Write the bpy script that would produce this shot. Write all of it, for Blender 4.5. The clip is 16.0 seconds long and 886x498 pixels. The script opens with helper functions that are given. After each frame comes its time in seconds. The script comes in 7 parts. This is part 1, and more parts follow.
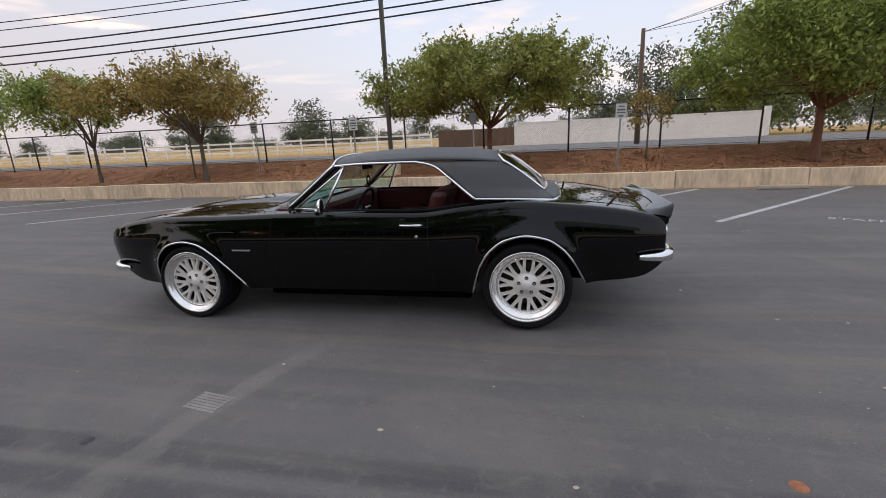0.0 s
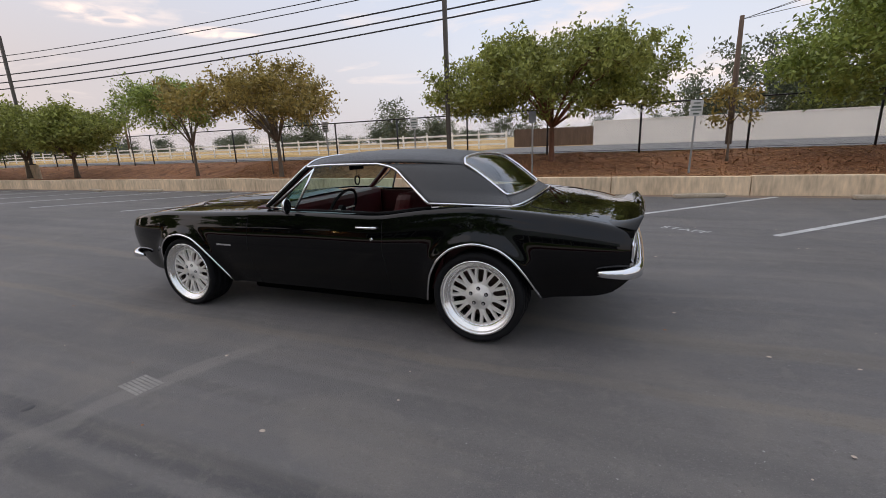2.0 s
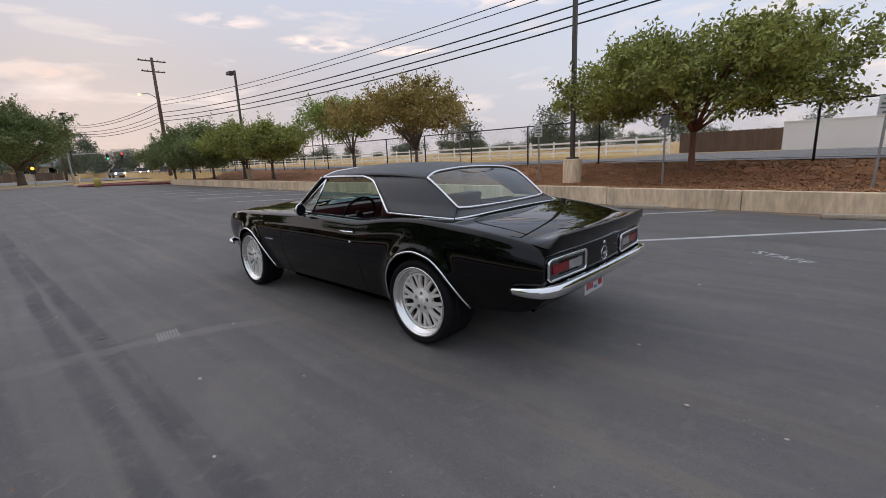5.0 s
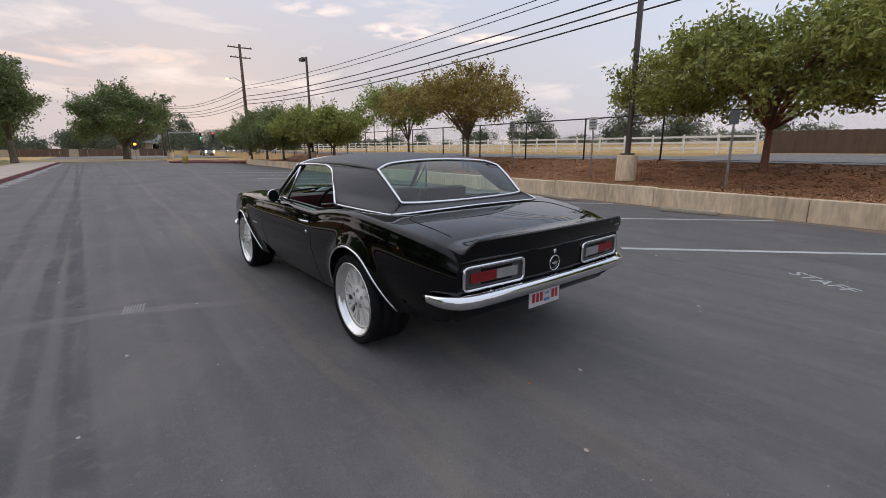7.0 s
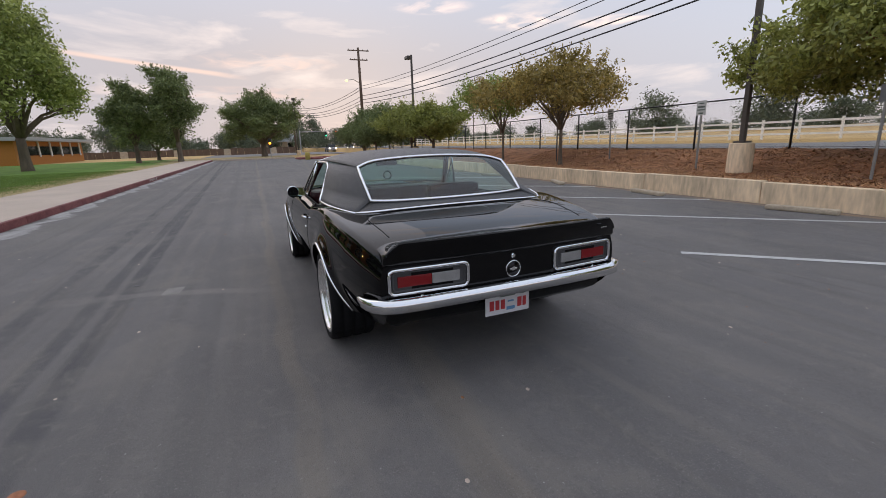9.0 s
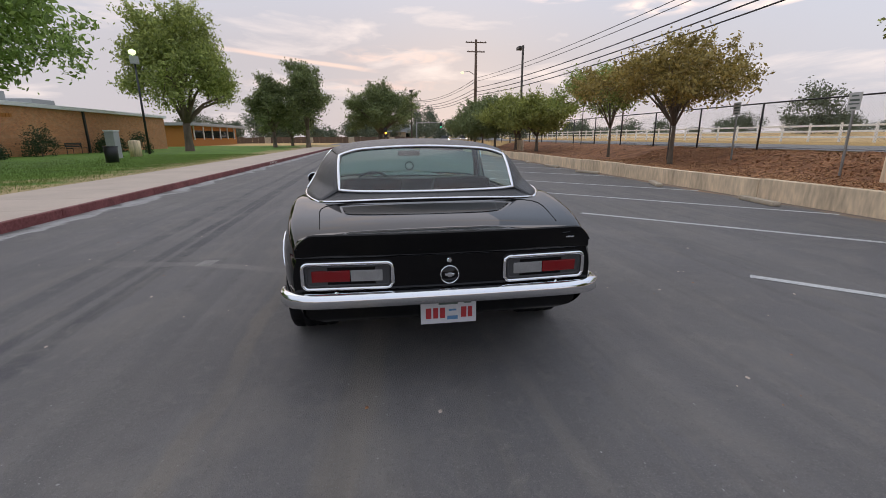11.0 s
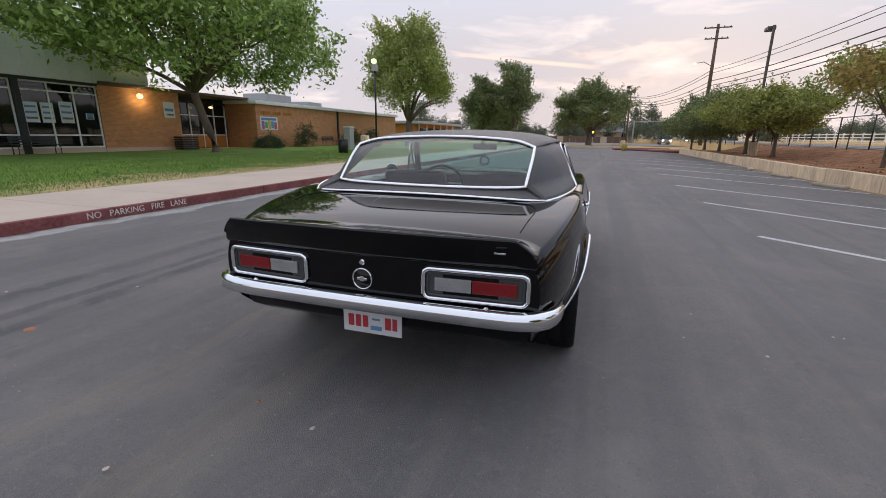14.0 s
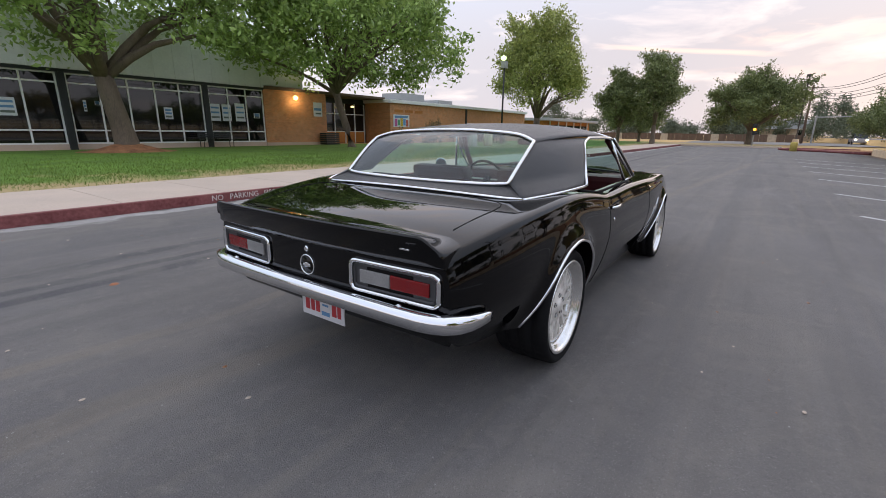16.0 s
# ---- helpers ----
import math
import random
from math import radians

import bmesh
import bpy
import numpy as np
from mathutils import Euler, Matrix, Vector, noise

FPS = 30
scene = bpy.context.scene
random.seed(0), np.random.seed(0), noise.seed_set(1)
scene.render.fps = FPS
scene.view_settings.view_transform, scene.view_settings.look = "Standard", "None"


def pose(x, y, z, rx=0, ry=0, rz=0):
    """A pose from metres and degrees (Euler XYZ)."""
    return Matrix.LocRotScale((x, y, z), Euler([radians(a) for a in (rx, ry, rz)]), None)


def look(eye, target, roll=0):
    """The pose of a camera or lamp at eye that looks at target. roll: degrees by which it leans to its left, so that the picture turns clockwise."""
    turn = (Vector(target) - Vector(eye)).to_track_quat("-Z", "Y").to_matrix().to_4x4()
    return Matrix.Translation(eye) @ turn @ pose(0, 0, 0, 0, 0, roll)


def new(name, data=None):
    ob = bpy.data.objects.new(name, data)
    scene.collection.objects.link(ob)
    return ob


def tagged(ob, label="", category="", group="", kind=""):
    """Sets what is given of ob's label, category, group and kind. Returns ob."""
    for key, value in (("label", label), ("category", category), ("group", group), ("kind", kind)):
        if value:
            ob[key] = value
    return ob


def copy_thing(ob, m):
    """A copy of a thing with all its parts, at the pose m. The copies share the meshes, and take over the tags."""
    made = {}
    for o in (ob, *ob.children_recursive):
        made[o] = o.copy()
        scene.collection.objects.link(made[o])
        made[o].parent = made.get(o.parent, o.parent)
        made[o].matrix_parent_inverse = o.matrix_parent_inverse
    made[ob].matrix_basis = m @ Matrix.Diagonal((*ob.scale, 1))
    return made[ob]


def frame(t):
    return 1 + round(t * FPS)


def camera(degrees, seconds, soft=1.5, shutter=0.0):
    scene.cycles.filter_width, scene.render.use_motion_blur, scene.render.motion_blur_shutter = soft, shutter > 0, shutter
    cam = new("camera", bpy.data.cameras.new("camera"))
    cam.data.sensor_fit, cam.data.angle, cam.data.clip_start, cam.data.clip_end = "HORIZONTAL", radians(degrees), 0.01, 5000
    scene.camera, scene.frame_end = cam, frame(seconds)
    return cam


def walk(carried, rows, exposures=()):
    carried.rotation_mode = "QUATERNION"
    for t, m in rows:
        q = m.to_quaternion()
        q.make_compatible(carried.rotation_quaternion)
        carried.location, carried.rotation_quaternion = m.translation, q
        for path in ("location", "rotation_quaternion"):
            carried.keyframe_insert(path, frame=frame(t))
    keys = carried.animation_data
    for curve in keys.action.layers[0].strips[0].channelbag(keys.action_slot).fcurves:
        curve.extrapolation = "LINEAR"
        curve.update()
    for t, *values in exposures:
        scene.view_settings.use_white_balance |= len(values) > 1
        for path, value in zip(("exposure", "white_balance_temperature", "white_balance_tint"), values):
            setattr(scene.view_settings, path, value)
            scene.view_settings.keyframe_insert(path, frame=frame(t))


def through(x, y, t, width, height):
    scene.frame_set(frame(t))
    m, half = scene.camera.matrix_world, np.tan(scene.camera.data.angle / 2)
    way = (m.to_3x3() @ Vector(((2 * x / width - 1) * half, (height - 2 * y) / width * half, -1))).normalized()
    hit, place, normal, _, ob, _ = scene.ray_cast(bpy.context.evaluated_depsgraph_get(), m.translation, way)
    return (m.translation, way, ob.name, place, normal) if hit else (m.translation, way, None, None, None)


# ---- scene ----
cam = camera(90.7, 16.0, soft=0.9)
PATH = [
    (0, (1.464, 0.598, 1.298), (1.04, 2.494, 0.823), -2.5),
    (0.5, (1.658, 0.704, 1.296), (1.172, 2.585, 0.819), -2.5),
    (1, (1.934, 0.728, 1.306), (1.326, 2.574, 0.832), -2.6),
    (1.5, (2.115, 0.818, 1.29), (1.407, 2.629, 0.821), -2.7),
    (2, (2.284, 0.957, 1.288), (1.514, 2.743, 0.821), -2.2),
    (2.5, (2.536, 1.016, 1.307), (1.624, 2.734, 0.842), -2.3),
    (3, (2.735, 1.086, 1.315), (1.727, 2.751, 0.856), -2.2),
    (3.5, (2.881, 1.25, 1.294), (1.816, 2.885, 0.857), -0.7),
    (4, (3.093, 1.37, 1.303), (1.869, 2.894, 0.88), -1.6),
    (4.2, (3.204, 1.41, 1.3), (1.952, 2.913, 0.883), -1.8),
    (6.3, (3.982, 2.007, 1.31), (2.471, 3.242, 0.873), -2.2),
    (6.5, (3.98, 2.128, 1.296), (2.464, 3.356, 0.856), -1.7),
    (7, (4.05, 2.341, 1.301), (2.496, 3.516, 0.847), -0.3),
    (7.5, (4.246, 2.564, 1.315), (2.599, 3.598, 0.849), -0.9),
    (8, (4.352, 2.765, 1.318), (2.68, 3.754, 0.844), -0.8),
    (8.5, (4.347, 2.996, 1.306), (2.63, 3.904, 0.828), -0.9),
    (9, (4.419, 3.227, 1.305), (2.623, 3.969, 0.829), -1.8),
    (9.2, (4.462, 3.333, 1.324), (2.636, 3.994, 0.844), -2.1),
    (11.3, (4.453, 4.305, 1.254), (2.522, 4.473, 0.764), 0.2),
    (11.5, (4.397, 4.378, 1.243), (2.458, 4.469, 0.758), 0.5),
    (12, (4.265, 4.58, 1.234), (2.328, 4.577, 0.737), 1.2),
    (12.5, (4.258, 4.848, 1.234), (2.34, 4.581, 0.736), -0.3),
    (13, (4.191, 5.044, 1.227), (2.291, 4.669, 0.729), -0.2),
    (13.5, (4.043, 5.229, 1.213), (2.166, 4.752, 0.711), 0.6),
    (14, (3.989, 5.455, 1.212), (2.154, 4.839, 0.708), 0.7),
    (14.5, (3.935, 5.645, 1.201), (2.159, 4.877, 0.698), 1.8),
    (15, (3.764, 5.756, 1.176), (2.019, 4.918, 0.674), 2.2),
    (15.5, (3.651, 5.926, 1.171), (1.933, 5.036, 0.662), 2.4),
    (16, (3.56, 6.167, 1.196), (1.987, 5.048, 0.674), 0.8),
]
walk(cam, [(t, look(eye, target, roll)) for t, eye, target, roll in PATH], [(0, 0.14, 7350, 15), (2, 0.06, 7400, 15), (3.5, -0.09, 7200, 14.5), (7, -0.04, 7150, 14.5), (12.5, 0.06, 7200, 15), (14.5, 0.24, 7150, 15.5), (16, 0.33, 7100, 15.5)])

# ---- light ----
world = bpy.data.worlds.new("dusk")
scene.world = world
world.use_nodes = True
wt = world.node_tree
wn, wl = wt.nodes, wt.links
wn.clear()
w_out = wn.new("ShaderNodeOutputWorld")
w_bg = wn.new("ShaderNodeBackground")
w_bg.inputs["Strength"].default_value = 1.12
wl.new(w_bg.outputs[0], w_out.inputs[0])
w_co = wn.new("ShaderNodeTexCoord")
w_sky = wn.new("ShaderNodeTexSky")
w_sky.sky_type = "NISHITA"
w_sky.sun_disc = False
w_sky.sun_elevation = radians(6)
w_sky.sun_rotation = radians(-80)
w_sky.air_density, w_sky.dust_density, w_sky.ozone_density = 1.0, 2.0, 1.5
w_skys = wn.new("ShaderNodeVectorMath")
w_skys.operation = "SCALE"
w_skys.inputs["Scale"].default_value = 0.1
wl.new(w_sky.outputs[0], w_skys.inputs[0])
# height above the horizon
w_sep = wn.new("ShaderNodeSeparateXYZ")
wl.new(w_co.outputs["Generated"], w_sep.inputs[0])
w_ramp = wn.new("ShaderNodeValToRGB")
w_ramp.color_ramp.elements[0].position = 0.0
w_ramp.color_ramp.elements[0].color = (0.58, 0.59, 0.66, 1)
w_ramp.color_ramp.elements[1].position = 1.0
w_ramp.color_ramp.elements[1].color = (0.72, 0.84, 1.02, 1)
e = w_ramp.color_ramp.elements.new(0.16)
e.color = (0.62, 0.71, 0.86, 1)
e = w_ramp.color_ramp.elements.new(0.35)
e.color = (0.54, 0.68, 0.92, 1)
wl.new(w_sep.outputs["Z"], w_ramp.inputs[0])
# warm western side
w_west = wn.new("ShaderNodeMapRange")
w_west.inputs["From Min"].default_value = -0.3
w_west.inputs["From Max"].default_value = -1.0
wl.new(w_sep.outputs["X"], w_west.inputs["Value"])
w_low = wn.new("ShaderNodeMapRange")
w_low.inputs["From Min"].default_value = 0.42
w_low.inputs["From Max"].default_value = 0.16
wl.new(w_sep.outputs["Z"], w_low.inputs["Value"])
w_side = wn.new("ShaderNodeMath")
w_side.operation = "MULTIPLY"
wl.new(w_west.outputs[0], w_side.inputs[0])
wl.new(w_low.outputs[0], w_side.inputs[1])
w_warm = wn.new("ShaderNodeMixRGB")
w_warm.inputs["Color2"].default_value = (0.52, 0.525, 0.595, 1)
wl.new(w_side.outputs[0], w_warm.inputs["Fac"])
wl.new(w_ramp.outputs[0], w_warm.inputs["Color1"])
# clouds, flattened towards the horizon
w_map = wn.new("ShaderNodeMapping")
w_map.inputs["Scale"].default_value = (1.9, 1.9, 9.0)
wl.new(w_co.outputs["Generated"], w_map.inputs[0])
w_n1 = wn.new("ShaderNodeTexNoise")
w_n1.inputs["Scale"].default_value = 2.2
w_n1.inputs["Detail"].default_value = 6.0
w_n1.inputs["Roughness"].default_value = 0.55
w_n1.inputs["Distortion"].default_value = 0.4
wl.new(w_map.outputs[0], w_n1.inputs["Vector"])
w_cr = wn.new("ShaderNodeValToRGB")
w_cr.color_ramp.elements[0].position = 0.53
w_cr.color_ramp.elements[0].color = (0, 0, 0, 1)
w_cr.color_ramp.elements[1].position = 0.70
w_cr.color_ramp.elements[1].color = (0.75, 0.75, 0.75, 1)
wl.new(w_n1.outputs[0], w_cr.inputs[0])
w_cloud = wn.new("ShaderNodeMixRGB")
w_cloud.inputs["Color2"].default_value = (0.88, 0.83, 0.85, 1)
wl.new(w_cr.outputs[0], w_cloud.inputs["Fac"])
wl.new(w_warm.outputs[0], w_cloud.inputs["Color1"])
# a long thin sunset cloud in the west


def w_math(kind, a, b):
    k = wn.new("ShaderNodeMath")
    k.operation = kind
    for slot, val in ((0, a), (1, b)):
        if isinstance(val, (int, float)):
            k.inputs[slot].default_value = val
        else:
            wl.new(val, k.inputs[slot])
    return k.outputs[0]


w_d = w_math("SUBTRACT", w_sep.outputs["Z"], w_math("MULTIPLY", w_sep.outputs["Y"], -0.107))
w_d = w_math("ADD", w_d, w_math("MULTIPLY", w_math("SUBTRACT", w_n1.outputs[0], 0.5), 0.008))
w_d = w_math("ABSOLUTE", w_math("SUBTRACT", w_d, 0.1337), 0)
w_s1 = wn.new("ShaderNodeMapRange")
w_s1.interpolation_type = "SMOOTHSTEP"
w_s1.inputs["From Min"].default_value = 0.0062
w_s1.inputs["From Max"].default_value = 0.001
wl.new(w_d, w_s1.inputs["Value"])
w_s2 = wn.new("ShaderNodeMapRange")
w_s2.interpolation_type = "SMOOTHSTEP"
w_s2.inputs["From Min"].default_value = 0.17
w_s2.inputs["From Max"].default_value = 0.08
wl.new(w_math("ABSOLUTE", w_math("ADD", w_sep.outputs["Y"], 0.15), 0), w_s2.inputs["Value"])
w_west_side = w_math("LESS_THAN", w_sep.outputs["X"], -0.4)
w_fac = w_math("MULTIPLY", w_math("MULTIPLY", w_s1.outputs[0], w_s2.outputs[0]), w_math("MULTIPLY", w_west_side, 0.85))
w_streak = wn.new("ShaderNodeMixRGB")
w_streak.inputs["Color2"].default_value = (0.90, 0.72, 0.67, 1)
wl.new(w_fac, w_streak.inputs["Fac"])
wl.new(w_cloud.outputs[0], w_streak.inputs["Color1"])
# small bright puffs lit by the low sun, broken up by a finer noise
w_map2 = wn.new("ShaderNodeMapping")
w_map2.inputs["Scale"].default_value = (6.0, 6.0, 26.0)
wl.new(w_co.outputs["Generated"], w_map2.inputs[0])
w_n2 = wn.new("ShaderNodeTexNoise")
w_n2.inputs["Scale"].default_value = 2.6
w_n2.inputs["Detail"].default_value = 6.0
w_n2.inputs["Distortion"].default_value = 0.8
wl.new(w_map2.outputs[0], w_n2.inputs["Vector"])
w_broken = w_math("MULTIPLY", w_math("SUBTRACT", w_n2.outputs[0], 0.40), 4.0)
w_last = w_streak.outputs[0]
for p_y, p_z, p_wy, p_wz, p_amt, p_col in ((0.66, 0.216, 0.05, 0.010, 1.0, (1.08, 0.95, 0.92)), (0.52, 0.230, 0.07, 0.016, 0.9, (1.05, 0.93, 0.91)), (0.045, 0.163, 0.13, 0.017, 0.8, (0.86, 0.71, 0.69)), (0.36, 0.262, 0.07, 0.012, 0.8, (1.05, 0.92, 0.92)), (0.80, 0.30, 0.08, 0.02, 0.8, (1.08, 0.97, 0.95)), (-0.02, 0.105, 0.25, 0.012, 0.5, (0.82, 0.66, 0.65))):
    a_ = w_math("DIVIDE", w_math("SUBTRACT", w_sep.outputs["Y"], p_y), p_wy)
    b2_ = w_math("DIVIDE", w_math("SUBTRACT", w_sep.outputs["Z"], p_z), p_wz)
    d_ = w_math("ADD", w_math("MULTIPLY", a_, a_), w_math("MULTIPLY", b2_, b2_))
    w_p = wn.new("ShaderNodeMapRange")
    w_p.interpolation_type = "SMOOTHSTEP"
    w_p.inputs["From Min"].default_value = 1.6
    w_p.inputs["From Max"].default_value = 0.0
    wl.new(d_, w_p.inputs["Value"])
    w_f = w_math("MULTIPLY", w_math("MULTIPLY", w_p.outputs[0], w_west_side), w_math("MULTIPLY", w_broken, p_amt))
    w_f = w_math("MINIMUM", w_math("MAXIMUM", w_f, 0.0), 0.95)
    w_puff = wn.new("ShaderNodeMixRGB")
    w_puff.inputs["Color2"].default_value = (*p_col, 1)
    wl.new(w_f, w_puff.inputs["Fac"])
    wl.new(w_last, w_puff.inputs["Color1"])
    w_last = w_puff.outputs[0]
w_mix = wn.new("ShaderNodeMixRGB")
w_mix.inputs["Fac"].default_value = 0.03
wl.new(w_last, w_mix.inputs["Color1"])
wl.new(w_skys.outputs[0], w_mix.inputs["Color2"])
wl.new(w_mix.outputs[0], w_bg.inputs["Color"])

sun = new("sun", bpy.data.lights.new("sun", "SUN"))
sun.data.energy = 0.4
sun.data.angle = radians(70)
sun.data.color = (1.0, 0.86, 0.78)
sun.matrix_world = look((-30, -12, 22), (0, 0, 0))

# ---- materials ----


def mat(name, color, rough=0.6, metal=0.0, vary=0.0, scale=8.0, fine=60.0, bump=0.0, tint=None, coat=0.0, spec=0.5, island=0.0, stretch=(1, 1, 1)):
    """A surface with broad and fine variation of colour, and relief."""
    m = bpy.data.materials.new(name)
    m.use_nodes = True
    nt = m.node_tree
    b = nt.nodes["Principled BSDF"]
    b.inputs["Base Color"].default_value = (*color, 1)
    b.inputs["Roughness"].default_value = rough
    b.inputs["Metallic"].default_value = metal
    b.inputs["Coat Weight"].default_value = coat
    b.inputs["Coat Roughness"].default_value = 0.02
    b.inputs["Coat IOR"].default_value = 1.5
    b.inputs["Specular IOR Level"].default_value = spec
    if vary or bump or island:
        co = nt.nodes.new("ShaderNodeTexCoord")
        mp = nt.nodes.new("ShaderNodeMapping")
        mp.inputs["Scale"].default_value = stretch
        nt.links.new(co.outputs["Object"], mp.inputs[0])
        n1 = nt.nodes.new("ShaderNodeTexNoise")
        n1.inputs["Scale"].default_value = scale
        n1.inputs["Detail"].default_value = 5
        n2 = nt.nodes.new("ShaderNodeTexNoise")
        n2.inputs["Scale"].default_value = fine
        n2.inputs["Detail"].default_value = 4
        nt.links.new(mp.outputs[0], n1.inputs["Vector"])
        nt.links.new(mp.outputs[0], n2.inputs["Vector"])
        add = nt.nodes.new("ShaderNodeMath")
        add.operation = "ADD"
        nt.links.new(n1.outputs[0], add.inputs[0])
        nt.links.new(n2.outputs[0], add.inputs[1])
        src = add.outputs[0]
        if island:
            ge = nt.nodes.new("ShaderNodeNewGeometry")
            mul = nt.nodes.new("ShaderNodeMath")
            mul.operation = "MULTIPLY_ADD"
            mul.inputs[1].default_value = island
            nt.links.new(ge.outputs["Random Per Island"], mul.inputs[0])
            nt.links.new(src, mul.inputs[2])
            src = mul.outputs[0]
        mr = nt.nodes.new("ShaderNodeMapRange")
        mr.inputs["From Min"].default_value = 0.6
        mr.inputs["From Max"].default_value = 1.4 + island
        nt.links.new(src, mr.inputs["Value"])
        mx = nt.nodes.new("ShaderNodeMixRGB")
        lo = [c * (1 - vary) for c in color]
        hi = tint or [min(1, c * (1 + vary)) for c in color]
        mx.inputs["Color1"].default_value = (*lo, 1)
        mx.inputs["Color2"].default_value = (*hi, 1)
        nt.links.new(mr.outputs[0], mx.inputs["Fac"])
        nt.links.new(mx.outputs[0], b.inputs["Base Color"])
        if bump:
            bp = nt.nodes.new("ShaderNodeBump")
            bp.inputs["Strength"].default_value = bump
            bp.inputs["Distance"].default_value = 0.01
            nt.links.new(n2.outputs[0], bp.inputs["Height"])
            nt.links.new(bp.outputs[0], b.inputs["Normal"])
    return m


def glow(name, color, strength):
    m = bpy.data.materials.new(name)
    m.use_nodes = True
    b = m.node_tree.nodes["Principled BSDF"]
    b.inputs["Base Color"].default_value = (*color, 1)
    b.inputs["Emission Color"].default_value = (*color, 1)
    b.inputs["Emission Strength"].default_value = strength
    return m


def glass(name, tint, amount, rough=0.0, gloss=0.1):
    """Thin sheet glass: clear with a mirror gloss by Fresnel."""
    m = bpy.data.materials.new(name)
    m.use_nodes = True
    nt = m.node_tree
    nt.nodes.clear()
    out = nt.nodes.new("ShaderNodeOutputMaterial")
    tr = nt.nodes.new("ShaderNodeBsdfTransparent")
    tr.inputs[0].default_value = (*[c * amount for c in tint], 1)
    gl = nt.nodes.new("ShaderNodeBsdfGlossy")
    gl.inputs["Roughness"].default_value = rough
    lw = nt.nodes.new("ShaderNodeLayerWeight")
    lw.inputs["Blend"].default_value = 0.5
    pw = nt.nodes.new("ShaderNodeMath")
    pw.operation = "POWER"
    pw.inputs[1].default_value = 4.0
    nt.links.new(lw.outputs["Facing"], pw.inputs[0])
    fr = nt.nodes.new("ShaderNodeMath")
    fr.operation = "MULTIPLY_ADD"
    fr.inputs[1].default_value = 1.0 - gloss
    fr.inputs[2].default_value = gloss
    nt.links.new(pw.outputs[0], fr.inputs[0])
    mx = nt.nodes.new("ShaderNodeMixShader")
    nt.links.new(fr.outputs[0], mx.inputs[0])
    nt.links.new(tr.outputs[0], mx.inputs[1])
    nt.links.new(gl.outputs[0], mx.inputs[2])
    nt.links.new(mx.outputs[0], out.inputs[0])
    return m


def leaf(name, color, tint, rough=0.55, scale=0.8, fine=8, through=0.28):
    """Foliage: leaves vary one by one and let some light through."""
    m = mat(name, color, rough, vary=0.45, scale=scale, fine=fine, tint=tint, island=0.9)
    nt = m.node_tree
    b = nt.nodes["Principled BSDF"]
    out = nt.nodes["Material Output"]
    tr = nt.nodes.new("ShaderNodeBsdfTranslucent")
    nt.links.new(b.inputs["Base Color"].links[0].from_socket, tr.inputs[0])
    mx = nt.nodes.new("ShaderNodeMixShader")
    mx.inputs[0].default_value = through
    nt.links.new(b.outputs[0], mx.inputs[1])
    nt.links.new(tr.outputs[0], mx.inputs[2])
    nt.links.new(mx.outputs[0], out.inputs[0])
    return m


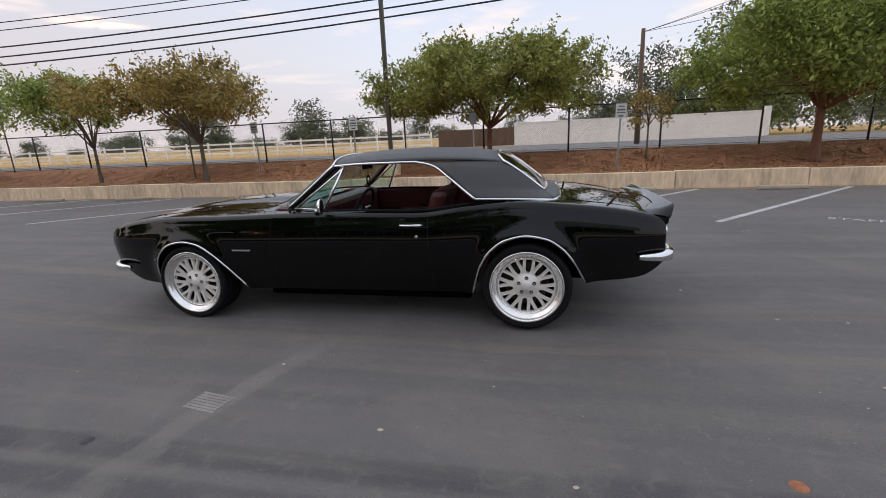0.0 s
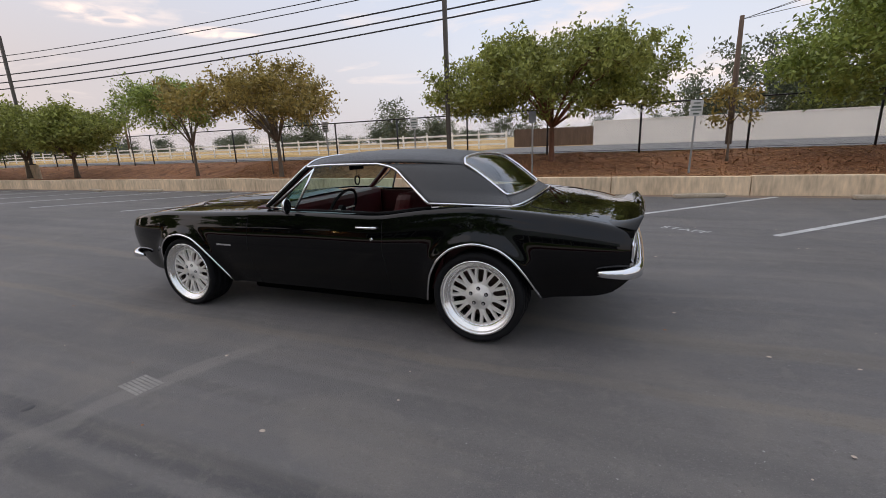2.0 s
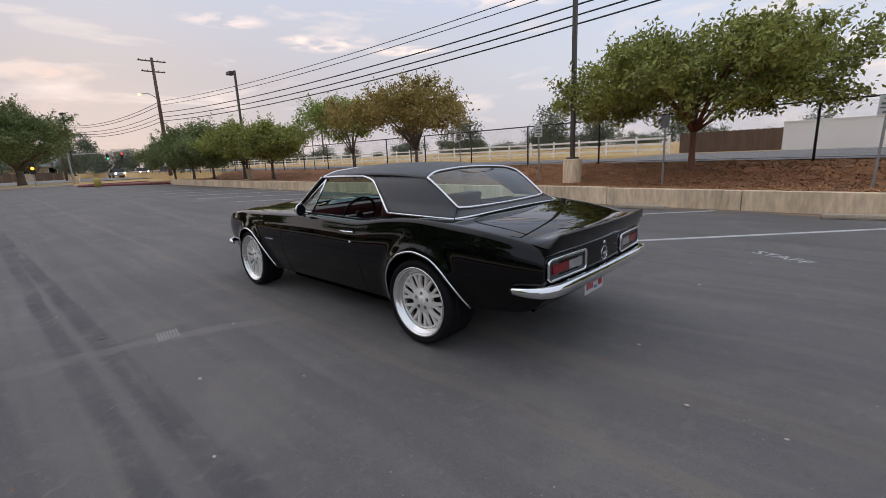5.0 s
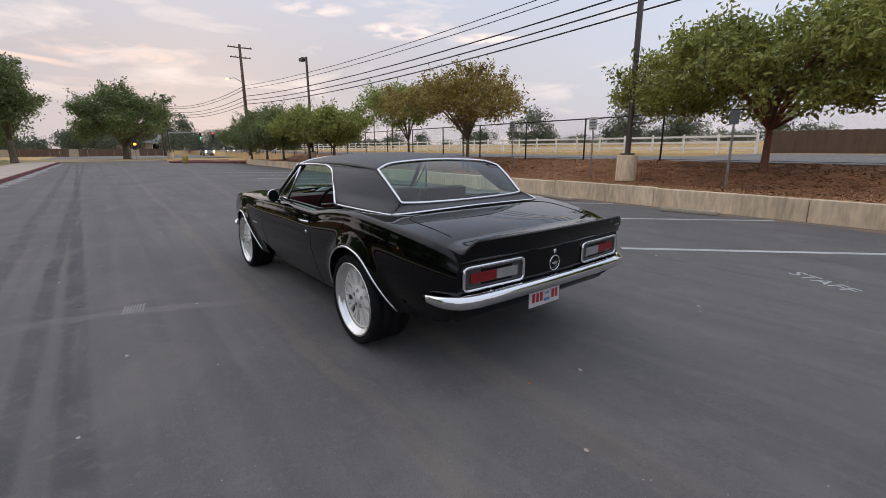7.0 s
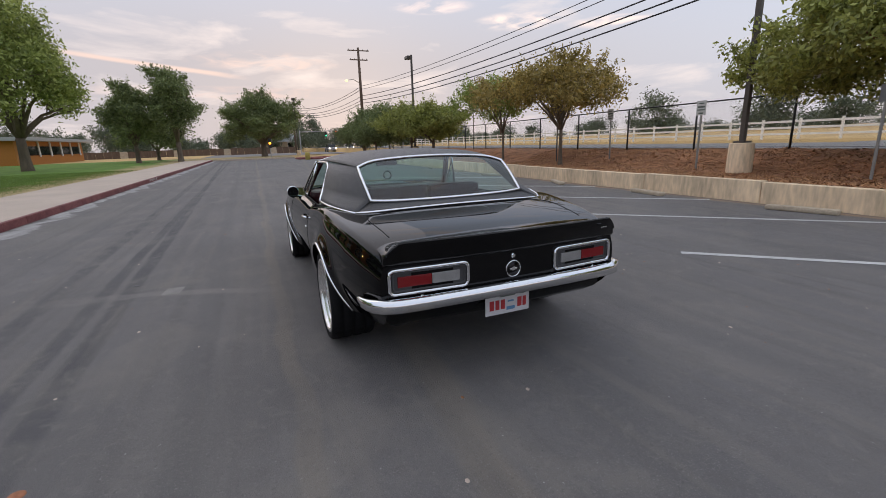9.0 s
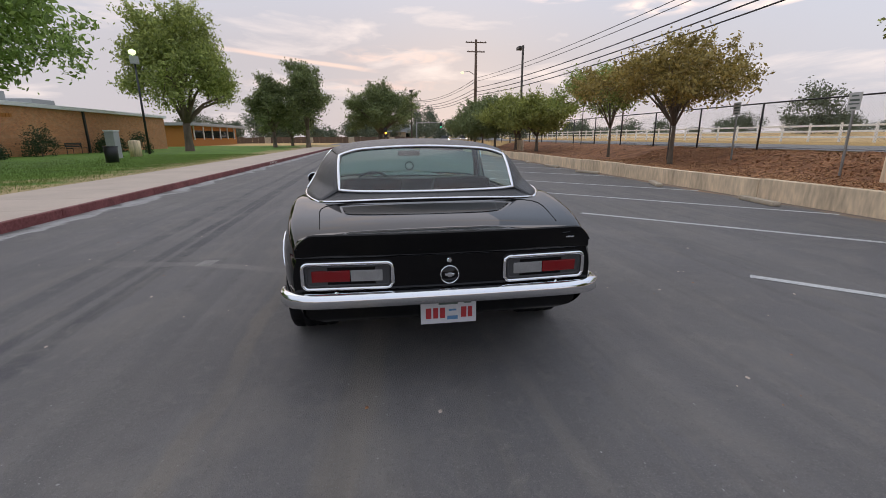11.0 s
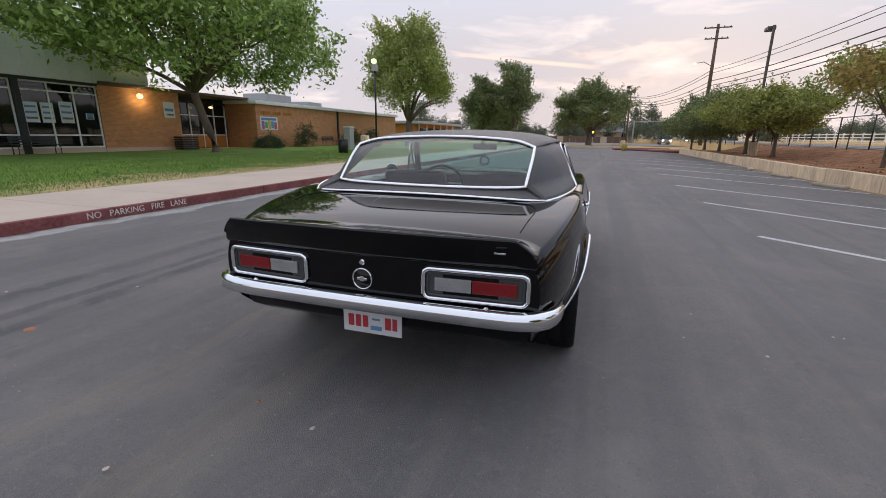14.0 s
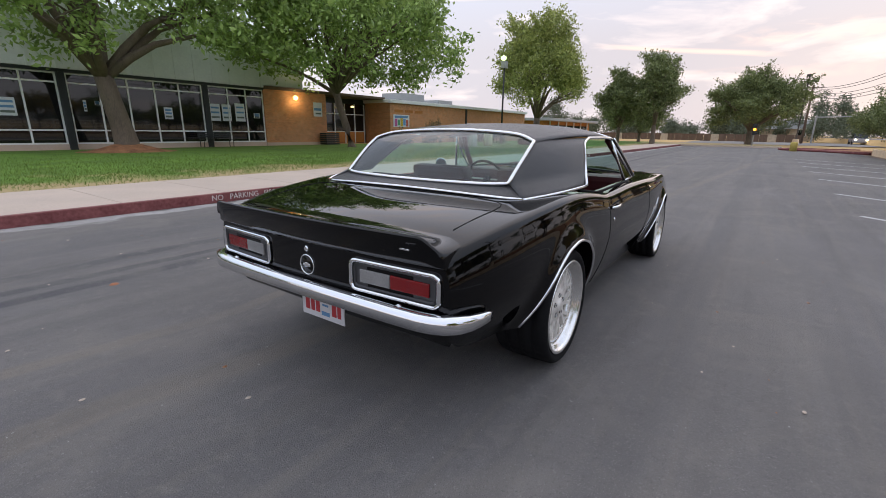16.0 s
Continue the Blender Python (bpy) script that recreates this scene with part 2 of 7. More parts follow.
def asphalt_material():
    """Sealed asphalt: broad stains, faint sweeping tyre bands, pale scuffs, grit."""
    m = mat("asphalt", (0.134, 0.126, 0.124), 0.78, vary=0.32, scale=0.55, fine=180, bump=0.6)
    nt = m.node_tree
    b = nt.nodes["Principled BSDF"]
    old = b.inputs["Base Color"].links[0].from_socket
    co = nt.nodes.new("ShaderNodeTexCoord")

    def layer(src, kind, scale, lo, hi, color, rot=0.0, stretch=(1, 1, 1), power=1.0, distort=0.0):
        mp = nt.nodes.new("ShaderNodeMapping")
        mp.inputs["Rotation"].default_value = (0, 0, radians(rot))
        mp.inputs["Scale"].default_value = stretch
        nt.links.new(co.outputs["Object"], mp.inputs[0])
        n = nt.nodes.new("ShaderNodeTexNoise")
        n.inputs["Scale"].default_value = scale
        n.inputs["Detail"].default_value = 5
        n.inputs["Distortion"].default_value = distort
        nt.links.new(mp.outputs[0], n.inputs["Vector"])
        mr = nt.nodes.new("ShaderNodeMapRange")
        mr.inputs["From Min"].default_value = lo
        mr.inputs["From Max"].default_value = hi
        mr.inputs["To Max"].default_value = power
        nt.links.new(n.outputs[0], mr.inputs["Value"])
        mx = nt.nodes.new("ShaderNodeMixRGB")
        mx.inputs["Color2"].default_value = (*color, 1)
        nt.links.new(mr.outputs[0], mx.inputs["Fac"])
        nt.links.new(src, mx.inputs["Color1"])
        return mx.outputs[0]

    def band(src, y0, slope, half, color, power, wob=0.03, turn=0.0, span=None):
        """A worn wheel track: a soft stripe along x, bent a little."""
        mp = nt.nodes.new("ShaderNodeMapping")
        mp.inputs["Rotation"].default_value = (0, 0, radians(turn))
        nt.links.new(co.outputs["Object"], mp.inputs[0])
        sp = nt.nodes.new("ShaderNodeSeparateXYZ")
        nt.links.new(mp.outputs[0], sp.inputs[0])
        n = nt.nodes.new("ShaderNodeTexNoise")
        n.inputs["Scale"].default_value = 1.1
        n.inputs["Detail"].default_value = 4
        nt.links.new(mp.outputs[0], n.inputs["Vector"])

        def op(kind, a, b_):
            k = nt.nodes.new("ShaderNodeMath")
            k.operation = kind
            for slot, val in ((0, a), (1, b_)):
                if isinstance(val, (int, float)):
                    k.inputs[slot].default_value = val
                else:
                    nt.links.new(val, k.inputs[slot])
            return k.outputs[0]

        d = op("SUBTRACT", op("SUBTRACT", sp.outputs["Y"], y0), op("MULTIPLY", sp.outputs["X"], slope))
        d = op("ADD", d, op("MULTIPLY", op("SUBTRACT", n.outputs[0], 0.5), wob * 4))
        d = op("ABSOLUTE", d, 0)
        mr = nt.nodes.new("ShaderNodeMapRange")
        mr.interpolation_type = "SMOOTHSTEP"
        mr.inputs["From Min"].default_value = half * 1.35
        mr.inputs["From Max"].default_value = half * 0.6
        nt.links.new(d, mr.inputs["Value"])
        fac = op("MULTIPLY", mr.outputs[0], op("MULTIPLY", n.outputs[0], power * 2))
        if span:
            lo = nt.nodes.new("ShaderNodeMapRange")
            lo.inputs["From Min"].default_value = span[1]
            lo.inputs["From Max"].default_value = span[0]
            nt.links.new(op("ABSOLUTE", op("SUBTRACT", sp.outputs["X"], span[2]), 0), lo.inputs["Value"])
            fac = op("MULTIPLY", fac, lo.outputs[0])
        mx = nt.nodes.new("ShaderNodeMixRGB")
        mx.inputs["Color2"].default_value = (*color, 1)
        nt.links.new(fac, mx.inputs["Fac"])
        nt.links.new(src, mx.inputs["Color1"])
        return mx.outputs[0]

    c = layer(old, "n", 0.7, 0.45, 0.75, (0.181, 0.166, 0.151), rot=3, stretch=(0.10, 1.6, 1), power=0.5, distort=0.5)
    c = layer(c, "n", 0.9, 0.52, 0.72, (0.093, 0.090, 0.093), rot=1, stretch=(0.07, 2.2, 1), power=0.4, distort=0.5)
    c = layer(c, "n", 0.35, 0.5, 0.75, (0.196, 0.180, 0.160), rot=-30, stretch=(0.5, 1.2, 1), power=0.45)
    c = layer(c, "n", 1.7, 0.60, 0.76, (0.245, 0.232, 0.215), rot=8, stretch=(0.3, 1.4, 1), power=0.4)
    c = band(c, 1.99, 0.035, 0.075, (0.066, 0.065, 0.070), 0.85, wob=0.02)
    c = band(c, 1.77, 0.02, 0.065, (0.066, 0.065, 0.070), 0.75, wob=0.02)
    c = band(c, 1.35, 0.03, 0.09, (0.072, 0.070, 0.074), 0.65)
    c = band(c, 3.28, 0.0, 0.06, (0.206, 0.177, 0.142), 0.55, wob=0.06)
    c = band(c, 4.25, -0.08, 0.10, (0.196, 0.168, 0.137), 0.5, wob=0.06)
    c = band(c, -0.80, 0.0, 0.16, (0.46, 0.45, 0.44), 0.75, wob=0.30)
    c = band(c, 11.72, 0.0, 0.14, (0.294, 0.180, 0.101), 0.8, wob=0.12)
    c = layer(c, "n", 2.6, 0.5, 0.68, (0.103, 0.095, 0.090), rot=1, stretch=(0.06, 2.4, 1), power=0.45, distort=0.3)
    c = layer(c, "n", 3.4, 0.54, 0.70, (0.196, 0.175, 0.151), rot=-2, stretch=(0.08, 2.0, 1), power=0.4, distort=0.3)
    c = layer(c, "n", 7.0, 0.56, 0.72, (0.113, 0.104, 0.099), power=0.45)
    c = layer(c, "n", 1.3, 0.50, 0.68, (0.201, 0.182, 0.160), power=0.4, distort=1.2)
    c = layer(c, "n", 11.0, 0.55, 0.72, (0.206, 0.189, 0.169), power=0.4, distort=0.8)
    c = band(c, 2.72, 0.02, 0.10, (0.098, 0.095, 0.096), 0.3)
    c = band(c, 5.9, 0.0, 0.11, (0.098, 0.095, 0.097), 0.3)
    c = band(c, 0.6, 0.01, 0.12, (0.098, 0.095, 0.097), 0.3)
    c = band(c, 0.53, 0.0, 0.08, (0.245, 0.227, 0.206), 0.5, wob=0.14, turn=-81, span=(0.3, 1.1, 2.35))
    c = layer(c, "n", 5.0, 0.71, 0.78, (0.064, 0.061, 0.062), power=0.7)
    c = layer(c, "n", 38, 0.70, 0.78, (0.059, 0.057, 0.057), power=0.8)
    c = layer(c, "n", 55, 0.705, 0.76, (0.45, 0.44, 0.42), power=0.8)
    c = layer(c, "n", 62, 0.58, 0.70, (0.083, 0.078, 0.076), power=0.45)
    c = layer(c, "n", 90, 0.60, 0.71, (0.235, 0.222, 0.206), power=0.45)
    c = layer(c, "n", 170, 0.60, 0.71, (0.333, 0.317, 0.293), power=0.5)
    nt.links.new(c, b.inputs["Base Color"])
    return m


def chainlink_material():
    """Woven wire in diamonds, clear between the wires."""
    m = bpy.data.materials.new("chainlink")
    m.use_nodes = True
    nt = m.node_tree
    b = nt.nodes["Principled BSDF"]
    b.inputs["Base Color"].default_value = (0.03, 0.03, 0.032, 1)
    b.inputs["Roughness"].default_value = 0.5
    co = nt.nodes.new("ShaderNodeTexCoord")
    sep = nt.nodes.new("ShaderNodeSeparateXYZ")
    nt.links.new(co.outputs["Object"], sep.inputs[0])

    def diag(sign):
        a = nt.nodes.new("ShaderNodeMath")
        a.operation = "MULTIPLY_ADD"
        a.inputs[1].default_value = sign
        nt.links.new(sep.outputs["Z"], a.inputs[0])
        nt.links.new(sep.outputs["X"], a.inputs[2])
        p = nt.nodes.new("ShaderNodeMath")
        p.operation = "PINGPONG"
        p.inputs[1].default_value = 0.04
        nt.links.new(a.outputs[0], p.inputs[0])
        lt = nt.nodes.new("ShaderNodeMath")
        lt.operation = "LESS_THAN"
        lt.inputs[1].default_value = 0.002
        nt.links.new(p.outputs[0], lt.inputs[0])
        return lt.outputs[0]

    mx = nt.nodes.new("ShaderNodeMath")
    mx.operation = "MAXIMUM"
    nt.links.new(diag(1.0), mx.inputs[0])
    nt.links.new(diag(-1.0), mx.inputs[1])
    nt.links.new(mx.outputs[0], b.inputs["Alpha"])
    return m


def brick_material():
    m = mat("brick", (0.50, 0.22, 0.10), 0.85, vary=0.25, scale=3, fine=40, bump=0.3)
    nt = m.node_tree
    b = nt.nodes["Principled BSDF"]
    old = b.inputs["Base Color"].links[0].from_socket
    co = nt.nodes.new("ShaderNodeTexCoord")
    sep = nt.nodes.new("ShaderNodeSeparateXYZ")
    cmb = nt.nodes.new("ShaderNodeCombineXYZ")
    ad = nt.nodes.new("ShaderNodeMath")
    nt.links.new(co.outputs["Object"], sep.inputs[0])
    nt.links.new(sep.outputs["X"], ad.inputs[0])
    nt.links.new(sep.outputs["Y"], ad.inputs[1])
    nt.links.new(ad.outputs[0], cmb.inputs["X"])
    nt.links.new(sep.outputs["Z"], cmb.inputs["Y"])
    br = nt.nodes.new("ShaderNodeTexBrick")
    br.inputs["Scale"].default_value = 1.0
    br.inputs["Brick Width"].default_value = 0.2
    br.inputs["Row Height"].default_value = 0.067
    br.inputs["Mortar Size"].default_value = 0.006
    br.inputs["Color1"].default_value = (0.85, 0.85, 0.85, 1)
    br.inputs["Color2"].default_value = (1.15, 1.1, 1.05, 1)
    br.inputs["Mortar"].default_value = (1.1, 1.6, 2.0, 1)
    nt.links.new(cmb.outputs[0], br.inputs["Vector"])
    mx = nt.nodes.new("ShaderNodeMixRGB")
    mx.blend_type = "MULTIPLY"
    mx.inputs["Fac"].default_value = 1.0
    nt.links.new(old, mx.inputs["Color1"])
    nt.links.new(br.outputs[0], mx.inputs["Color2"])
    nt.links.new(mx.outputs[0], b.inputs["Base Color"])
    return m


M_ASPHALT = asphalt_material()
M_ROAD = mat("road_asphalt", (0.20, 0.187, 0.175), 0.85, vary=0.15, scale=0.4, fine=30)
M_LINE = mat("worn_white_paint", (0.50, 0.50, 0.49), 0.7, vary=0.35, scale=3.0, fine=35)
M_CONC = mat("concrete", (0.70, 0.54, 0.37), 0.9, vary=0.42, scale=1.8, fine=14, bump=0.25, stretch=(1, 1, 0.22))
M_BLOCK = mat("wheel_stop_concrete", (0.44, 0.36, 0.27), 0.9, vary=0.25, scale=3, fine=40, bump=0.3)
M_WALK = mat("pavement_concrete", (0.53, 0.43, 0.355), 0.9, vary=0.14, scale=0.9, fine=50, bump=0.15)
M_RED = mat("worn_red_paint", (0.19, 0.026, 0.03), 0.7, vary=0.45, scale=3.5, fine=22, tint=(0.30, 0.10, 0.095))
M_WORD = mat("white_stencil_paint", (0.62, 0.56, 0.53), 0.7, vary=0.25, scale=8, fine=50)
M_MULCH = mat("bark_mulch_soil", (0.21, 0.082, 0.042), 0.95, vary=0.55, scale=2.5, fine=30, bump=1.0, tint=(0.58, 0.26, 0.12))
M_CHIP = mat("bark_chip", (0.28, 0.098, 0.042), 0.9, vary=0.75, scale=1.2, fine=30, tint=(0.74, 0.38, 0.18), island=0.9)
M_DRY = mat("dry_grass", (0.55, 0.36, 0.15), 0.95, vary=0.3, scale=0.3, fine=6, bump=0.5)
M_GRASS = mat("lawn", (0.105, 0.21, 0.02), 0.95, vary=0.55, scale=0.7, fine=22, bump=0.8)
nt_ = M_GRASS.node_tree
b_ = nt_.nodes["Principled BSDF"]
old_ = b_.inputs["Base Color"].links[0].from_socket
co_ = nt_.nodes.new("ShaderNodeTexCoord")
sp_ = nt_.nodes.new("ShaderNodeSeparateXYZ")
nt_.links.new(co_.outputs["Object"], sp_.inputs[0])
no_ = nt_.nodes.new("ShaderNodeTexNoise")
no_.inputs["Scale"].default_value = 0.55
no_.inputs["Detail"].default_value = 6
nt_.links.new(co_.outputs["Object"], no_.inputs["Vector"])
ma_ = nt_.nodes.new("ShaderNodeMath")
ma_.operation = "MULTIPLY_ADD"
ma_.inputs[1].default_value = 7.0
nt_.links.new(no_.outputs[0], ma_.inputs[0])
nt_.links.new(sp_.outputs["Y"], ma_.inputs[2])
mr_ = nt_.nodes.new("ShaderNodeMapRange")
mr_.inputs["From Min"].default_value = -2.5
mr_.inputs["From Max"].default_value = -1.1
nt_.links.new(ma_.outputs[0], mr_.inputs["Value"])
mx_ = nt_.nodes.new("ShaderNodeMixRGB")
mx_.inputs["Color2"].default_value = (0.40, 0.30, 0.14, 1)
nt_.links.new(mr_.outputs[0], mx_.inputs["Fac"])
nt_.links.new(old_, mx_.inputs["Color1"])
nt_.links.new(mx_.outputs[0], b_.inputs["Base Color"])
M_BLADE = mat("grass_blade", (0.085, 0.17, 0.022), 0.9, vary=0.5, scale=0.5, fine=20, tint=(0.20, 0.29, 0.05), island=0.7)
M_LEAF = leaf("green_leaf", (0.072, 0.100, 0.020), (0.52, 0.55, 0.14))
M_LEAF2 = leaf("olive_brown_leaf", (0.12, 0.106, 0.026), (0.60, 0.45, 0.13), scale=0.7, fine=6)
M_LEAF3 = leaf("deep_green_leaf", (0.095, 0.195, 0.045), (0.48, 0.66, 0.19))
M_LEAF6 = leaf("dark_green_leaf", (0.070, 0.110, 0.036), (0.31, 0.37, 0.14))
# distance haze mixed into the leaf colour: greyer, with less contrast
M_LEAF4 = leaf("hazy_far_leaf", (0.11, 0.145, 0.10), (0.20, 0.235, 0.155), scale=0.2, fine=3, rough=0.8)
M_LEAF5 = leaf("yellow_green_leaf", (0.14, 0.22, 0.045), (0.54, 0.60, 0.18), scale=0.6, fine=6)
M_LEAF7 = leaf("bright_green_leaf", (0.078, 0.138, 0.026), (0.48, 0.57, 0.14))
M_FLOWER = mat("white_blossom", (0.62, 0.62, 0.58), 0.8, vary=0.15)
M_BARK = mat("bark", (0.15, 0.115, 0.085), 0.9, vary=0.4, scale=5, fine=40, bump=0.9, stretch=(1, 1, 0.25))
M_BARK_RED = mat("smooth_red_bark", (0.19, 0.085, 0.05), 0.8, vary=0.35, scale=6, fine=30, bump=0.4, stretch=(1, 1, 0.25))
M_BLACK = mat("black_enamel", (0.018, 0.018, 0.02), 0.45, vary=0.2, scale=3, fine=40)
M_POLE = mat("bronze_painted_steel", (0.075, 0.062, 0.052), 0.5, vary=0.2, scale=2, fine=30)
M_WOODPOLE = mat("weathered_wood", (0.13, 0.085, 0.06), 0.9, vary=0.35, scale=4, fine=40, bump=0.5, stretch=(1, 1, 0.15))
M_GALV = mat("galvanised_steel", (0.33, 0.33, 0.32), 0.5, metal=0.5, vary=0.2, scale=5, fine=40)
M_SIGN = mat("sign_white", (0.55, 0.56, 0.54), 0.5, vary=0.12, scale=6, fine=40)
M_SIGNBACK = mat("sign_bare_metal", (0.22, 0.23, 0.24), 0.5, metal=0.4, vary=0.15)
M_INK = mat("sign_ink", (0.10, 0.13, 0.11), 0.6)
M_WFENCE = mat("white_vinyl", (0.85, 0.82, 0.77), 0.6, vary=0.06, scale=2, fine=20)
M_WWALL = mat("cream_painted_block", (0.92, 0.84, 0.74), 0.85, vary=0.07, scale=0.8, fine=8)
M_BRICK = brick_material()
M_PANEL = mat("pale_green_metal_panel", (0.72, 0.75, 0.74), 0.55, vary=0.08, scale=1.0, fine=10)
M_FRAME = mat("white_window_frame", (0.74, 0.75, 0.74), 0.5, vary=0.08)
M_DARKPOST = mat("dark_green_column", (0.012, 0.018, 0.018), 0.5, vary=0.2)
M_WGLASS = mat("dark_window_glass", (0.008, 0.010, 0.011), 0.03, spec=0.6)
M_PAPER = mat("paper_notice", (0.62, 0.66, 0.68), 0.8, vary=0.08)
M_BLUE = mat("notice_blue", (0.10, 0.24, 0.42), 0.7)
M_ORANGE = mat("orange_panel", (0.45, 0.17, 0.03), 0.7, vary=0.15)
M_GREYROOF = mat("grey_roof_metal", (0.33, 0.34, 0.34), 0.6, vary=0.1)
M_WIRE = mat("cable_black", (0.02, 0.02, 0.022), 0.7)
M_HEDGE = mat("hedge_leaf", (0.025, 0.055, 0.015), 0.7, vary=0.5, scale=2, fine=12, island=0.8)
M_LAMPGLOW = glow("warm_lamp", (1.0, 0.82, 0.34), 1.9)
M_GREENGLOW = glow("cool_lamp", (0.72, 1.0, 0.50), 1.4)
M_REDGLOW = glow("red_signal", (1.0, 0.06, 0.03), 3)
M_GRNGLOW = glow("green_signal", (0.04, 0.9, 0.45), 2)
M_AMBERGLOW = glow("amber_signal", (1.0, 0.40, 0.04), 3)
M_HEADGLOW = glow("headlamp", (1.0, 0.85, 0.6), 20)

# ---- mesh helpers ----


def part(name, bm, material, parent=None, label="", smooth=False, loc=(0, 0, 0)):
    """Links a bmesh as one mesh object, under a thing if given."""
    me = bpy.data.meshes.new(name)
    bmesh.ops.recalc_face_normals(bm, faces=bm.faces[:])
    if smooth:
        for f in bm.faces:
            f.smooth = True
    bm.to_mesh(me)
    bm.free()
    me.materials.append(material)
    ob = new(name, me)
    ob.location = loc
    if parent:
        ob.parent = parent
    return tagged(ob, label)


def raw(name, verts, faces, material, parent=None, label="", smooth=False):
    me = bpy.data.meshes.new(name)
    me.from_pydata([tuple(v) for v in verts], [], faces)
    if smooth:
        me.polygons.foreach_set("use_smooth", [True] * len(me.polygons))
    me.materials.append(material)
    ob = new(name, me)
    if parent:
        ob.parent = parent
    return tagged(ob, label)


def thing(name, label, category, loc=(0, 0, 0), rz=0.0, group="", kind=""):
    ob = new(name)
    ob.matrix_basis = pose(*loc, 0, 0, rz)
    return tagged(ob, label, category, group, kind)


def box(bm, x0, x1, y0, y1, z0, z1, bevel=0.0):
    r = bmesh.ops.create_cube(bm, size=1.0)
    vs = r["verts"]
    for v in vs:
        v.co = Vector(((x0 + x1) / 2 + v.co.x * (x1 - x0), (y0 + y1) / 2 + v.co.y * (y1 - y0), (z0 + z1) / 2 + v.co.z * (z1 - z0)))
    if bevel:
        es = list({ed for v in vs for ed in v.link_edges})
        bmesh.ops.bevel(bm, geom=es, offset=bevel, segments=2, affect="EDGES", profile=0.6)
    return vs


def boxed(x0, x1, y0, y1, z0, z1, bevel=0.0):
    bm = bmesh.new()
    box(bm, x0, x1, y0, y1, z0, z1, bevel)
    return bm


def tube(bm, pts, radii, n=8, close=False, cap=True):
    """A round tapered tube along pts."""
    pts = [Vector(p) for p in pts]
    if not hasattr(radii, "__len__"):
        radii = [radii] * len(pts)
    rings = []
    up = Vector((0, 0, 1))
    k = len(pts)
    for i, p in enumerate(pts):
        if close:
            d = pts[(i + 1) % k] - pts[i - 1]
        else:
            d = pts[min(i + 1, k - 1)] - pts[max(i - 1, 0)]
        d.normalize()
        ref = up if abs(d.z) < 0.95 else Vector((1, 0, 0))
        a = d.cross(ref).normalized()
        b = a.cross(d)
        rings.append([bm.verts.new(p + (a * math.cos(2 * math.pi * j / n) + b * math.sin(2 * math.pi * j / n)) * radii[i]) for j in range(n)])
    for i in range(k if close else k - 1):
        r0, r1 = rings[i], rings[(i + 1) % k]
        for j in range(n):
            bm.faces.new((r0[j], r0[(j + 1) % n], r1[(j + 1) % n], r1[j]))
    if cap and not close:
        bm.faces.new(rings[0][::-1])
        bm.faces.new(rings[-1])


def tubed(pts, radii, n=8, close=False):
    bm = bmesh.new()
    tube(bm, pts, radii, n, close)
    return bm


def lathe(bm, prof, n=48, axis="y"):
    """Turns (radius, along) pairs round an axis through the origin."""
    rings = []
    for r, h in prof:
        ring = []
        for j in range(n):
            a = 2 * math.pi * j / n
            c, s = r * math.cos(a), r * math.sin(a)
            ring.append(bm.verts.new((c, h, s) if axis == "y" else (c, s, h)))
        rings.append(ring)
    for r0, r1 in zip(rings, rings[1:]):
        for j in range(n):
            bm.faces.new((r0[j], r0[(j + 1) % n], r1[(j + 1) % n], r1[j]))
    return rings


def lathed(prof, n=48, axis="y", caps=False):
    bm = bmesh.new()
    rings = lathe(bm, prof, n, axis)
    if caps:
        bm.faces.new(rings[0])
        bm.faces.new(rings[-1])
    return bm


def text_part(name, words, size, material, m, parent=None, label="", depth=0.002, align="CENTER"):
    cu = bpy.data.curves.new(name, "FONT")
    cu.body, cu.size, cu.extrude = words, size, depth
    cu.align_x, cu.align_y = align, "CENTER"
    tmp = bpy.data.objects.new(name, cu)
    scene.collection.objects.link(tmp)
    dg = bpy.context.evaluated_depsgraph_get()
    me = bpy.data.meshes.new_from_object(tmp.evaluated_get(dg))
    bpy.data.objects.remove(tmp)
    me.materials.clear()
    me.materials.append(material)
    ob = new(name, me)
    ob.matrix_basis = m
    if parent:
        ob.parent = parent
    return tagged(ob, label)


def leaves(rng, clumps, per, spread, size, flat=1.0):
    """Vertices and faces of many small pointed leaves round the clump centres."""
    k = len(clumps)
    c = np.repeat(np.asarray(clumps, float), per, axis=0)
    n = len(c)
    off = rng.normal(0, 1, (n, 3)) * spread * np.array([1, 1, flat])
    c = c + off
    d = rng.normal(0, 1, (n, 3))
    d /= np.linalg.norm(d, axis=1)[:, None] + 1e-9
    e2 = rng.normal(0, 1, (n, 3))
    s = np.cross(d, e2)
    s /= np.linalg.norm(s, axis=1)[:, None] + 1e-9
    L = (size * rng.uniform(0.6, 1.4, n))[:, None]
    v = np.stack([c - d * L, c + s * L * 0.42, c + d * L, c - s * L * 0.42], axis=1).reshape(-1, 3)
    f = np.arange(4 * n).reshape(-1, 4)
    return v, f


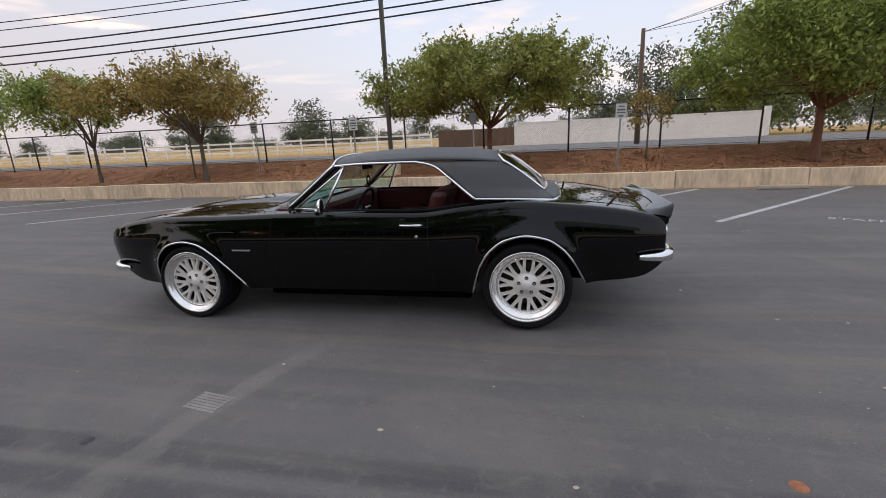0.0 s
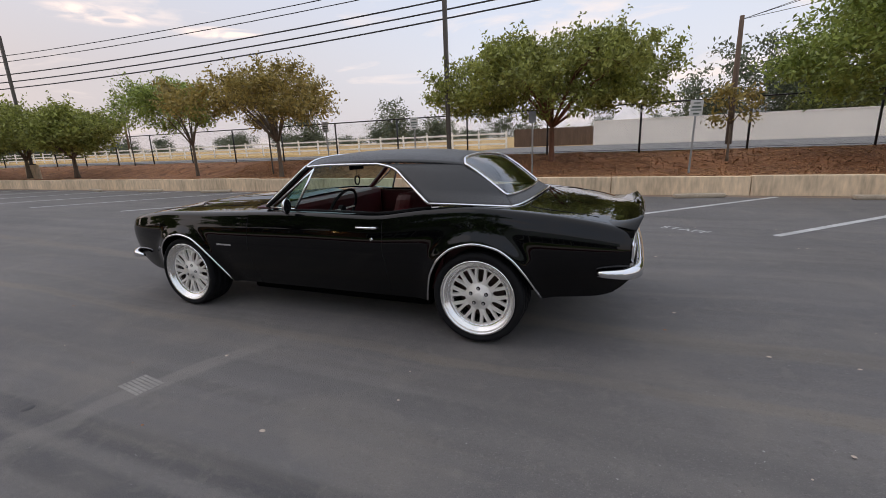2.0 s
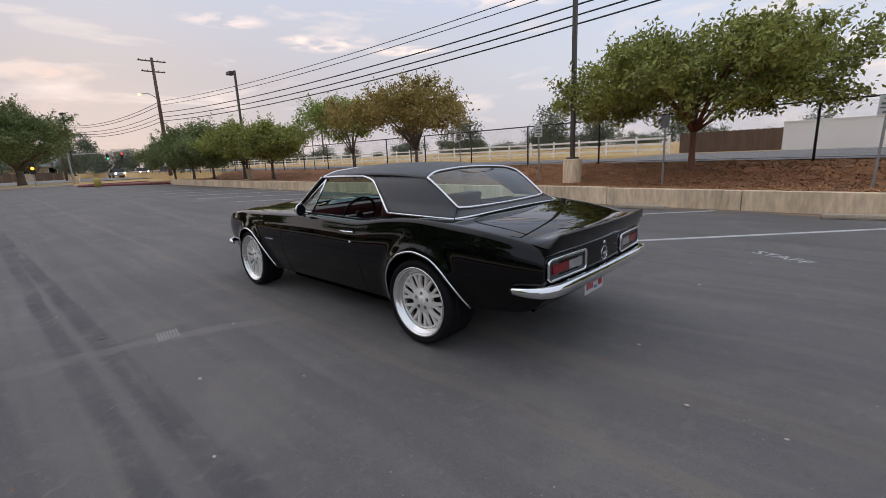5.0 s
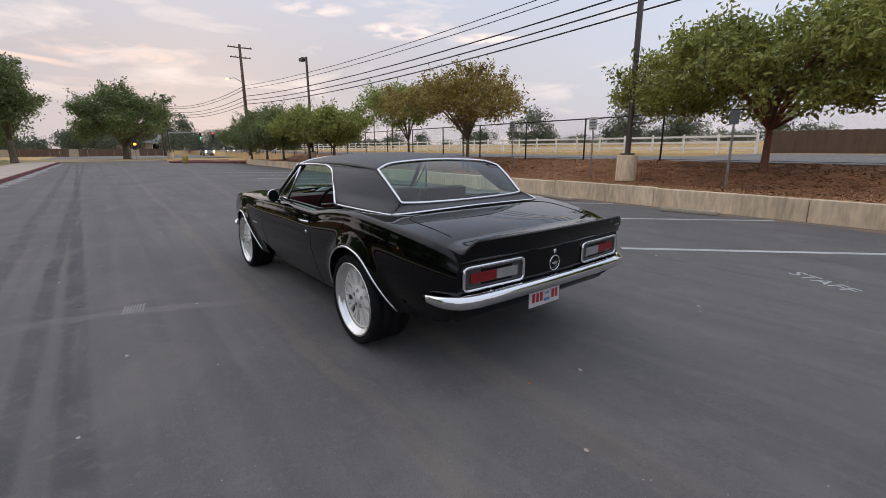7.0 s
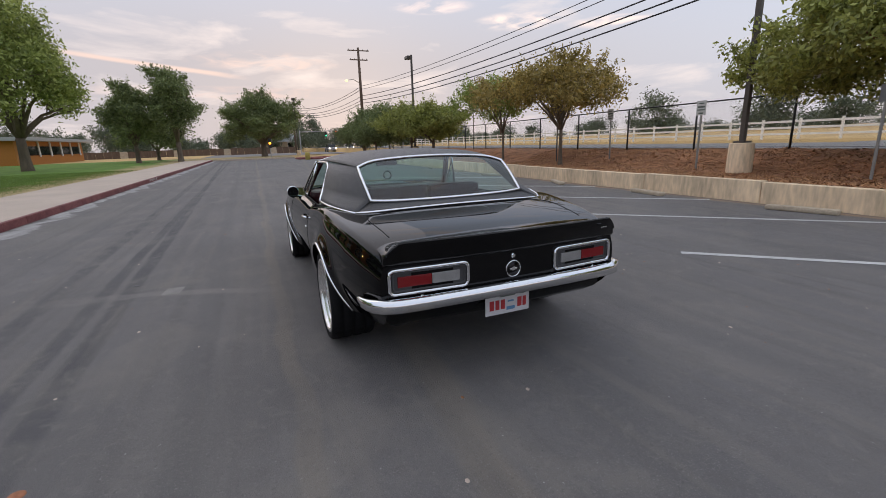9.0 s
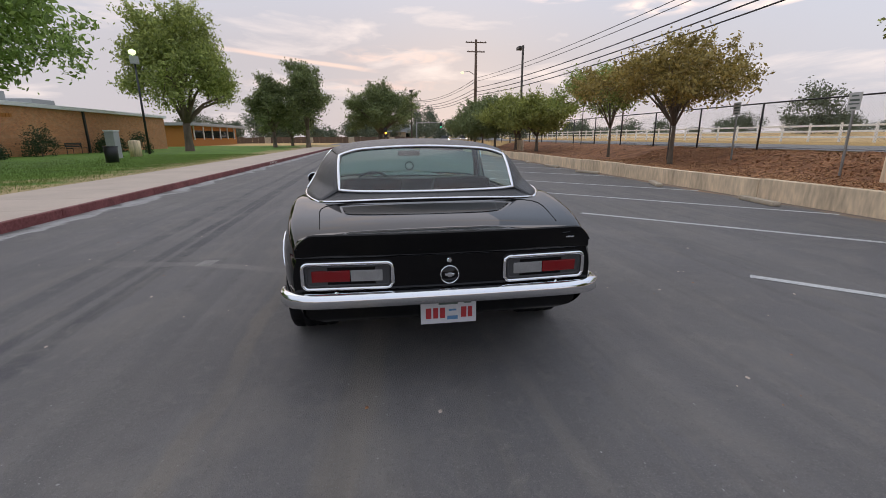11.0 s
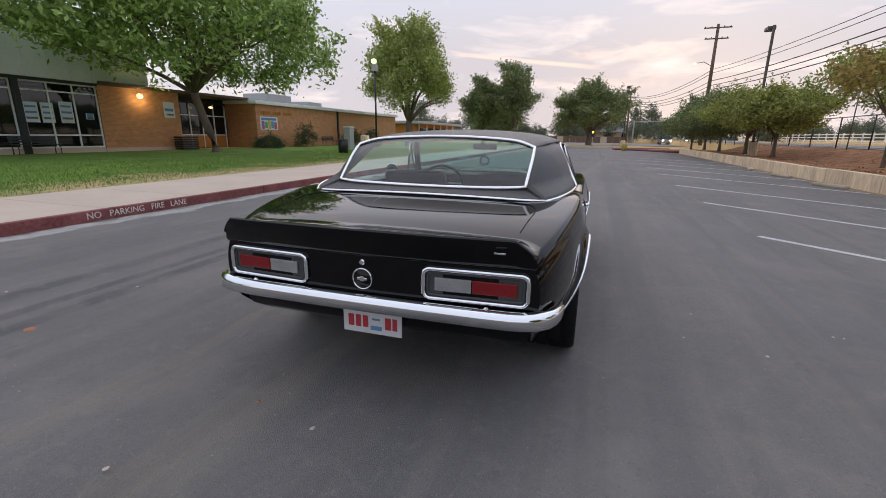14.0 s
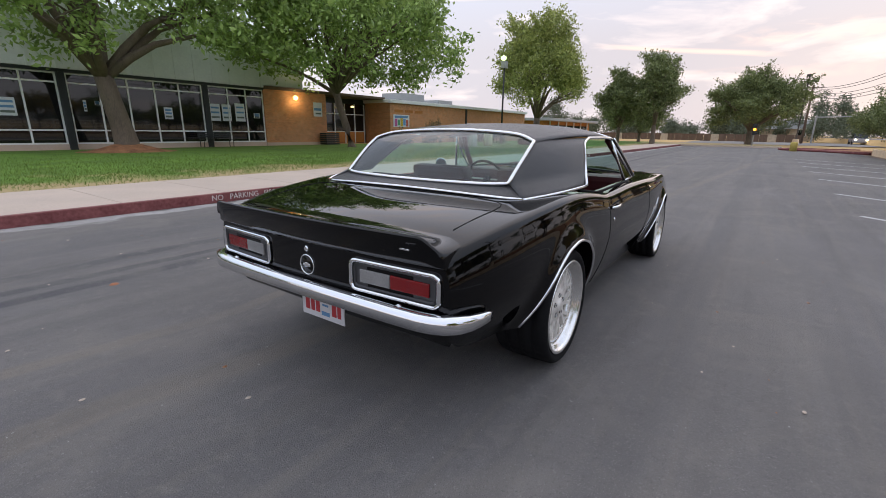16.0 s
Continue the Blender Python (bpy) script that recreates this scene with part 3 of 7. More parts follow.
def leaf_mesh(name, v, f, material, parent, label=""):
    me = bpy.data.meshes.new(name)
    me.vertices.add(len(v))
    me.vertices.foreach_set("co", v.astype(np.float32).ravel())
    me.loops.add(f.size)
    me.loops.foreach_set("vertex_index", f.astype(np.int32).ravel())
    me.polygons.add(len(f))
    me.polygons.foreach_set("loop_start", np.arange(0, f.size, 4, dtype=np.int32))
    me.polygons.foreach_set("loop_total", np.full(len(f), 4, dtype=np.int32))
    me.update()
    me.validate()
    me.materials.append(material)
    ob = new(name, me)
    ob.parent = parent
    return tagged(ob, label)


def tree(label, x, y, z, fork, r, crown, radii, clumps, per, size, leaf, bark, seed, limbs=9, spread=0.42, hollow=0.35, lean=(0, 0), blossom=0, wisps=0, under=-0.8):
    """A tree: tapered trunk, forking limbs, and a crown of small leaves in clumps. crown: its centre from the foot."""
    rng = np.random.default_rng(seed)
    root = thing("tree", label, "tree", (x, y, z))
    cx, cy, cz = crown
    pts = []
    nl = max(9, clumps // 20)
    lobes = []
    for q in range(nl):
        a = 2.399963 * q + rng.uniform(-0.5, 0.5)
        h = -0.55 + 1.45 * (q + 0.5) / nl + rng.uniform(-0.15, 0.15)
        w = math.sqrt(max(0.05, 1 - min(0.98, abs(h)) ** 2)) * rng.uniform(0.45, 0.98)
        lobes.append((w * math.cos(a), w * math.sin(a), h * 0.78, rng.uniform(0.16, 0.40)))
    lobes += [(0.0, 0.0, 0.42, 0.5), (0.3, 0.1, 0.3, 0.45), (-0.3, -0.1, 0.3, 0.45)]
    nl = len(lobes)
    while len(pts) < clumps:
        lx, ly, lz, lr = lobes[rng.integers(nl)]
        p = rng.normal(0, 1, 3)
        p /= np.linalg.norm(p)
        p = p * lr * rng.uniform(0.25, 1.0) ** 0.4
        p = np.array((lx, ly, lz)) + p
        if p[2] < under:
            continue
        pts.append((cx + p[0] * radii[0], cy + p[1] * radii[1], cz + p[2] * radii[2]))
    pts = np.array(pts)
    bm = bmesh.new()
    top = Vector((lean[0], lean[1], fork))
    tube(bm, [(0, 0, -0.1), (0, 0, 0.05), (lean[0] * 0.3, lean[1] * 0.3, fork * 0.35), (lean[0] * 0.7, lean[1] * 0.7, fork * 0.7), top], [r * 1.5, r * 1.25, r, r * 0.92, r * 0.85], 10)
    part("trunk", bm, bark, root, "", True)
    ends = pts[rng.choice(len(pts), limbs, replace=False)]
    for q in ends:
        q = Vector(q)
        mid = top.lerp(q, 0.45) + Vector((*(rng.normal(0, 0.12, 2)), 0.12 * (q.z - top.z) + 0.15))
        bm = bmesh.new()
        base = top - Vector((0, 0, 0.25 * r))
        tube(bm, [base, top.lerp(mid, 0.5) + Vector((0, 0, 0.05)), mid, mid.lerp(q, 0.55) + Vector((*(rng.normal(0, 0.1, 2)), 0.05)), q], [r * 0.6, r * 0.48, r * 0.34, r * 0.2, r * 0.07], 6)
        for _ in range(3):
            t0 = mid.lerp(q, rng.uniform(0.1, 0.8))
            q2 = Vector(pts[np.argmin(np.linalg.norm(pts - np.array(t0 + Vector(rng.normal(0, 0.8, 3))), axis=1))])
            tube(bm, [t0, t0.lerp(q2, 0.5) + Vector((0, 0, 0.08)), q2], [r * 0.16, r * 0.1, r * 0.04], 5)
        part("limb", bm, bark, root, "", True)
    if wisps:
        extra = []
        for _ in range(wisps):
            a = rng.uniform(0, 2 * math.pi)
            h = rng.uniform(0.1, 1.0)
            w = math.sqrt(max(0, 1 - h * h * 0.8))
            rr = rng.uniform(1.0, 1.16)
            q0 = pts[np.argmax(pts @ np.array((w * math.cos(a) / radii[0], w * math.sin(a) / radii[1], h / radii[2])) + rng.uniform(0, 0.35, len(pts)))]
            far_ = rng.uniform(0.4, 1.3) * spread * 1.6
            for k_ in range(5):
                extra.append((q0[0] + w * math.cos(a) * far_ * k_ / 4, q0[1] + w * math.sin(a) * far_ * k_ / 4, q0[2] + (h * 0.8 + 0.15) * far_ * k_ / 4))
        v2, f2 = leaves(rng, extra, max(2, per // 14), size * 0.9, size, 1.0)
    v, f = leaves(rng, pts, per, spread * 0.62, size * 1.12, 0.75)
    if wisps:
        f = np.concatenate([f, f2 + len(v)])
        v = np.concatenate([v, v2])
    leaf_mesh("crown", v, f, leaf, root)
    if blossom:
        b = pts[rng.choice(len(pts), blossom, replace=False)]
        v, f = leaves(rng, b + rng.normal(0, 0.35, b.shape), 7, 0.05, 0.05)
        leaf_mesh("blossom", v, f, M_FLOWER, root, "small white flower clusters")
    return root

# ---- ground and setting ----
WALL_Y, KERB_Y, WALK_Y, FENCE_Y = 11.85, -1.0, -3.55, 17.4
END_X = -50.0


def bank(y):
    """Height of the planted bank behind the retaining wall."""
    return float(np.interp(y, (12.0, 13.2, 14.6, 15.4, 16.3, 17.4), (0.36, 0.31, 0.24, 0.34, 0.62, 0.78)))


def sheet(name, xs, ys, zf, material, label, parent=None):
    v = [(a, b, zf(a, b)) for b in ys for a in xs]
    n = len(xs)
    f = [(j * n + i, j * n + i + 1, (j + 1) * n + i + 1, (j + 1) * n + i) for j in range(len(ys) - 1) for i in range(n - 1)]
    return raw(name, v, f, material, parent, label, True)


def ground_z(a, b):
    if b < -3.9:
        return 0.08
    if b < 12.0:
        return -0.12 if a > END_X - 2 else 0.0
    if b < 17.6:
        return -0.03
    return 0.74


tagged(sheet("ground", [-900, -300, END_X - 2.2, END_X - 1.9, 60, 300, 900], [-900, -200, -4.0, -3.8, 11.95, 12.15, 17.5, 17.7, 200, 900], ground_z, M_DRY, "flat dry straw-coloured open ground"), kind="structure", category="ground")


def swale(a, b):
    """The shallow dip of the asphalt where the car stands."""
    def ease(v, lo, hi):
        k_ = min(1.0, max(0.0, (v - lo) / (hi - lo)))
        return k_ * k_ * (3 - 2 * k_)
    return -0.05 * ease(abs(a), 3.6, 2.2) * ease(abs(b - 4.51), 2.2, 1.0)


road_x = [END_X + 0.2, -20, -8] + [-4 + 0.25 * q for q in range(33)] + [8, 20, 60]
road_y = [KERB_Y - 0.05, 1.0] + [2.0 + 0.2 * q for q in range(26)] + [8, WALL_Y + 0.1]
tagged(sheet("road", road_x, road_y, swale, M_ASPHALT, "dark grey stained asphalt of the car park"), kind="structure", category="car park")
tagged(sheet("road", [-900, -100, 0, 100, 900], [18.4, 26.0], lambda a, b: 0.78, M_ROAD, "grey asphalt street behind the fence"), kind="structure", category="street")
tagged(sheet("road", [-6.5, 10, 60], [26.0, 31.0, 35.88], lambda a, b: 0.78, M_ROAD, "grey asphalt apron before the cream wall"), kind="structure", category="street")
tagged(sheet("road", [-92, -66], [-300, -40, 40, 300], lambda a, b: 0.05, M_ROAD, "grey cross street beyond the car park"), kind="structure", category="street")

# retaining wall, cast in lengths
joints = [END_X + 14] + [-35.2, -32.4] + [4.6 - 2.72 * i for i in range(13, -8, -1)]
joints = sorted(set(round(j, 2) for j in joints))
wall = thing("retaining_wall", "low stained concrete retaining wall along the car park", "retaining wall", kind="structure")
for a, b in zip(joints, joints[1:]):
    bm = boxed(a + 0.006, b - 0.006, WALL_Y, WALL_Y + 0.2, -0.05, 0.40 + 0.012 * math.sin(a * 3.1), 0.015)
    part("wall_segment", bm, M_CONC, wall)

# parking bays at an angle
line_x = [7.45, 4.02, 1.02, -2.5, -5.65, -8.95, -12.9, -16.2, -19.4, -22.6, -25.8]
for lx in line_x:
    d = Vector((0.70, 0.714, 0)).normalized()
    n = Vector((-d.y, d.x, 0)) * 0.05
    a = Vector((lx, 7.55, 0.004))
    b = a + d * 5.7
    bm = bmesh.new()
    vs = [bm.verts.new(p) for p in (a - n, b - n, b + n, a + n)]
    bm.faces.new(vs)
    tagged(part("parking_line", bm, M_LINE), "worn white painted parking bay line", "parking line", "bay lines", "structure")
for lx in line_x[:9]:
    blk = part("wheel_stop", boxed(-0.5, 0.5, -0.08, 0.08, 0, 0.085, 0.03), M_BLOCK, None, "", False)
    blk.matrix_basis = pose(lx + 2.6, 11.42, 0.0, 0, 0, 22 * math.sin(lx * 2.3))
    tagged(blk, "pale concrete wheel stop lying by the retaining wall", "wheel stop", "wheel stops")

for px, py in ((3.02, 7.76), (5.80, 7.66)):
    tagged(text_part("painted_word", "STAFF", 0.24, M_LINE, pose(px, py, 0.003, 0, 0, -30), depth=0.0005), "worn white painted word on the asphalt", "lettering", kind="structure")
M_FADED = mat("faded_paint", (0.27, 0.255, 0.235), 0.8, vary=0.3, scale=9, fine=60)
patch = thing("paint_patch", "small worn white hatched paint patch on the asphalt", "paint mark", (-0.25, 2.36, 0.0), -8, kind="structure")
for q in range(7):
    part("hatch_bar", boxed(-0.105, 0.105, -0.075 + q * 0.022, -0.058 + q * 0.022, 0.001, 0.002), M_FADED, patch)
cover = part("drain_cover", lathed([(0.0, 0.003), (0.026, 0.003), (0.032, 0.0)], 20, "z"), M_BLACK, None, "", True)
cover.location = (-0.61, 1.99, 0)
tagged(cover, "small round black cover set in the asphalt", "cover")
plug = part("survey_marker", lathed([(0.0, 0.006), (0.025, 0.006), (0.032, 0.0)], 18, "z"), mat("rust_orange", (0.35, 0.13, 0.06), 0.7, vary=0.3, scale=30), None, "", True)
plug.location = (2.42, 2.2, 0)
tagged(plug, "small rusty orange marker stud in the asphalt", "marker")
rs = np.random.default_rng(9)
for q in range(150):
    gx, gy = rs.uniform(-4.5, 7.0), rs.uniform(-0.6, 8.2)
    if abs(gy - 4.5) < 1.1 and gx < 2.5:
        continue
    r_ = rs.uniform(0.003, 0.012)
    bm = bmesh.new()
    bmesh.ops.create_icosphere(bm, subdivisions=1, radius=r_)
    for v_ in bm.verts:
        v_.co.z = max(v_.co.z * 0.4, -0.001) + 0.001
        v_.co.x *= rs.uniform(0.7, 1.8)
    dark = rs.uniform() < 0.4
    ob = part("pebble", bm, M_MULCH if dark else M_WALK, None)
    ob.location = (gx, gy, 0)
    tagged(ob, "brown leaf scrap on the asphalt" if dark else "small pale pebble on the asphalt", "pebble", "loose bits on the asphalt")

# kerb, pavement and lawn on the school side
kerb_seg = 3.05
kerb = thing("kerb", "red painted concrete kerb with white lettering", "kerb", kind="structure")
i = 0
a = 24.0
while a > END_X + 1:
    bm = boxed(a - kerb_seg + 0.004, a - 0.004, KERB_Y - 0.09, KERB_Y, -0.05, 0.15, 0.015)
    part("kerb_stone", bm, M_RED, kerb)
    a -= kerb_seg
walk_slab = thing("pavement", "pale concrete pavement in square slabs", "pavement", kind="structure")
a = 24.0
while a > END_X + 1:
    bm = boxed(a - 1.52 + 0.005, a - 0.005, WALK_Y, KERB_Y - 0.093, 0.0, 0.15, 0.006)
    part("slab", bm, M_WALK, walk_slab)
    a -= 1.52
for words, lx in (("NO   PARKING   FIRE   LANE", -0.80), ("NO   PARKING   FIRE   LANE", -18.5)):
    tagged(text_part("kerb_lettering", words, 0.126, M_WORD, pose(lx, KERB_Y + 0.003, 0.078, 90, 0, 180)), "white stencilled words on the red kerb", "lettering", kind="structure")
tagged(sheet("lawn", [END_X - 1, -20, 0, 30], [-19.8, -12, -6, WALK_Y], lambda p, q: 0.11, M_GRASS, "short green lawn with dry straw patches"), kind="structure", category="lawn")
gr = np.random.default_rng(17)
n = 70000
gx = gr.uniform(-30, 4, n)
gy = WALK_Y - 0.05 - np.abs(gr.normal(0, 1, n)) * 5.0
gy = np.where(gr.uniform(0, 1, n) < np.clip((WALK_Y - gy) / 1.6, 0.12, 1.0), gy, -99.0)
keep = gy > -16
gx, gy = gx[keep], gy[keep]
n = len(gx)
ga = gr.uniform(0, math.pi, n)
gh = gr.uniform(0.025, 0.065, n)
gl = gr.normal(0, 0.02, (n, 2))
ca, sa = np.cos(ga) * 0.006, np.sin(ga) * 0.006
z0 = np.full(n, 0.105)
v = np.stack([np.stack([gx - ca, gy - sa, z0], 1), np.stack([gx + ca, gy + sa, z0], 1),
              np.stack([gx + ca * 0.4 + gl[:, 0], gy + sa * 0.4 + gl[:, 1], z0 + gh], 1),
              np.stack([gx - ca * 0.4 + gl[:, 0], gy - sa * 0.4 + gl[:, 1], z0 + gh], 1)], 1).reshape(-1, 3)
tagged(leaf_mesh("grass", v, np.arange(4 * n).reshape(-1, 4), M_BLADE, None), "short green and straw grass blades on the lawn", "grass", kind="stuff")
# far end of the car park
bm = boxed(END_X - 0.2, END_X, KERB_Y, 7.5, -0.05, 0.15, 0.02)
tagged(part("kerb_far", bm, M_WALK), "pale concrete kerb across the end of the car park", "kerb", kind="structure")
tagged(sheet("lawn_far", [-64, END_X - 0.2], [-40, WALK_Y, 7.5], lambda p, q: 0.11, M_GRASS, "green grass strip before the cross street"), kind="structure", category="lawn")

# planted bank
rng = np.random.default_rng(5)
bx = np.linspace(-37, 42, 300)
by = np.linspace(12.0, 17.6, 34)


def bank_z(a, b):
    return bank(b) + 0.05 * noise.noise(Vector((a * 0.7, b * 0.7, 0))) + 0.03 * noise.noise(Vector((a * 2.9, b * 2.9, 4))) + 0.012 * noise.noise(Vector((a * 9, b * 9, 1)))


tagged(sheet("planting_bank", list(bx), list(by), bank_z, M_MULCH, "sloping bank of brown bark mulch"), kind="structure", category="bank")
n = 60000
cx = np.where(rng.uniform(0, 1, n) < 0.8, rng.uniform(-14, 13, n), rng.uniform(-37, 30, n))
cy = rng.uniform(12.06, 17.5, n)
cz = np.array([bank_z(p, q) for p, q in zip(cx, cy)]) + 0.008
ang = rng.uniform(0, math.pi, n)
L = rng.uniform(0.010, 0.042, n) * np.where(rng.uniform(0, 1, n) < 0.06, 1.7, 1.0)
Wd = L * rng.uniform(0.25, 0.6, n)
tl = rng.normal(0, 0.014, (n, 2))
dx, dy = np.cos(ang), np.sin(ang)
v = np.stack([
    np.stack([cx - dx * L - dy * Wd, cy - dy * L + dx * Wd, cz - tl[:, 0]], 1),
    np.stack([cx + dx * L - dy * Wd, cy + dy * L + dx * Wd, cz + tl[:, 0]], 1),
    np.stack([cx + dx * L + dy * Wd, cy + dy * L - dx * Wd, cz + tl[:, 1]], 1),
    np.stack([cx - dx * L + dy * Wd, cy - dy * L - dx * Wd, cz - tl[:, 1]], 1)], 1).reshape(-1, 3)
chips = leaf_mesh("bark_mulch", v, np.arange(4 * n).reshape(-1, 4), M_CHIP, None)
tagged(chips, "loose brown bark chips and dry leaves on the bank", "mulch", kind="stuff")

# chain-link fence
fence = thing("chain_link_fence", "black chain-link fence with slim steel posts", "fence")
step, x0f, x1f = 3.05, -70.2, 40.0
k = 0
post = None
xp = 5.55 - 25 * step
posts = []
while xp < x1f:
    posts.append(xp)
    xp += step
pm = None
for xp in posts:
    if pm is None:
        ob = part("post", tubed([(0, 0, -0.15), (0, 0, 1.56)], 0.033, 8), M_BLACK, fence, "", True)
        pm = ob.data
    else:
        ob = new("post", pm)
        ob.parent = fence
    ob.location = (xp, FENCE_Y, 0.78)
part("top_rail", tubed([(posts[0], FENCE_Y, 2.33), (posts[-1], FENCE_Y, 2.33)], 0.024, 8), M_BLACK, fence, "", True)
part("bottom_wire", tubed([(posts[0], FENCE_Y, 0.86), (posts[-1], FENCE_Y, 0.86)], 0.006, 5), M_BLACK, fence, "", True)
M_LINK = chainlink_material()
for a, b in zip(posts, posts[1:]):
    raw("wire_mesh", [(a, FENCE_Y + 0.01, 0.80), (b, FENCE_Y + 0.01, 0.80), (b, FENCE_Y + 0.01, 2.33), (a, FENCE_Y + 0.01, 2.33)], [(0, 1, 2, 3)], M_LINK, fence)

# white ranch fence across the street
ranch = thing("ranch_fence", "white vinyl ranch fence with three rails beside dry pasture", "fence")
rp = None
rx = -7.5
while rx > -120:
    if rp is None:
        ob = part("post", boxed(-0.065, 0.065, -0.065, 0.065, 0, 1.42, 0.012), M_WFENCE, ranch)
        rp = ob.data
    else:
        ob = new("post", rp)
        ob.parent = ranch
    ob.location = (rx, 38, 0.72)
    rx -= 2.44
for h in (0.38, 0.80, 1.22):
    part("rail", boxed(-120, -7.5, 37.98, 38.02, 0.72 + h - 0.07, 0.72 + h + 0.07, 0.01), M_WFENCE, ranch)

tagged(sheet("pasture", [-260, -120, -60, -20, -0.6], [38.2, 50, 65, 90, 140], lambda a, b: 0.73 + 1.35 * min(1.0, (b - 38.2) / 45.0), M_DRY, "gently rising golden dry pasture behind the ranch fence"), kind="structure", category="pasture")

# dark gate fence between the pasture and the cream wall
slats = thing("slatted_fence", "dark brown slatted wooden fence beside the pasture", "fence")
for q in range(34):
    fx = -7.2 + q * 0.2
    fy = 39.5 + q * 0.01
    part("slat", boxed(fx, fx + 0.197, fy, fy + 0.03, 0.7, 2.25 + 0.03 * math.sin(q * 2.7)), M_WOODPOLE, slats)
# cream wall
cream = thing("boundary_wall", "long cream painted block wall across the street", "wall")
part("wall_face", boxed(-0.4, 16.6, 35.9, 36.1, 0.6, 2.42, 0.02), M_WWALL, cream)
part("coping", boxed(-0.45, 16.65, 35.86, 36.14, 2.42, 2.50, 0.015), M_WWALL, cream)
part("end_pier", boxed(16.6, 16.95, 35.8, 36.2, 0.6, 2.75, 0.02), M_WWALL, cream)


def sign_post(x, y, front=True, tall=1.95, dark=False, lean=0.0):
    z = bank(y)
    root = thing("parking_sign", "small white parking sign on a thin steel post" if front else "dark back of a small sign on a steel post", "sign", (x, y, z), group="parking signs")
    root.matrix_basis = pose(x, y, z, 0, lean, 0)
    part("post", boxed(-0.025, 0.025, -0.018, 0.018, -0.2, tall, 0.006), M_GALV if not dark else M_POLE, root)
    pw_ = 0.15 if front else 0.11
    part("plate", boxed(-pw_, pw_, -0.028, -0.022, tall - (0.36 if front else 0.30), tall + 0.04, 0.002), M_SIGN if front else M_SIGNBACK, root)
    if front:
        for q, (w, h) in enumerate(((0.08, 0.03), (0.11, 0.045), (0.12, 0.03), (0.07, 0.04))):
            zz = tall - 0.02 - 0.088 * q
            part("print_bar", boxed(-w, w, -0.0325, -0.029, zz - h, zz), M_INK, root)
    return root


sign_post(3.73, 14.62, True, 1.87, lean=1.5)
sign_post(-0.58, 14.93, False, 1.83)
sign_post(-4.71, 15.09, True, 1.87)
sign_post(-8.95, 15.8, True, 1.80, lean=-1.5)
sign_post(-11.3, 15.1, False, 2.2, dark=True)
sign_post(-22.9, 17.0, False, 2.65, dark=True)
sign_post(11.9, 14.6, False, 2.3)


def light_pole(x, y, z, height, base=True, head=True, base_h=0.72, rot=0.0):
    root = thing("parking_lot_light", "tall bronze square light pole on a concrete footing", "light pole", (x, y, z), rot)
    if base:
        bm = lathed([(0.30, -0.3), (0.305, 0.02), (0.29, base_h - 0.03), (0.27, base_h), (0.0, base_h)], 28, "z")
        part("footing", bm, M_CONC, root, "rough cast concrete footing", True)
    zb = base_h if base else 0
    part("base_plate", boxed(-0.15, 0.15, -0.15, 0.15, zb, zb + 0.05, 0.01), M_POLE, root)
    part("pole", boxed(-0.062, 0.062, -0.062, 0.062, zb + 0.03, height, 0.012), M_POLE, root)
    if head:
        part("arm", boxed(-0.35, 0.06, -0.03, 0.03, height - 0.12, height - 0.05, 0.01), M_POLE, root)
        part("lamp_head", boxed(-0.95, -0.3, -0.2, 0.2, height - 0.18, height + 0.02, 0.03), M_POLE, root, "flat shoebox lamp head")
    return root


light_pole(-3.42, 15.05, 0.24, 8.9, base_h=0.80)
light_pole(-26.9, 14.2, 0.3, 7.0)
light_pole(-59.0, 8.8, 0.1, 7.4, rot=0)


def utility_pole(x, y, z, h, arms, lamp=False, r=0.15, rot=0.0):
    root = thing("utility_pole", "weathered wooden utility pole with crossarms", "utility pole", (x, y, z), rot)
    part("pole", tubed([(0, 0, -0.2), (0, 0, h * 0.5), (0, 0, h)], [r * 1.15, r, r * 0.75], 10), M_WOODPOLE, root, "", True)
    for dz, w in arms:
        part("crossarm", boxed(-0.06, 0.06, -w, w, h - dz - 0.06, h - dz + 0.06, 0.01), M_WOODPOLE, root)
        for s in (-0.9, -0.45, 0.45, 0.9):
            part("insulator", lathed([(0.0, h - dz + 0.06), (0.05, h - dz + 0.07), (0.035, h - dz + 0.13), (0.05, h - dz + 0.17), (0.0, h - dz + 0.2)], 8, "z"), M_GALV, root, "", True).location = (0, s * w, 0)
    if lamp:
        part("lamp_arm", tubed([(0, 0, h * 0.66), (0, -0.9, h * 0.70), (0, -1.6, h * 0.69)], 0.04, 6), M_GALV, root, "", True)
        part("lamp_bulb", lathed([(0.0, -0.14), (0.2, -0.05), (0.2, 0.05), (0.0, 0.14)], 10, "z"), M_LAMPGLOW, root, "lit warm street lamp").location = (0, -1.75, h * 0.685)
    return root


U1 = Vector((-54.8, 16.9, 0.6))
utility_pole(U1.x, U1.y, U1.z, 12.6, ((0.35, 1.35), (1.45, 1.15)), True, 0.19)
utility_pole(6.35, 25.2, 0.75, 5.45, (), False, 0.12)
utility_pole(-83, 10.5, 0.2, 8.2, ((0.4, 1.3),), False, 0.15)
utility_pole(-67.5, 45.0, 0.75, 7.6, ((0.3, 1.2), (1.5, 1.0)), False, 0.14)

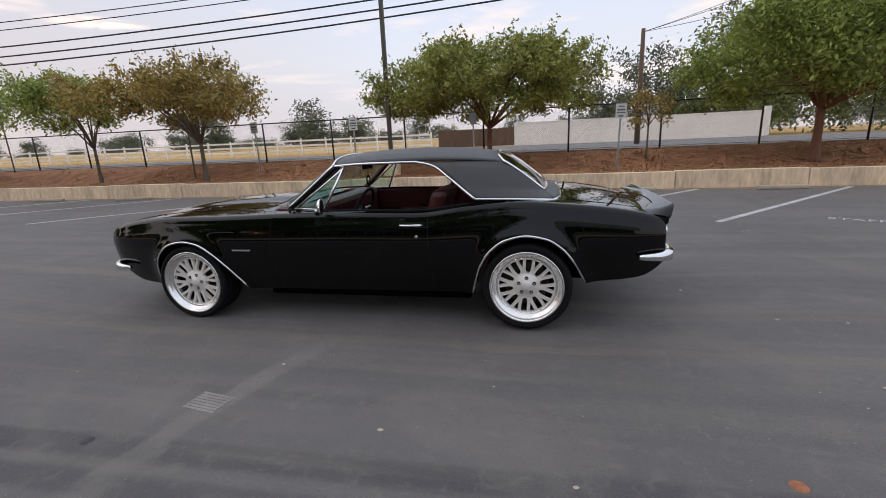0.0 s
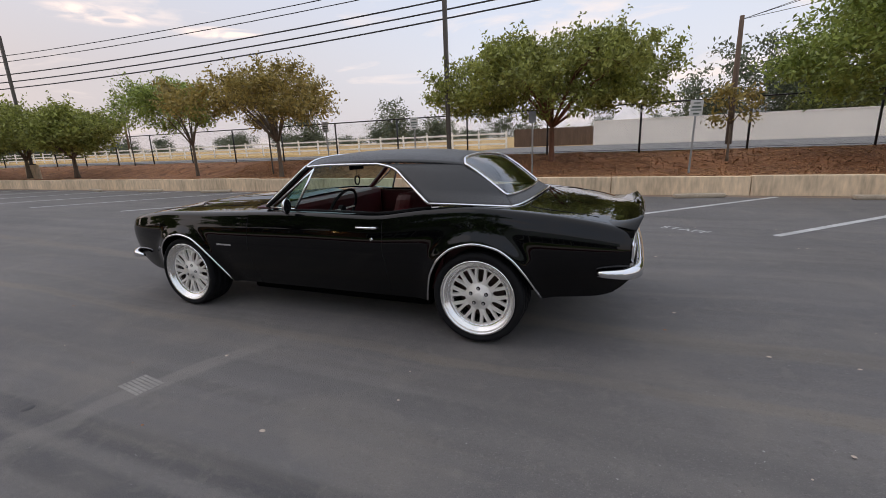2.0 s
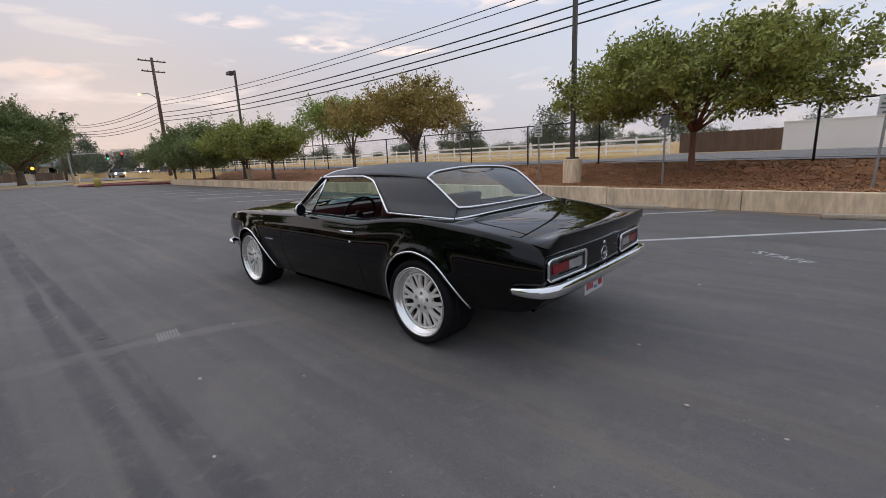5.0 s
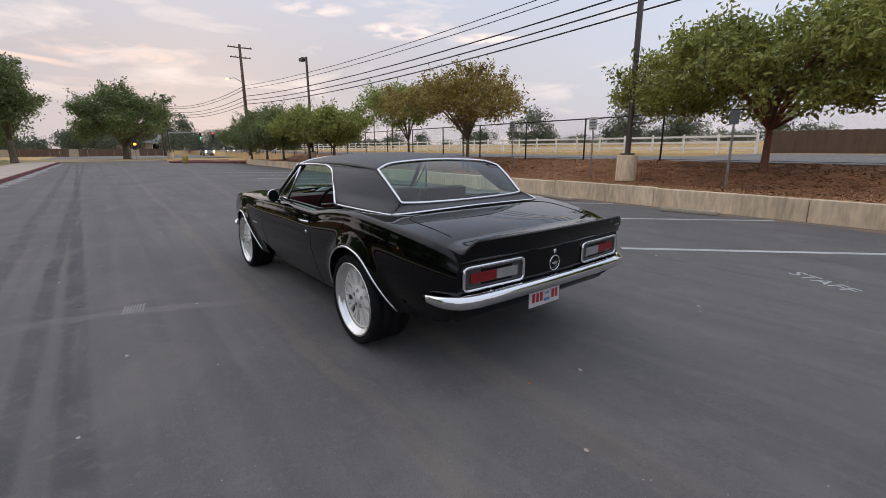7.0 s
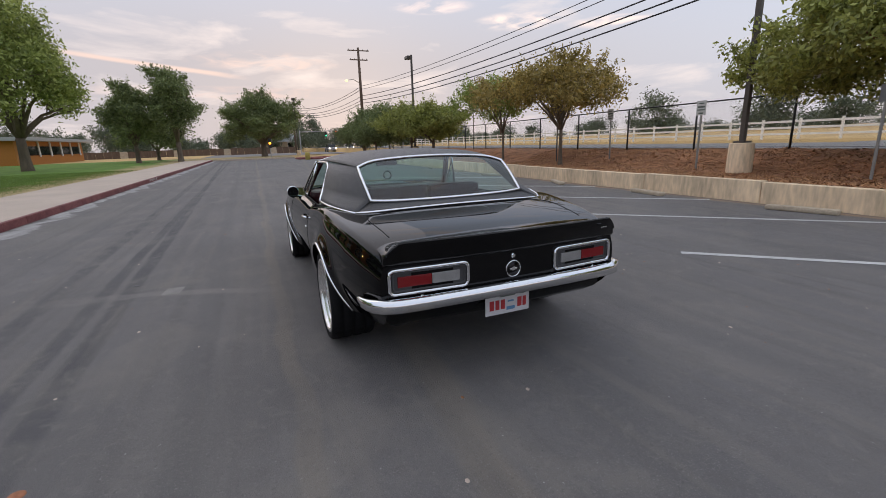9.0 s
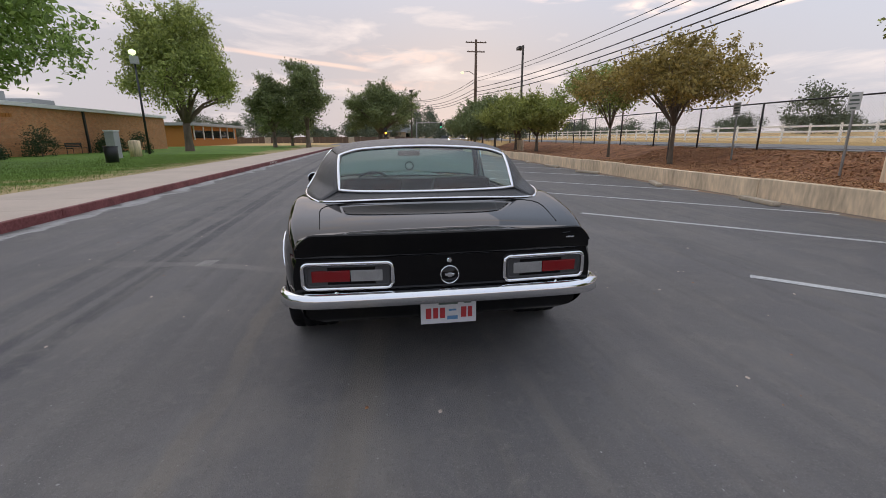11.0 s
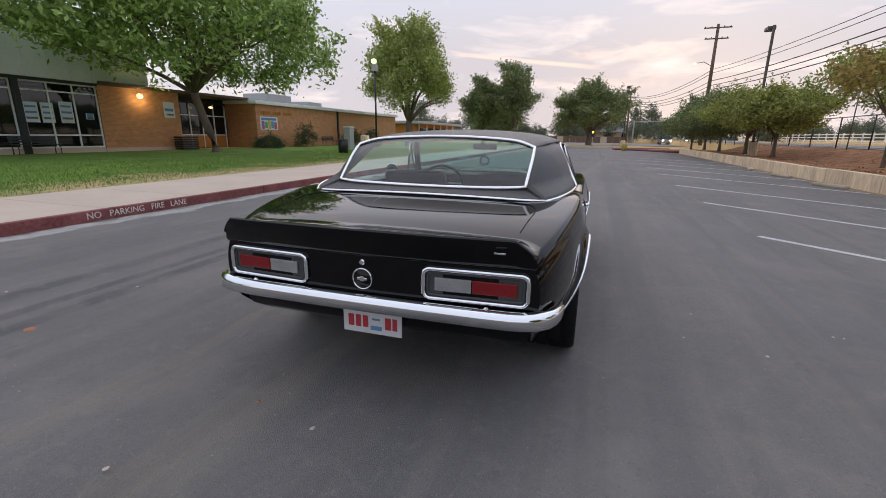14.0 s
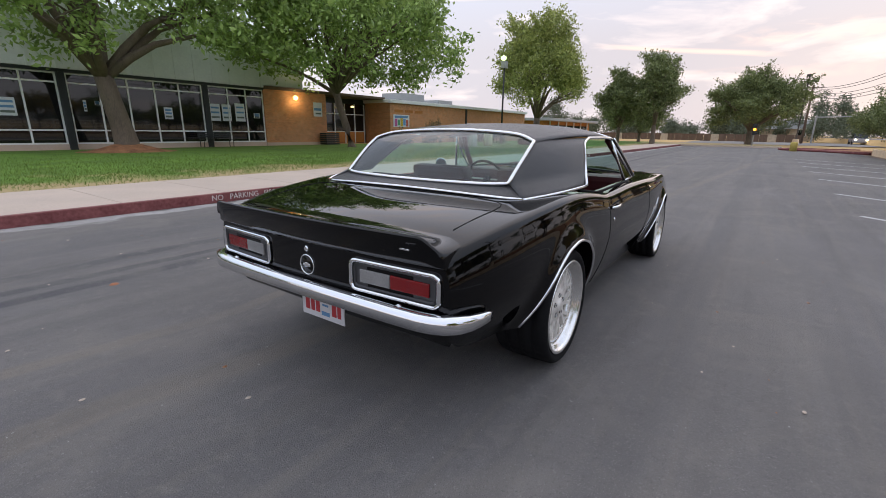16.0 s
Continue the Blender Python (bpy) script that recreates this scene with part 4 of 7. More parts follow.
# overhead cables, sagging between the poles
for q, k in enumerate((0.0, 0.2, 0.43, 0.82, 1.0)):
    pts = []
    for t in range(41):
        d = t / 40 * 105
        lo = 6.5 - 0.0516 * d + 0.001008 * d * d
        hi = 8.6 - 0.0571 * d + 0.000959 * d * d
        pts.append((U1.x + d, 17.0 + 0.055 * d, lo + (hi - lo) * k))
    cable = part("overhead_cable", tubed(pts, 0.035 if q < 3 else 0.022, 5), M_WIRE, None, "", True)
    tagged(cable, "black overhead cable sagging between the poles", "cable", "overhead cables")
    z0 = 6.5 + 2.1 * k
    pts = [(U1.x - d * 28.2, 17.0 - d * 6.5, z0 * (1 - d) + (6.9 + 1.2 * k) * d - 4.2 * d * (1 - d)) for d in [t / 12 for t in range(13)]]
    cable = part("overhead_cable", tubed(pts, 0.03, 5), M_WIRE, None, "", True)
    tagged(cable, "black overhead cable sagging between the poles", "cable", "overhead cables")

for ex, ey, ez in ((19.0, 27.5, 10.6), (21.0, 26.5, 8.9), (26.0, 31.0, 12.5)):
    pts = [(6.35 + (ex - 6.35) * t, 25.2 + (ey - 25.2) * t, 6.05 + (ez - 6.05) * t - 1.1 * t * (1 - t)) for t in [q / 10 for q in range(11)]]
    cable = part("overhead_cable", tubed(pts, 0.012, 5), M_WIRE, None, "", True)
    tagged(cable, "thin black service cable running up from the short pole", "cable", "overhead cables")

# ---- trees ----
tree("crape myrtle with dense green crown and white flowers on the bank", -0.2, 16.2, 0.6, 1.1, 0.088, (-0.05, 0.0, 2.45), (3.75, 2.9, 1.5), 720, 62, 0.062, M_LEAF, M_BARK_RED, 6, limbs=16, spread=0.27, blossom=44, wisps=70, under=-0.72)
tree("crape myrtle with dense green crown on the bank", 9.15, 15.3, 0.36, 1.4, 0.115, (0.3, 0.2, 2.85), (3.7, 3.0, 1.75), 720, 62, 0.064, M_LEAF7, M_BARK_RED, 8, limbs=14, spread=0.33, blossom=14, wisps=60, under=-0.75)
tree("thin olive-brown tree with sparse autumn leaves on the bank", -10.4, 14.6, 0.3, 1.3, 0.075, (-0.75, 0.1, 2.8), (3.3, 2.6, 1.3), 400, 42, 0.063, M_LEAF2, M_BARK, 12, limbs=18, spread=0.32, wisps=170, under=-0.62)
tree("slim green tree with sparse crown on the bank", -15.6, 15.0, 0.3, 1.3, 0.06, (-1.1, 0.0, 2.85), (2.7, 2.0, 1.25), 310, 38, 0.062, M_LEAF7, M_BARK, 15, limbs=10, spread=0.30, wisps=60, under=-0.65)
for q, (tx, ty, rx, cz_, rz, lf_) in enumerate(((-22.5, 13.9, 2.6, 2.0, 1.15, M_LEAF), (-26.2, 13.7, 3.2, 2.05, 1.25, M_LEAF), (-31.2, 13.5, 3.3, 2.05, 1.75, M_LEAF6), (-35.6, 13.5, 3.2, 2.1, 1.9, M_LEAF6), (-40.2, 13.4, 3.0, 2.1, 1.8, M_LEAF6))):
    tree("bushy low green tree beside the end of the bank", tx, ty, 0.45 if tx > -37 else 0.1, 0.8, 0.09, (0, 0, cz_), (rx, 2.1, rz), 380, 60, 0.07, lf_, M_BARK, 20 + q, limbs=8, spread=0.36, wisps=50, under=-0.75 if q < 2 else -1.1)
tree("young thin tree staked on the bank", 4.75, 15.6, 0.62, 0.9, 0.03, (0.0, 0, 1.35), (0.8, 0.7, 0.75), 26, 26, 0.06, M_LEAF2, M_BARK, 31, limbs=5, spread=0.2)
tree("large spreading shade tree on the school lawn", -16.3, -15.2, 0.1, 3.2, 0.23, (0.9, 0.6, 6.6), (7.0, 6.0, 4.2), 820, 46, 0.13, M_LEAF3, M_BARK, 41, limbs=18, spread=0.60, wisps=150, lean=(1.1, 0.0), under=-0.95)
tree("large old shade tree on a worn mound by the school", -4.6, -17.0, 0.15, 3.1, 0.40, (0.2, 0.8, 6.3), (6.4, 5.4, 3.5), 360, 42, 0.13, M_LEAF3, M_BARK, 43, limbs=18, spread=0.60, wisps=140, lean=(0.5, 0.0), under=-0.95)
tree("tall yellow-green tree on the school lawn", -38.5, -12.6, 0.1, 2.4, 0.34, (0.3, 0, 7.0), (4.3, 4.2, 4.7), 560, 62, 0.125, M_LEAF5, M_BARK, 45, limbs=14, spread=0.62, wisps=130, under=-0.98)
tree("dark green tree beyond the lawn", -50.0, -4.0, 0.1, 2.0, 0.25, (0.0, 0, 5.4), (2.6, 2.4, 4.0), 320, 60, 0.12, M_LEAF6, M_BARK, 47, limbs=10, spread=0.52, wisps=60, under=-0.95)
tree("dark green tree beyond the lawn", -52.0, -8.2, 0.1, 1.8, 0.22, (0.0, 0, 4.6), (3.1, 2.4, 3.3), 300, 60, 0.12, M_LEAF6, M_BARK, 48, limbs=10, spread=0.52, wisps=50, under=-0.95)
tree("rounded green tree at the end of the car park", -60.5, 4.5, 0.1, 1.6, 0.35, (0.0, 0, 4.6), (4.5, 4.4, 3.3), 620, 70, 0.11, M_LEAF6, M_BARK, 49, limbs=12, spread=0.58, wisps=60, under=-0.9)
tree("small green tree beyond the lawn", -62, -8.0, 0.1, 1.2, 0.2, (0.0, 0, 3.0), (3.4, 3.4, 2.2), 240, 60, 0.12, M_LEAF6, M_BARK, 50, limbs=6, spread=0.6, under=-0.8)


def woods(name, label, spots, seed, leaf):
    """Far trees and scrub; M_LEAF4 carries the distance haze in its colour."""
    r2 = np.random.default_rng(seed)
    pts = []
    for (ax, ay, az, w, h) in spots:
        for _ in range(int(12 + w * h * 0.8)):
            p = r2.normal(0, 1, 3)
            p /= np.linalg.norm(p)
            p *= r2.uniform(0.3, 1.0)
            pts.append((ax + p[0] * w, ay + p[1] * w * 0.5, az + h * 0.52 + p[2] * h * 0.5))
    v, f = leaves(r2, pts, 80, 0.58, 0.2, 0.8)
    ob = leaf_mesh(name, v, f, leaf, None)
    return tagged(ob, label, "woods", kind="stuff")


r3 = np.random.default_rng(77)
spots = []
for _ in range(46):
    ax = r3.uniform(-130, 60)
    spots.append((ax, r3.uniform(85, 130), 0.7, r3.uniform(3, 6.5), r3.uniform(3.0, 6.5)))
spots += [(-31, 62, 0.7, 3.0, 7.5), (-26, 66, 0.7, 2.6, 5.0), (-38, 70, 0.7, 4.0, 5.0), (-47, 60, 0.7, 4.5, 7.0)]
woods("far_trees", "far line of green trees greyed by haze beyond the pasture", spots, 78, M_LEAF4)
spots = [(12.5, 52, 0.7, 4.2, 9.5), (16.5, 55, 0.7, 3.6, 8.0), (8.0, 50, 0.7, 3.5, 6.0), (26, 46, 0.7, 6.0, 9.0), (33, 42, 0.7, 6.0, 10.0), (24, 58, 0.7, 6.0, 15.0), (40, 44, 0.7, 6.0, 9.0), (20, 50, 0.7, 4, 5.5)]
woods("far_trees", "tall green trees greyed by haze behind the cream wall", spots, 79, M_LEAF4)
spots = [(19.5, 41, 0.7, 2.4, 5.0), (24, 42, 0.7, 3.4, 6.5), (29.5, 41, 0.7, 3.4, 6.0), (36, 41, 0.7, 3.6, 7.0), (44, 42, 0.7, 3.6, 7.0), (21, 46, 0.7, 3.4, 6.5), (17, 50, 0.7, 2.4, 4.5)]
woods("far_trees", "dark green trees and shrubs past the end of the cream wall", spots, 81, M_LEAF6)
spots = []
for q in range(70):
    spots.append((r3.uniform(-150, -98), -75 + q * 2.3 + r3.uniform(-2, 2), 0.1, r3.uniform(3, 6), r3.uniform(3.0, 6.5)))
spots += [(-104, 2, 0.1, 5, 9), (-112, 14, 0.1, 3, 10), (-108, 17, 0.1, 2.5, 9), (-100, -22, 0.1, 6, 8), (-96, -34, 0.1, 6, 9)]
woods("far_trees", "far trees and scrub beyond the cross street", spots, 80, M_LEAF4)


def house(x, y, rz, w, d, h, wallm, label):
    root = thing("house", label, "house", (x, y, 0.1), rz)
    part("wall", boxed(-w / 2, w / 2, -d / 2, d / 2, 0, h), wallm, root)
    bm = bmesh.new()
    a = [bm.verts.new(p) for p in ((-w / 2 - 0.5, -d / 2 - 0.5, h), (w / 2 + 0.5, -d / 2 - 0.5, h), (w / 2 + 0.5, d / 2 + 0.5, h), (-w / 2 - 0.5, d / 2 + 0.5, h), (-w / 2 - 0.2, 0, h + d * 0.24), (w / 2 + 0.2, 0, h + d * 0.24))]
    for f in ((0, 1, 5, 4), (3, 4, 5, 2), (0, 4, 3), (1, 2, 5), (0, 3, 2, 1)):
        bm.faces.new([a[k] for k in f])
    part("roof", bm, M_GREYROOF, root, "grey shingled roof")
    for q in range(3):
        wx = -w * 0.32 + q * w * 0.32
        wn_ = part("window", boxed(wx - 0.6, wx + 0.6, -d / 2 - 0.06, -d / 2 - 0.01, 1.0, 2.2), M_WGLASS, root)
        part("frame", boxed(wx - 0.7, wx + 0.7, -d / 2 - 0.04, -d / 2 + 0.0, 0.9, 2.3), M_FRAME, wn_)
    return root


house(-118, 8, 90, 12, 8, 2.4, M_BLOCK, "distant low tan house with grey roof")
house(14.2, 58, 0, 4.5, 6, 2.6, M_FRAME, "pale house with grey roof behind the cream wall")
yard = thing("far_fence", "distant weathered board fence beyond the cross street", "fence")
for q in range(60):
    fy = -62 + q * 1.22
    part("board", boxed(-93.5, -93.42, fy, fy + 1.18, 0.0, 1.3 + 0.05 * math.sin(q * 1.9)), M_WOODPOLE if q % 7 else M_BLOCK, yard)

# ---- school ----
FY = -20.3
school = thing("school_building", "low school hall with dark window wall and pale metal fascia", "building")
part("fascia", boxed(-13.6, 26, FY - 12, FY + 0.25, 3.66, 6.6, 0.02), M_PANEL, school, "ribbed pale green metal fascia")
for q in range(40):
    xx = 25.6 - q * 1.0
    if xx > -13.5:
        part("seam", boxed(xx - 0.03, xx + 0.03, FY + 0.25, FY + 0.285, 3.66, 6.6), M_PANEL, school)
part("fascia", boxed(-16.6, -13.61, FY - 12, FY + 0.2, 3.82, 6.58, 0.02), M_PANEL, school, "ribbed pale green metal fascia")
part("back_wall", boxed(-13.6, 26, FY - 12, FY - 11.8, 0, 3.66), M_BRICK, school)
part("soffit_beam", boxed(-13.6, 26, FY - 0.3, FY + 0.2, 3.52, 3.655, 0.01), M_DARKPOST, school, "dark beam under the fascia")
part("plinth", boxed(-13.6, 26, FY - 0.1, FY + 0.06, 0.0, 0.35, 0.01), M_WALK, school)
bays = [22.35, 15.9, 9.4, 2.95, -3.5, -9.95, -13.75]
for bx1, bx0 in zip(bays, bays[1:]):
    part("column", boxed(bx1 - 0.14, bx1 + 0.14, FY - 0.05, FY + 0.19, 0.1, 3.52, 0.01), M_DARKPOST, school)
    a, b = bx0 + 0.16, bx1 - 0.16
    win = part("window_frame", boxed(a, b, FY + 0.0, FY + 0.05, 0.35, 0.42), M_FRAME, school, "white metal window frame")
    for hz in (0.98, 3.08, 3.48):
        part("rail", boxed(a, b, FY + 0.0, FY + 0.05, hz - 0.035, hz + 0.035), M_FRAME, win)
    nm = round((bx1 - bx0) / 1.28)
    for s in range(nm + 1):
        xx = a + 0.03 + (b - a - 0.06) * s / nm
        part("mullion", boxed(xx - 0.035, xx + 0.035, FY + 0.003, FY + 0.053, 0.38, 3.48), M_FRAME, win)
    for s in range(nm):
        xa, xb = a + (b - a) * s / nm, a + (b - a) * (s + 1) / nm
        part("pane", boxed(xa + 0.02, xb - 0.02, FY - 0.02, FY - 0.005, 0.36, 3.5), M_WGLASS, win, "dark reflecting glass")
for px, pz, pw, ph, mt in ((-10.45, 2.05, 0.62, 0.95, M_PAPER), (-11.15, 2.05, 0.55, 0.95, M_PAPER), (-12.0, 2.1, 0.62, 1.05, M_PAPER), (-13.1, 1.95, 0.4, 0.3, M_PAPER), (-7.9, 1.9, 0.42, 0.6, M_PAPER), (-1.5, 1.95, 0.6, 0.75, M_PAPER), (-4.25, 2.1, 0.12, 0.5, M_PAPER), (-4.75, 2.25, 0.2, 0.18, M_PAPER)):
    ob = part("paper_notice", boxed(px - pw / 2, px + pw / 2, FY + 0.0, FY + 0.006, pz - ph / 2, pz + ph / 2), mt)
    tagged(ob, "pale paper notice taped inside the dark window", "notice", "window notices")
    for s in range(3):
        part("print_bar", boxed(px - pw * 0.38, px + pw * 0.38, FY + 0.007, FY + 0.010, pz + ph * (0.28 - 0.28 * s) - 0.05, pz + ph * (0.28 - 0.28 * s) + 0.05), M_BLUE if s < 2 else M_INK, ob)

annex = thing("school_entrance_block", "tan brick block with a lit wall lamp beside a recessed entrance", "building")
part("wall", boxed(-18.6, -13.62, FY - 6, FY + 0.1, 0.0, 3.6, 0.01), M_BRICK, annex)
part("plinth", boxed(-18.62, -13.6, FY - 0.1, FY + 0.14, 0.0, 0.3), M_WALK, annex)
part("roof_edge", boxed(-24.6, -13.6, FY - 6, FY + 0.35, 3.6, 3.78, 0.02), M_WOODPOLE, annex)
lampq = part("wall_lamp", lathed([(0.0, -0.16), (0.13, -0.1), (0.16, 0.0), (0.13, 0.1), (0.0, 0.16)], 12, "y"), M_LAMPGLOW, annex, "lit warm wall lamp", True)
lampq.location = (-15.9, FY + 0.25, 3.2)
wall_light = new("wall_lamp_light", bpy.data.lights.new("wall_lamp_light", "POINT"))
wall_light.data.energy, wall_light.data.color, wall_light.data.shadow_soft_size = 26, (1.0, 0.80, 0.42), 0.1
wall_light.location = (-15.9, FY + 0.55, 3.1)
nt2 = part("notice_board", boxed(-18.2, -17.45, FY + 0.1, FY + 0.13, 2.05, 3.0), M_PAPER, annex)
part("print_bar", boxed(-18.1, -17.5, FY + 0.13, FY + 0.137, 2.45, 2.62), M_BLUE, nt2)
part("print_bar", boxed(-18.1, -17.6, FY + 0.13, FY + 0.137, 2.2, 2.3), M_INK, nt2)
# recessed entrance
part("recess_wall", boxed(-24.6, -18.6, FY - 2.2, FY - 2.0, 0.0, 3.6), M_DARKPOST, annex)
part("entrance_door", boxed(-19.9, -18.95, FY - 2.0, FY - 1.93, 0.1, 2.3, 0.01), M_CONC, annex, "tan panelled entrance door")
part("door_glass", boxed(-19.6, -19.25, FY - 1.93, FY - 1.925, 1.2, 2.0), M_WGLASS, annex)
part("recess_glass", boxed(-24.4, -20.0, FY - 2.0, FY - 1.96, 1.0, 3.2), M_WGLASS, annex, "dark entrance glass")
part("recess_panel", boxed(-24.4, -20.0, FY - 2.0, FY - 1.93, 0.12, 0.98), M_ORANGE, annex, "orange lower panel")
for s in range(5):
    xx = -24.35 + s * 1.08
    part("mullion", boxed(xx - 0.035, xx + 0.035, FY - 1.955, FY - 1.88, 0.1, 3.2), M_FRAME, annex)
part("transom", boxed(-24.4, -20.0, FY - 1.955, FY - 1.89, 2.35, 2.42), M_FRAME, annex)
part("transom", boxed(-24.4, -20.0, FY - 1.955, FY - 1.89, 0.98, 1.05), M_FRAME, annex)
ob = part("ceiling_lamp", lathed([(0.0, -0.08), (0.14, -0.04), (0.14, 0.04), (0.0, 0.08)], 10, "z"), M_LAMPGLOW, annex, "lit entrance lamp")
ob.location = (-22.2, FY - 1.0, 2.95)

wing = thing("school_classroom_wing", "long low red-brown brick classroom wing with pale roof edge", "building")
WX0, WX1, WY = -50.0, -24.6, -19.4
part("wall", boxed(WX0, WX1, WY - 9, WY, 0.0, 3.35, 0.01), M_BRICK, wing)
part("roof_edge", boxed(WX0 - 0.2, WX1 + 0.2, WY - 9.2, WY + 0.25, 3.35, 3.62, 0.02), M_FRAME, wing, "pale roof edge")
part("rooftop_unit", boxed(-33, -29.5, WY - 5.5, WY - 3.0, 3.62, 4.6, 0.05), M_GREYROOF, wing, "grey rooftop air unit")
part("rooftop_unit", boxed(-38, -35.5, WY - 5.5, WY - 3.0, 3.62, 4.3, 0.05), M_GREYROOF, wing)
part("downpipe", boxed(-36.2, -36.0, WY, WY + 0.12, 0.0, 3.35), M_DARKPOST, wing)
part("mural", boxed(-27.0, -24.95, WY, WY + 0.04, 1.45, 2.45, 0.01), M_PAPER, wing, "bright painted welcome panel")
for s, c in enumerate(((0.55, 0.12, 0.08), (0.10, 0.30, 0.55), (0.60, 0.42, 0.05), (0.08, 0.35, 0.18), (0.5, 0.1, 0.3))):
    part("mural_patch", boxed(-26.85 + s * 0.36, -26.55 + s * 0.36, WY + 0.04, WY + 0.048, 1.5 + 0.08 * (s % 2), 2.05 + 0.06 * (s % 3)), mat("mural_color", c, 0.7, vary=0.2, scale=6), wing)
part("print_bar", boxed(-26.8, -25.1, WY + 0.04, WY + 0.048, 2.18, 2.36), M_BLUE, wing)
for s in range(14):
    if s % 5 != 4:
        part("letter_bar", boxed(-25.35 - s * 0.27, -25.15 - s * 0.27, WY, WY + 0.04, 2.62, 2.86), M_ORANGE, wing)
# far low building
far = thing("far_school_building", "distant low tan school building with lit eaves", "building")
part("wall", boxed(-84, -62, -30, -22, 0.0, 2.9), M_ORANGE, far)
for s in range(5):
    part("window", boxed(-82.2 + s * 3.6, -78.9 + s * 3.6, -22.0, -21.9, 1.2, 2.3), M_WGLASS, far)
part("roof", boxed(-85, -61, -31, -20.6, 2.9, 3.3, 0.02), M_GREYROOF, far)
for s in range(6):
    part("mullion", boxed(-82.5 + s * 3.6, -82.2 + s * 3.6, -21.9, -21.8, 1.0, 2.9), M_FRAME, far)


def hedge(name, label, x, y, z, rx, ry, rz, seed, leaf=None, k=40):
    root = thing(name, label, "bush", (x, y, z))
    r2 = np.random.default_rng(seed)
    p = r2.normal(0, 1, (k, 3))
    p /= np.linalg.norm(p, axis=1)[:, None]
    p *= r2.uniform(0.6, 1.0, (k, 1))
    p[:, 2] = np.abs(p[:, 2])
    v, f = leaves(r2, p * np.array([rx, ry, rz]), 60, 0.16, 0.06)
    leaf_mesh("foliage", v, f, leaf or M_HEDGE, root)
    part("stems", tubed([(0, 0, -0.1), (0.03, 0, rz * 0.4), (0, 0, rz * 0.8)], [0.05, 0.04, 0.02], 6), M_BARK, root)
    return root


hedge("bush", "clipped round dark green bush by the brick wall", -23.6, -17.6, 0.1, 1.15, 1.0, 1.0, 61, k=60)
hedge("bush", "rose bush with pale flowers by the brick wall", -28.6, -17.9, 0.1, 1.1, 1.0, 1.9, 62, k=50)
hedge("bush", "dark shrub by the brick wall", -36.5, -17.9, 0.1, 1.6, 1.0, 1.6, 63, k=60)
hedge("bush", "small flowering shrub on the lawn", -34.0, -14.5, 0.1, 0.9, 0.8, 1.6, 64, k=30)

bin_ = thing("litter_bin", "round black litter bin on the lawn", "bin", (-19.5, -8.8, 0.1))
part("body", lathed([(0.0, 0), (0.27, 0.0), (0.30, 0.75), (0.26, 0.78), (0.26, 0.6), (0.0, 0.55)], 20, "z"), M_BLACK, bin_, "", True)
part("rim", tubed([(0.3 * math.cos(t), 0.3 * math.sin(t), 0.77) for t in [2 * math.pi * q / 20 for q in range(20)]], 0.025, 6, True), M_BLACK, bin_, "", True)
kiosk = thing("utility_cabinet", "pale grey utility cabinet standing on the lawn", "cabinet", (-24.3, -11.2, 0.1))
part("body", boxed(-0.3, 0.3, -0.25, 0.25, 0.0, 1.55, 0.03), M_GREYROOF, kiosk)
part("cap", boxed(-0.33, 0.33, -0.28, 0.28, 1.55, 1.62, 0.015), M_FRAME, kiosk)
pier = thing("stone_pier", "pale concrete pier on the lawn", "pier", (-27.0, -11.4, 0.1))
part("shaft", lathed([(0.0, 0), (0.34, 0.0), (0.33, 0.95), (0.28, 1.02), (0.0, 1.04)], 20, "z"), M_CONC, pier, "", True)

gl_lamp = thing("lawn_lamp_post", "dark lamp post with a lit greenish lamp on the lawn", "lamp post", (-31.3, -12.6, 0.1))
part("pole", tubed([(0, 0, -0.1), (0, 0, 7.1)], [0.09, 0.06], 8), M_BLACK, gl_lamp, "", True)
part("arm", tubed([(0, 0, 6.7), (0.5, 0.1, 6.75)], 0.03, 6), M_BLACK, gl_lamp)
part("housing", boxed(-0.25, 0.25, -0.2, 0.2, 6.2, 6.75, 0.03), M_GREYROOF, gl_lamp)
ob = part("lamp_bulb", lathed([(0.0, -0.22), (0.22, -0.1), (0.22, 0.1), (0.0, 0.22)], 12, "z"), M_GREENGLOW, gl_lamp, "lit greenish lamp", True)
ob.location = (0.55, 0.2, 6.9)


def bench(x, y, rz):
    root = thing("bench", "dark metal slatted bench before the windows", "bench", (x, y, 0.1), rz, "school benches")
    for s in (-0.85, 0.85):
        part("leg", tubed([(s, -0.2, 0), (s, -0.2, 0.44), (s, 0.22, 0.44), (s, 0.22, 0)], 0.025, 6), M_BLACK, root)
        part("back_post", tubed([(s, -0.2, 0.44), (s, -0.27, 0.85)], 0.025, 6), M_BLACK, root)
    for q in range(4):
        part("slat", boxed(-0.95, 0.95, -0.2 + q * 0.11, -0.11 + q * 0.11, 0.455, 0.48, 0.006), M_DARKPOST, root)
    for q in range(3):
        part("slat", boxed(-0.95, 0.95, -0.25 - q * 0.008, -0.22 - q * 0.008, 0.54 + q * 0.11, 0.63 + q * 0.11, 0.006), M_DARKPOST, root)
    return root


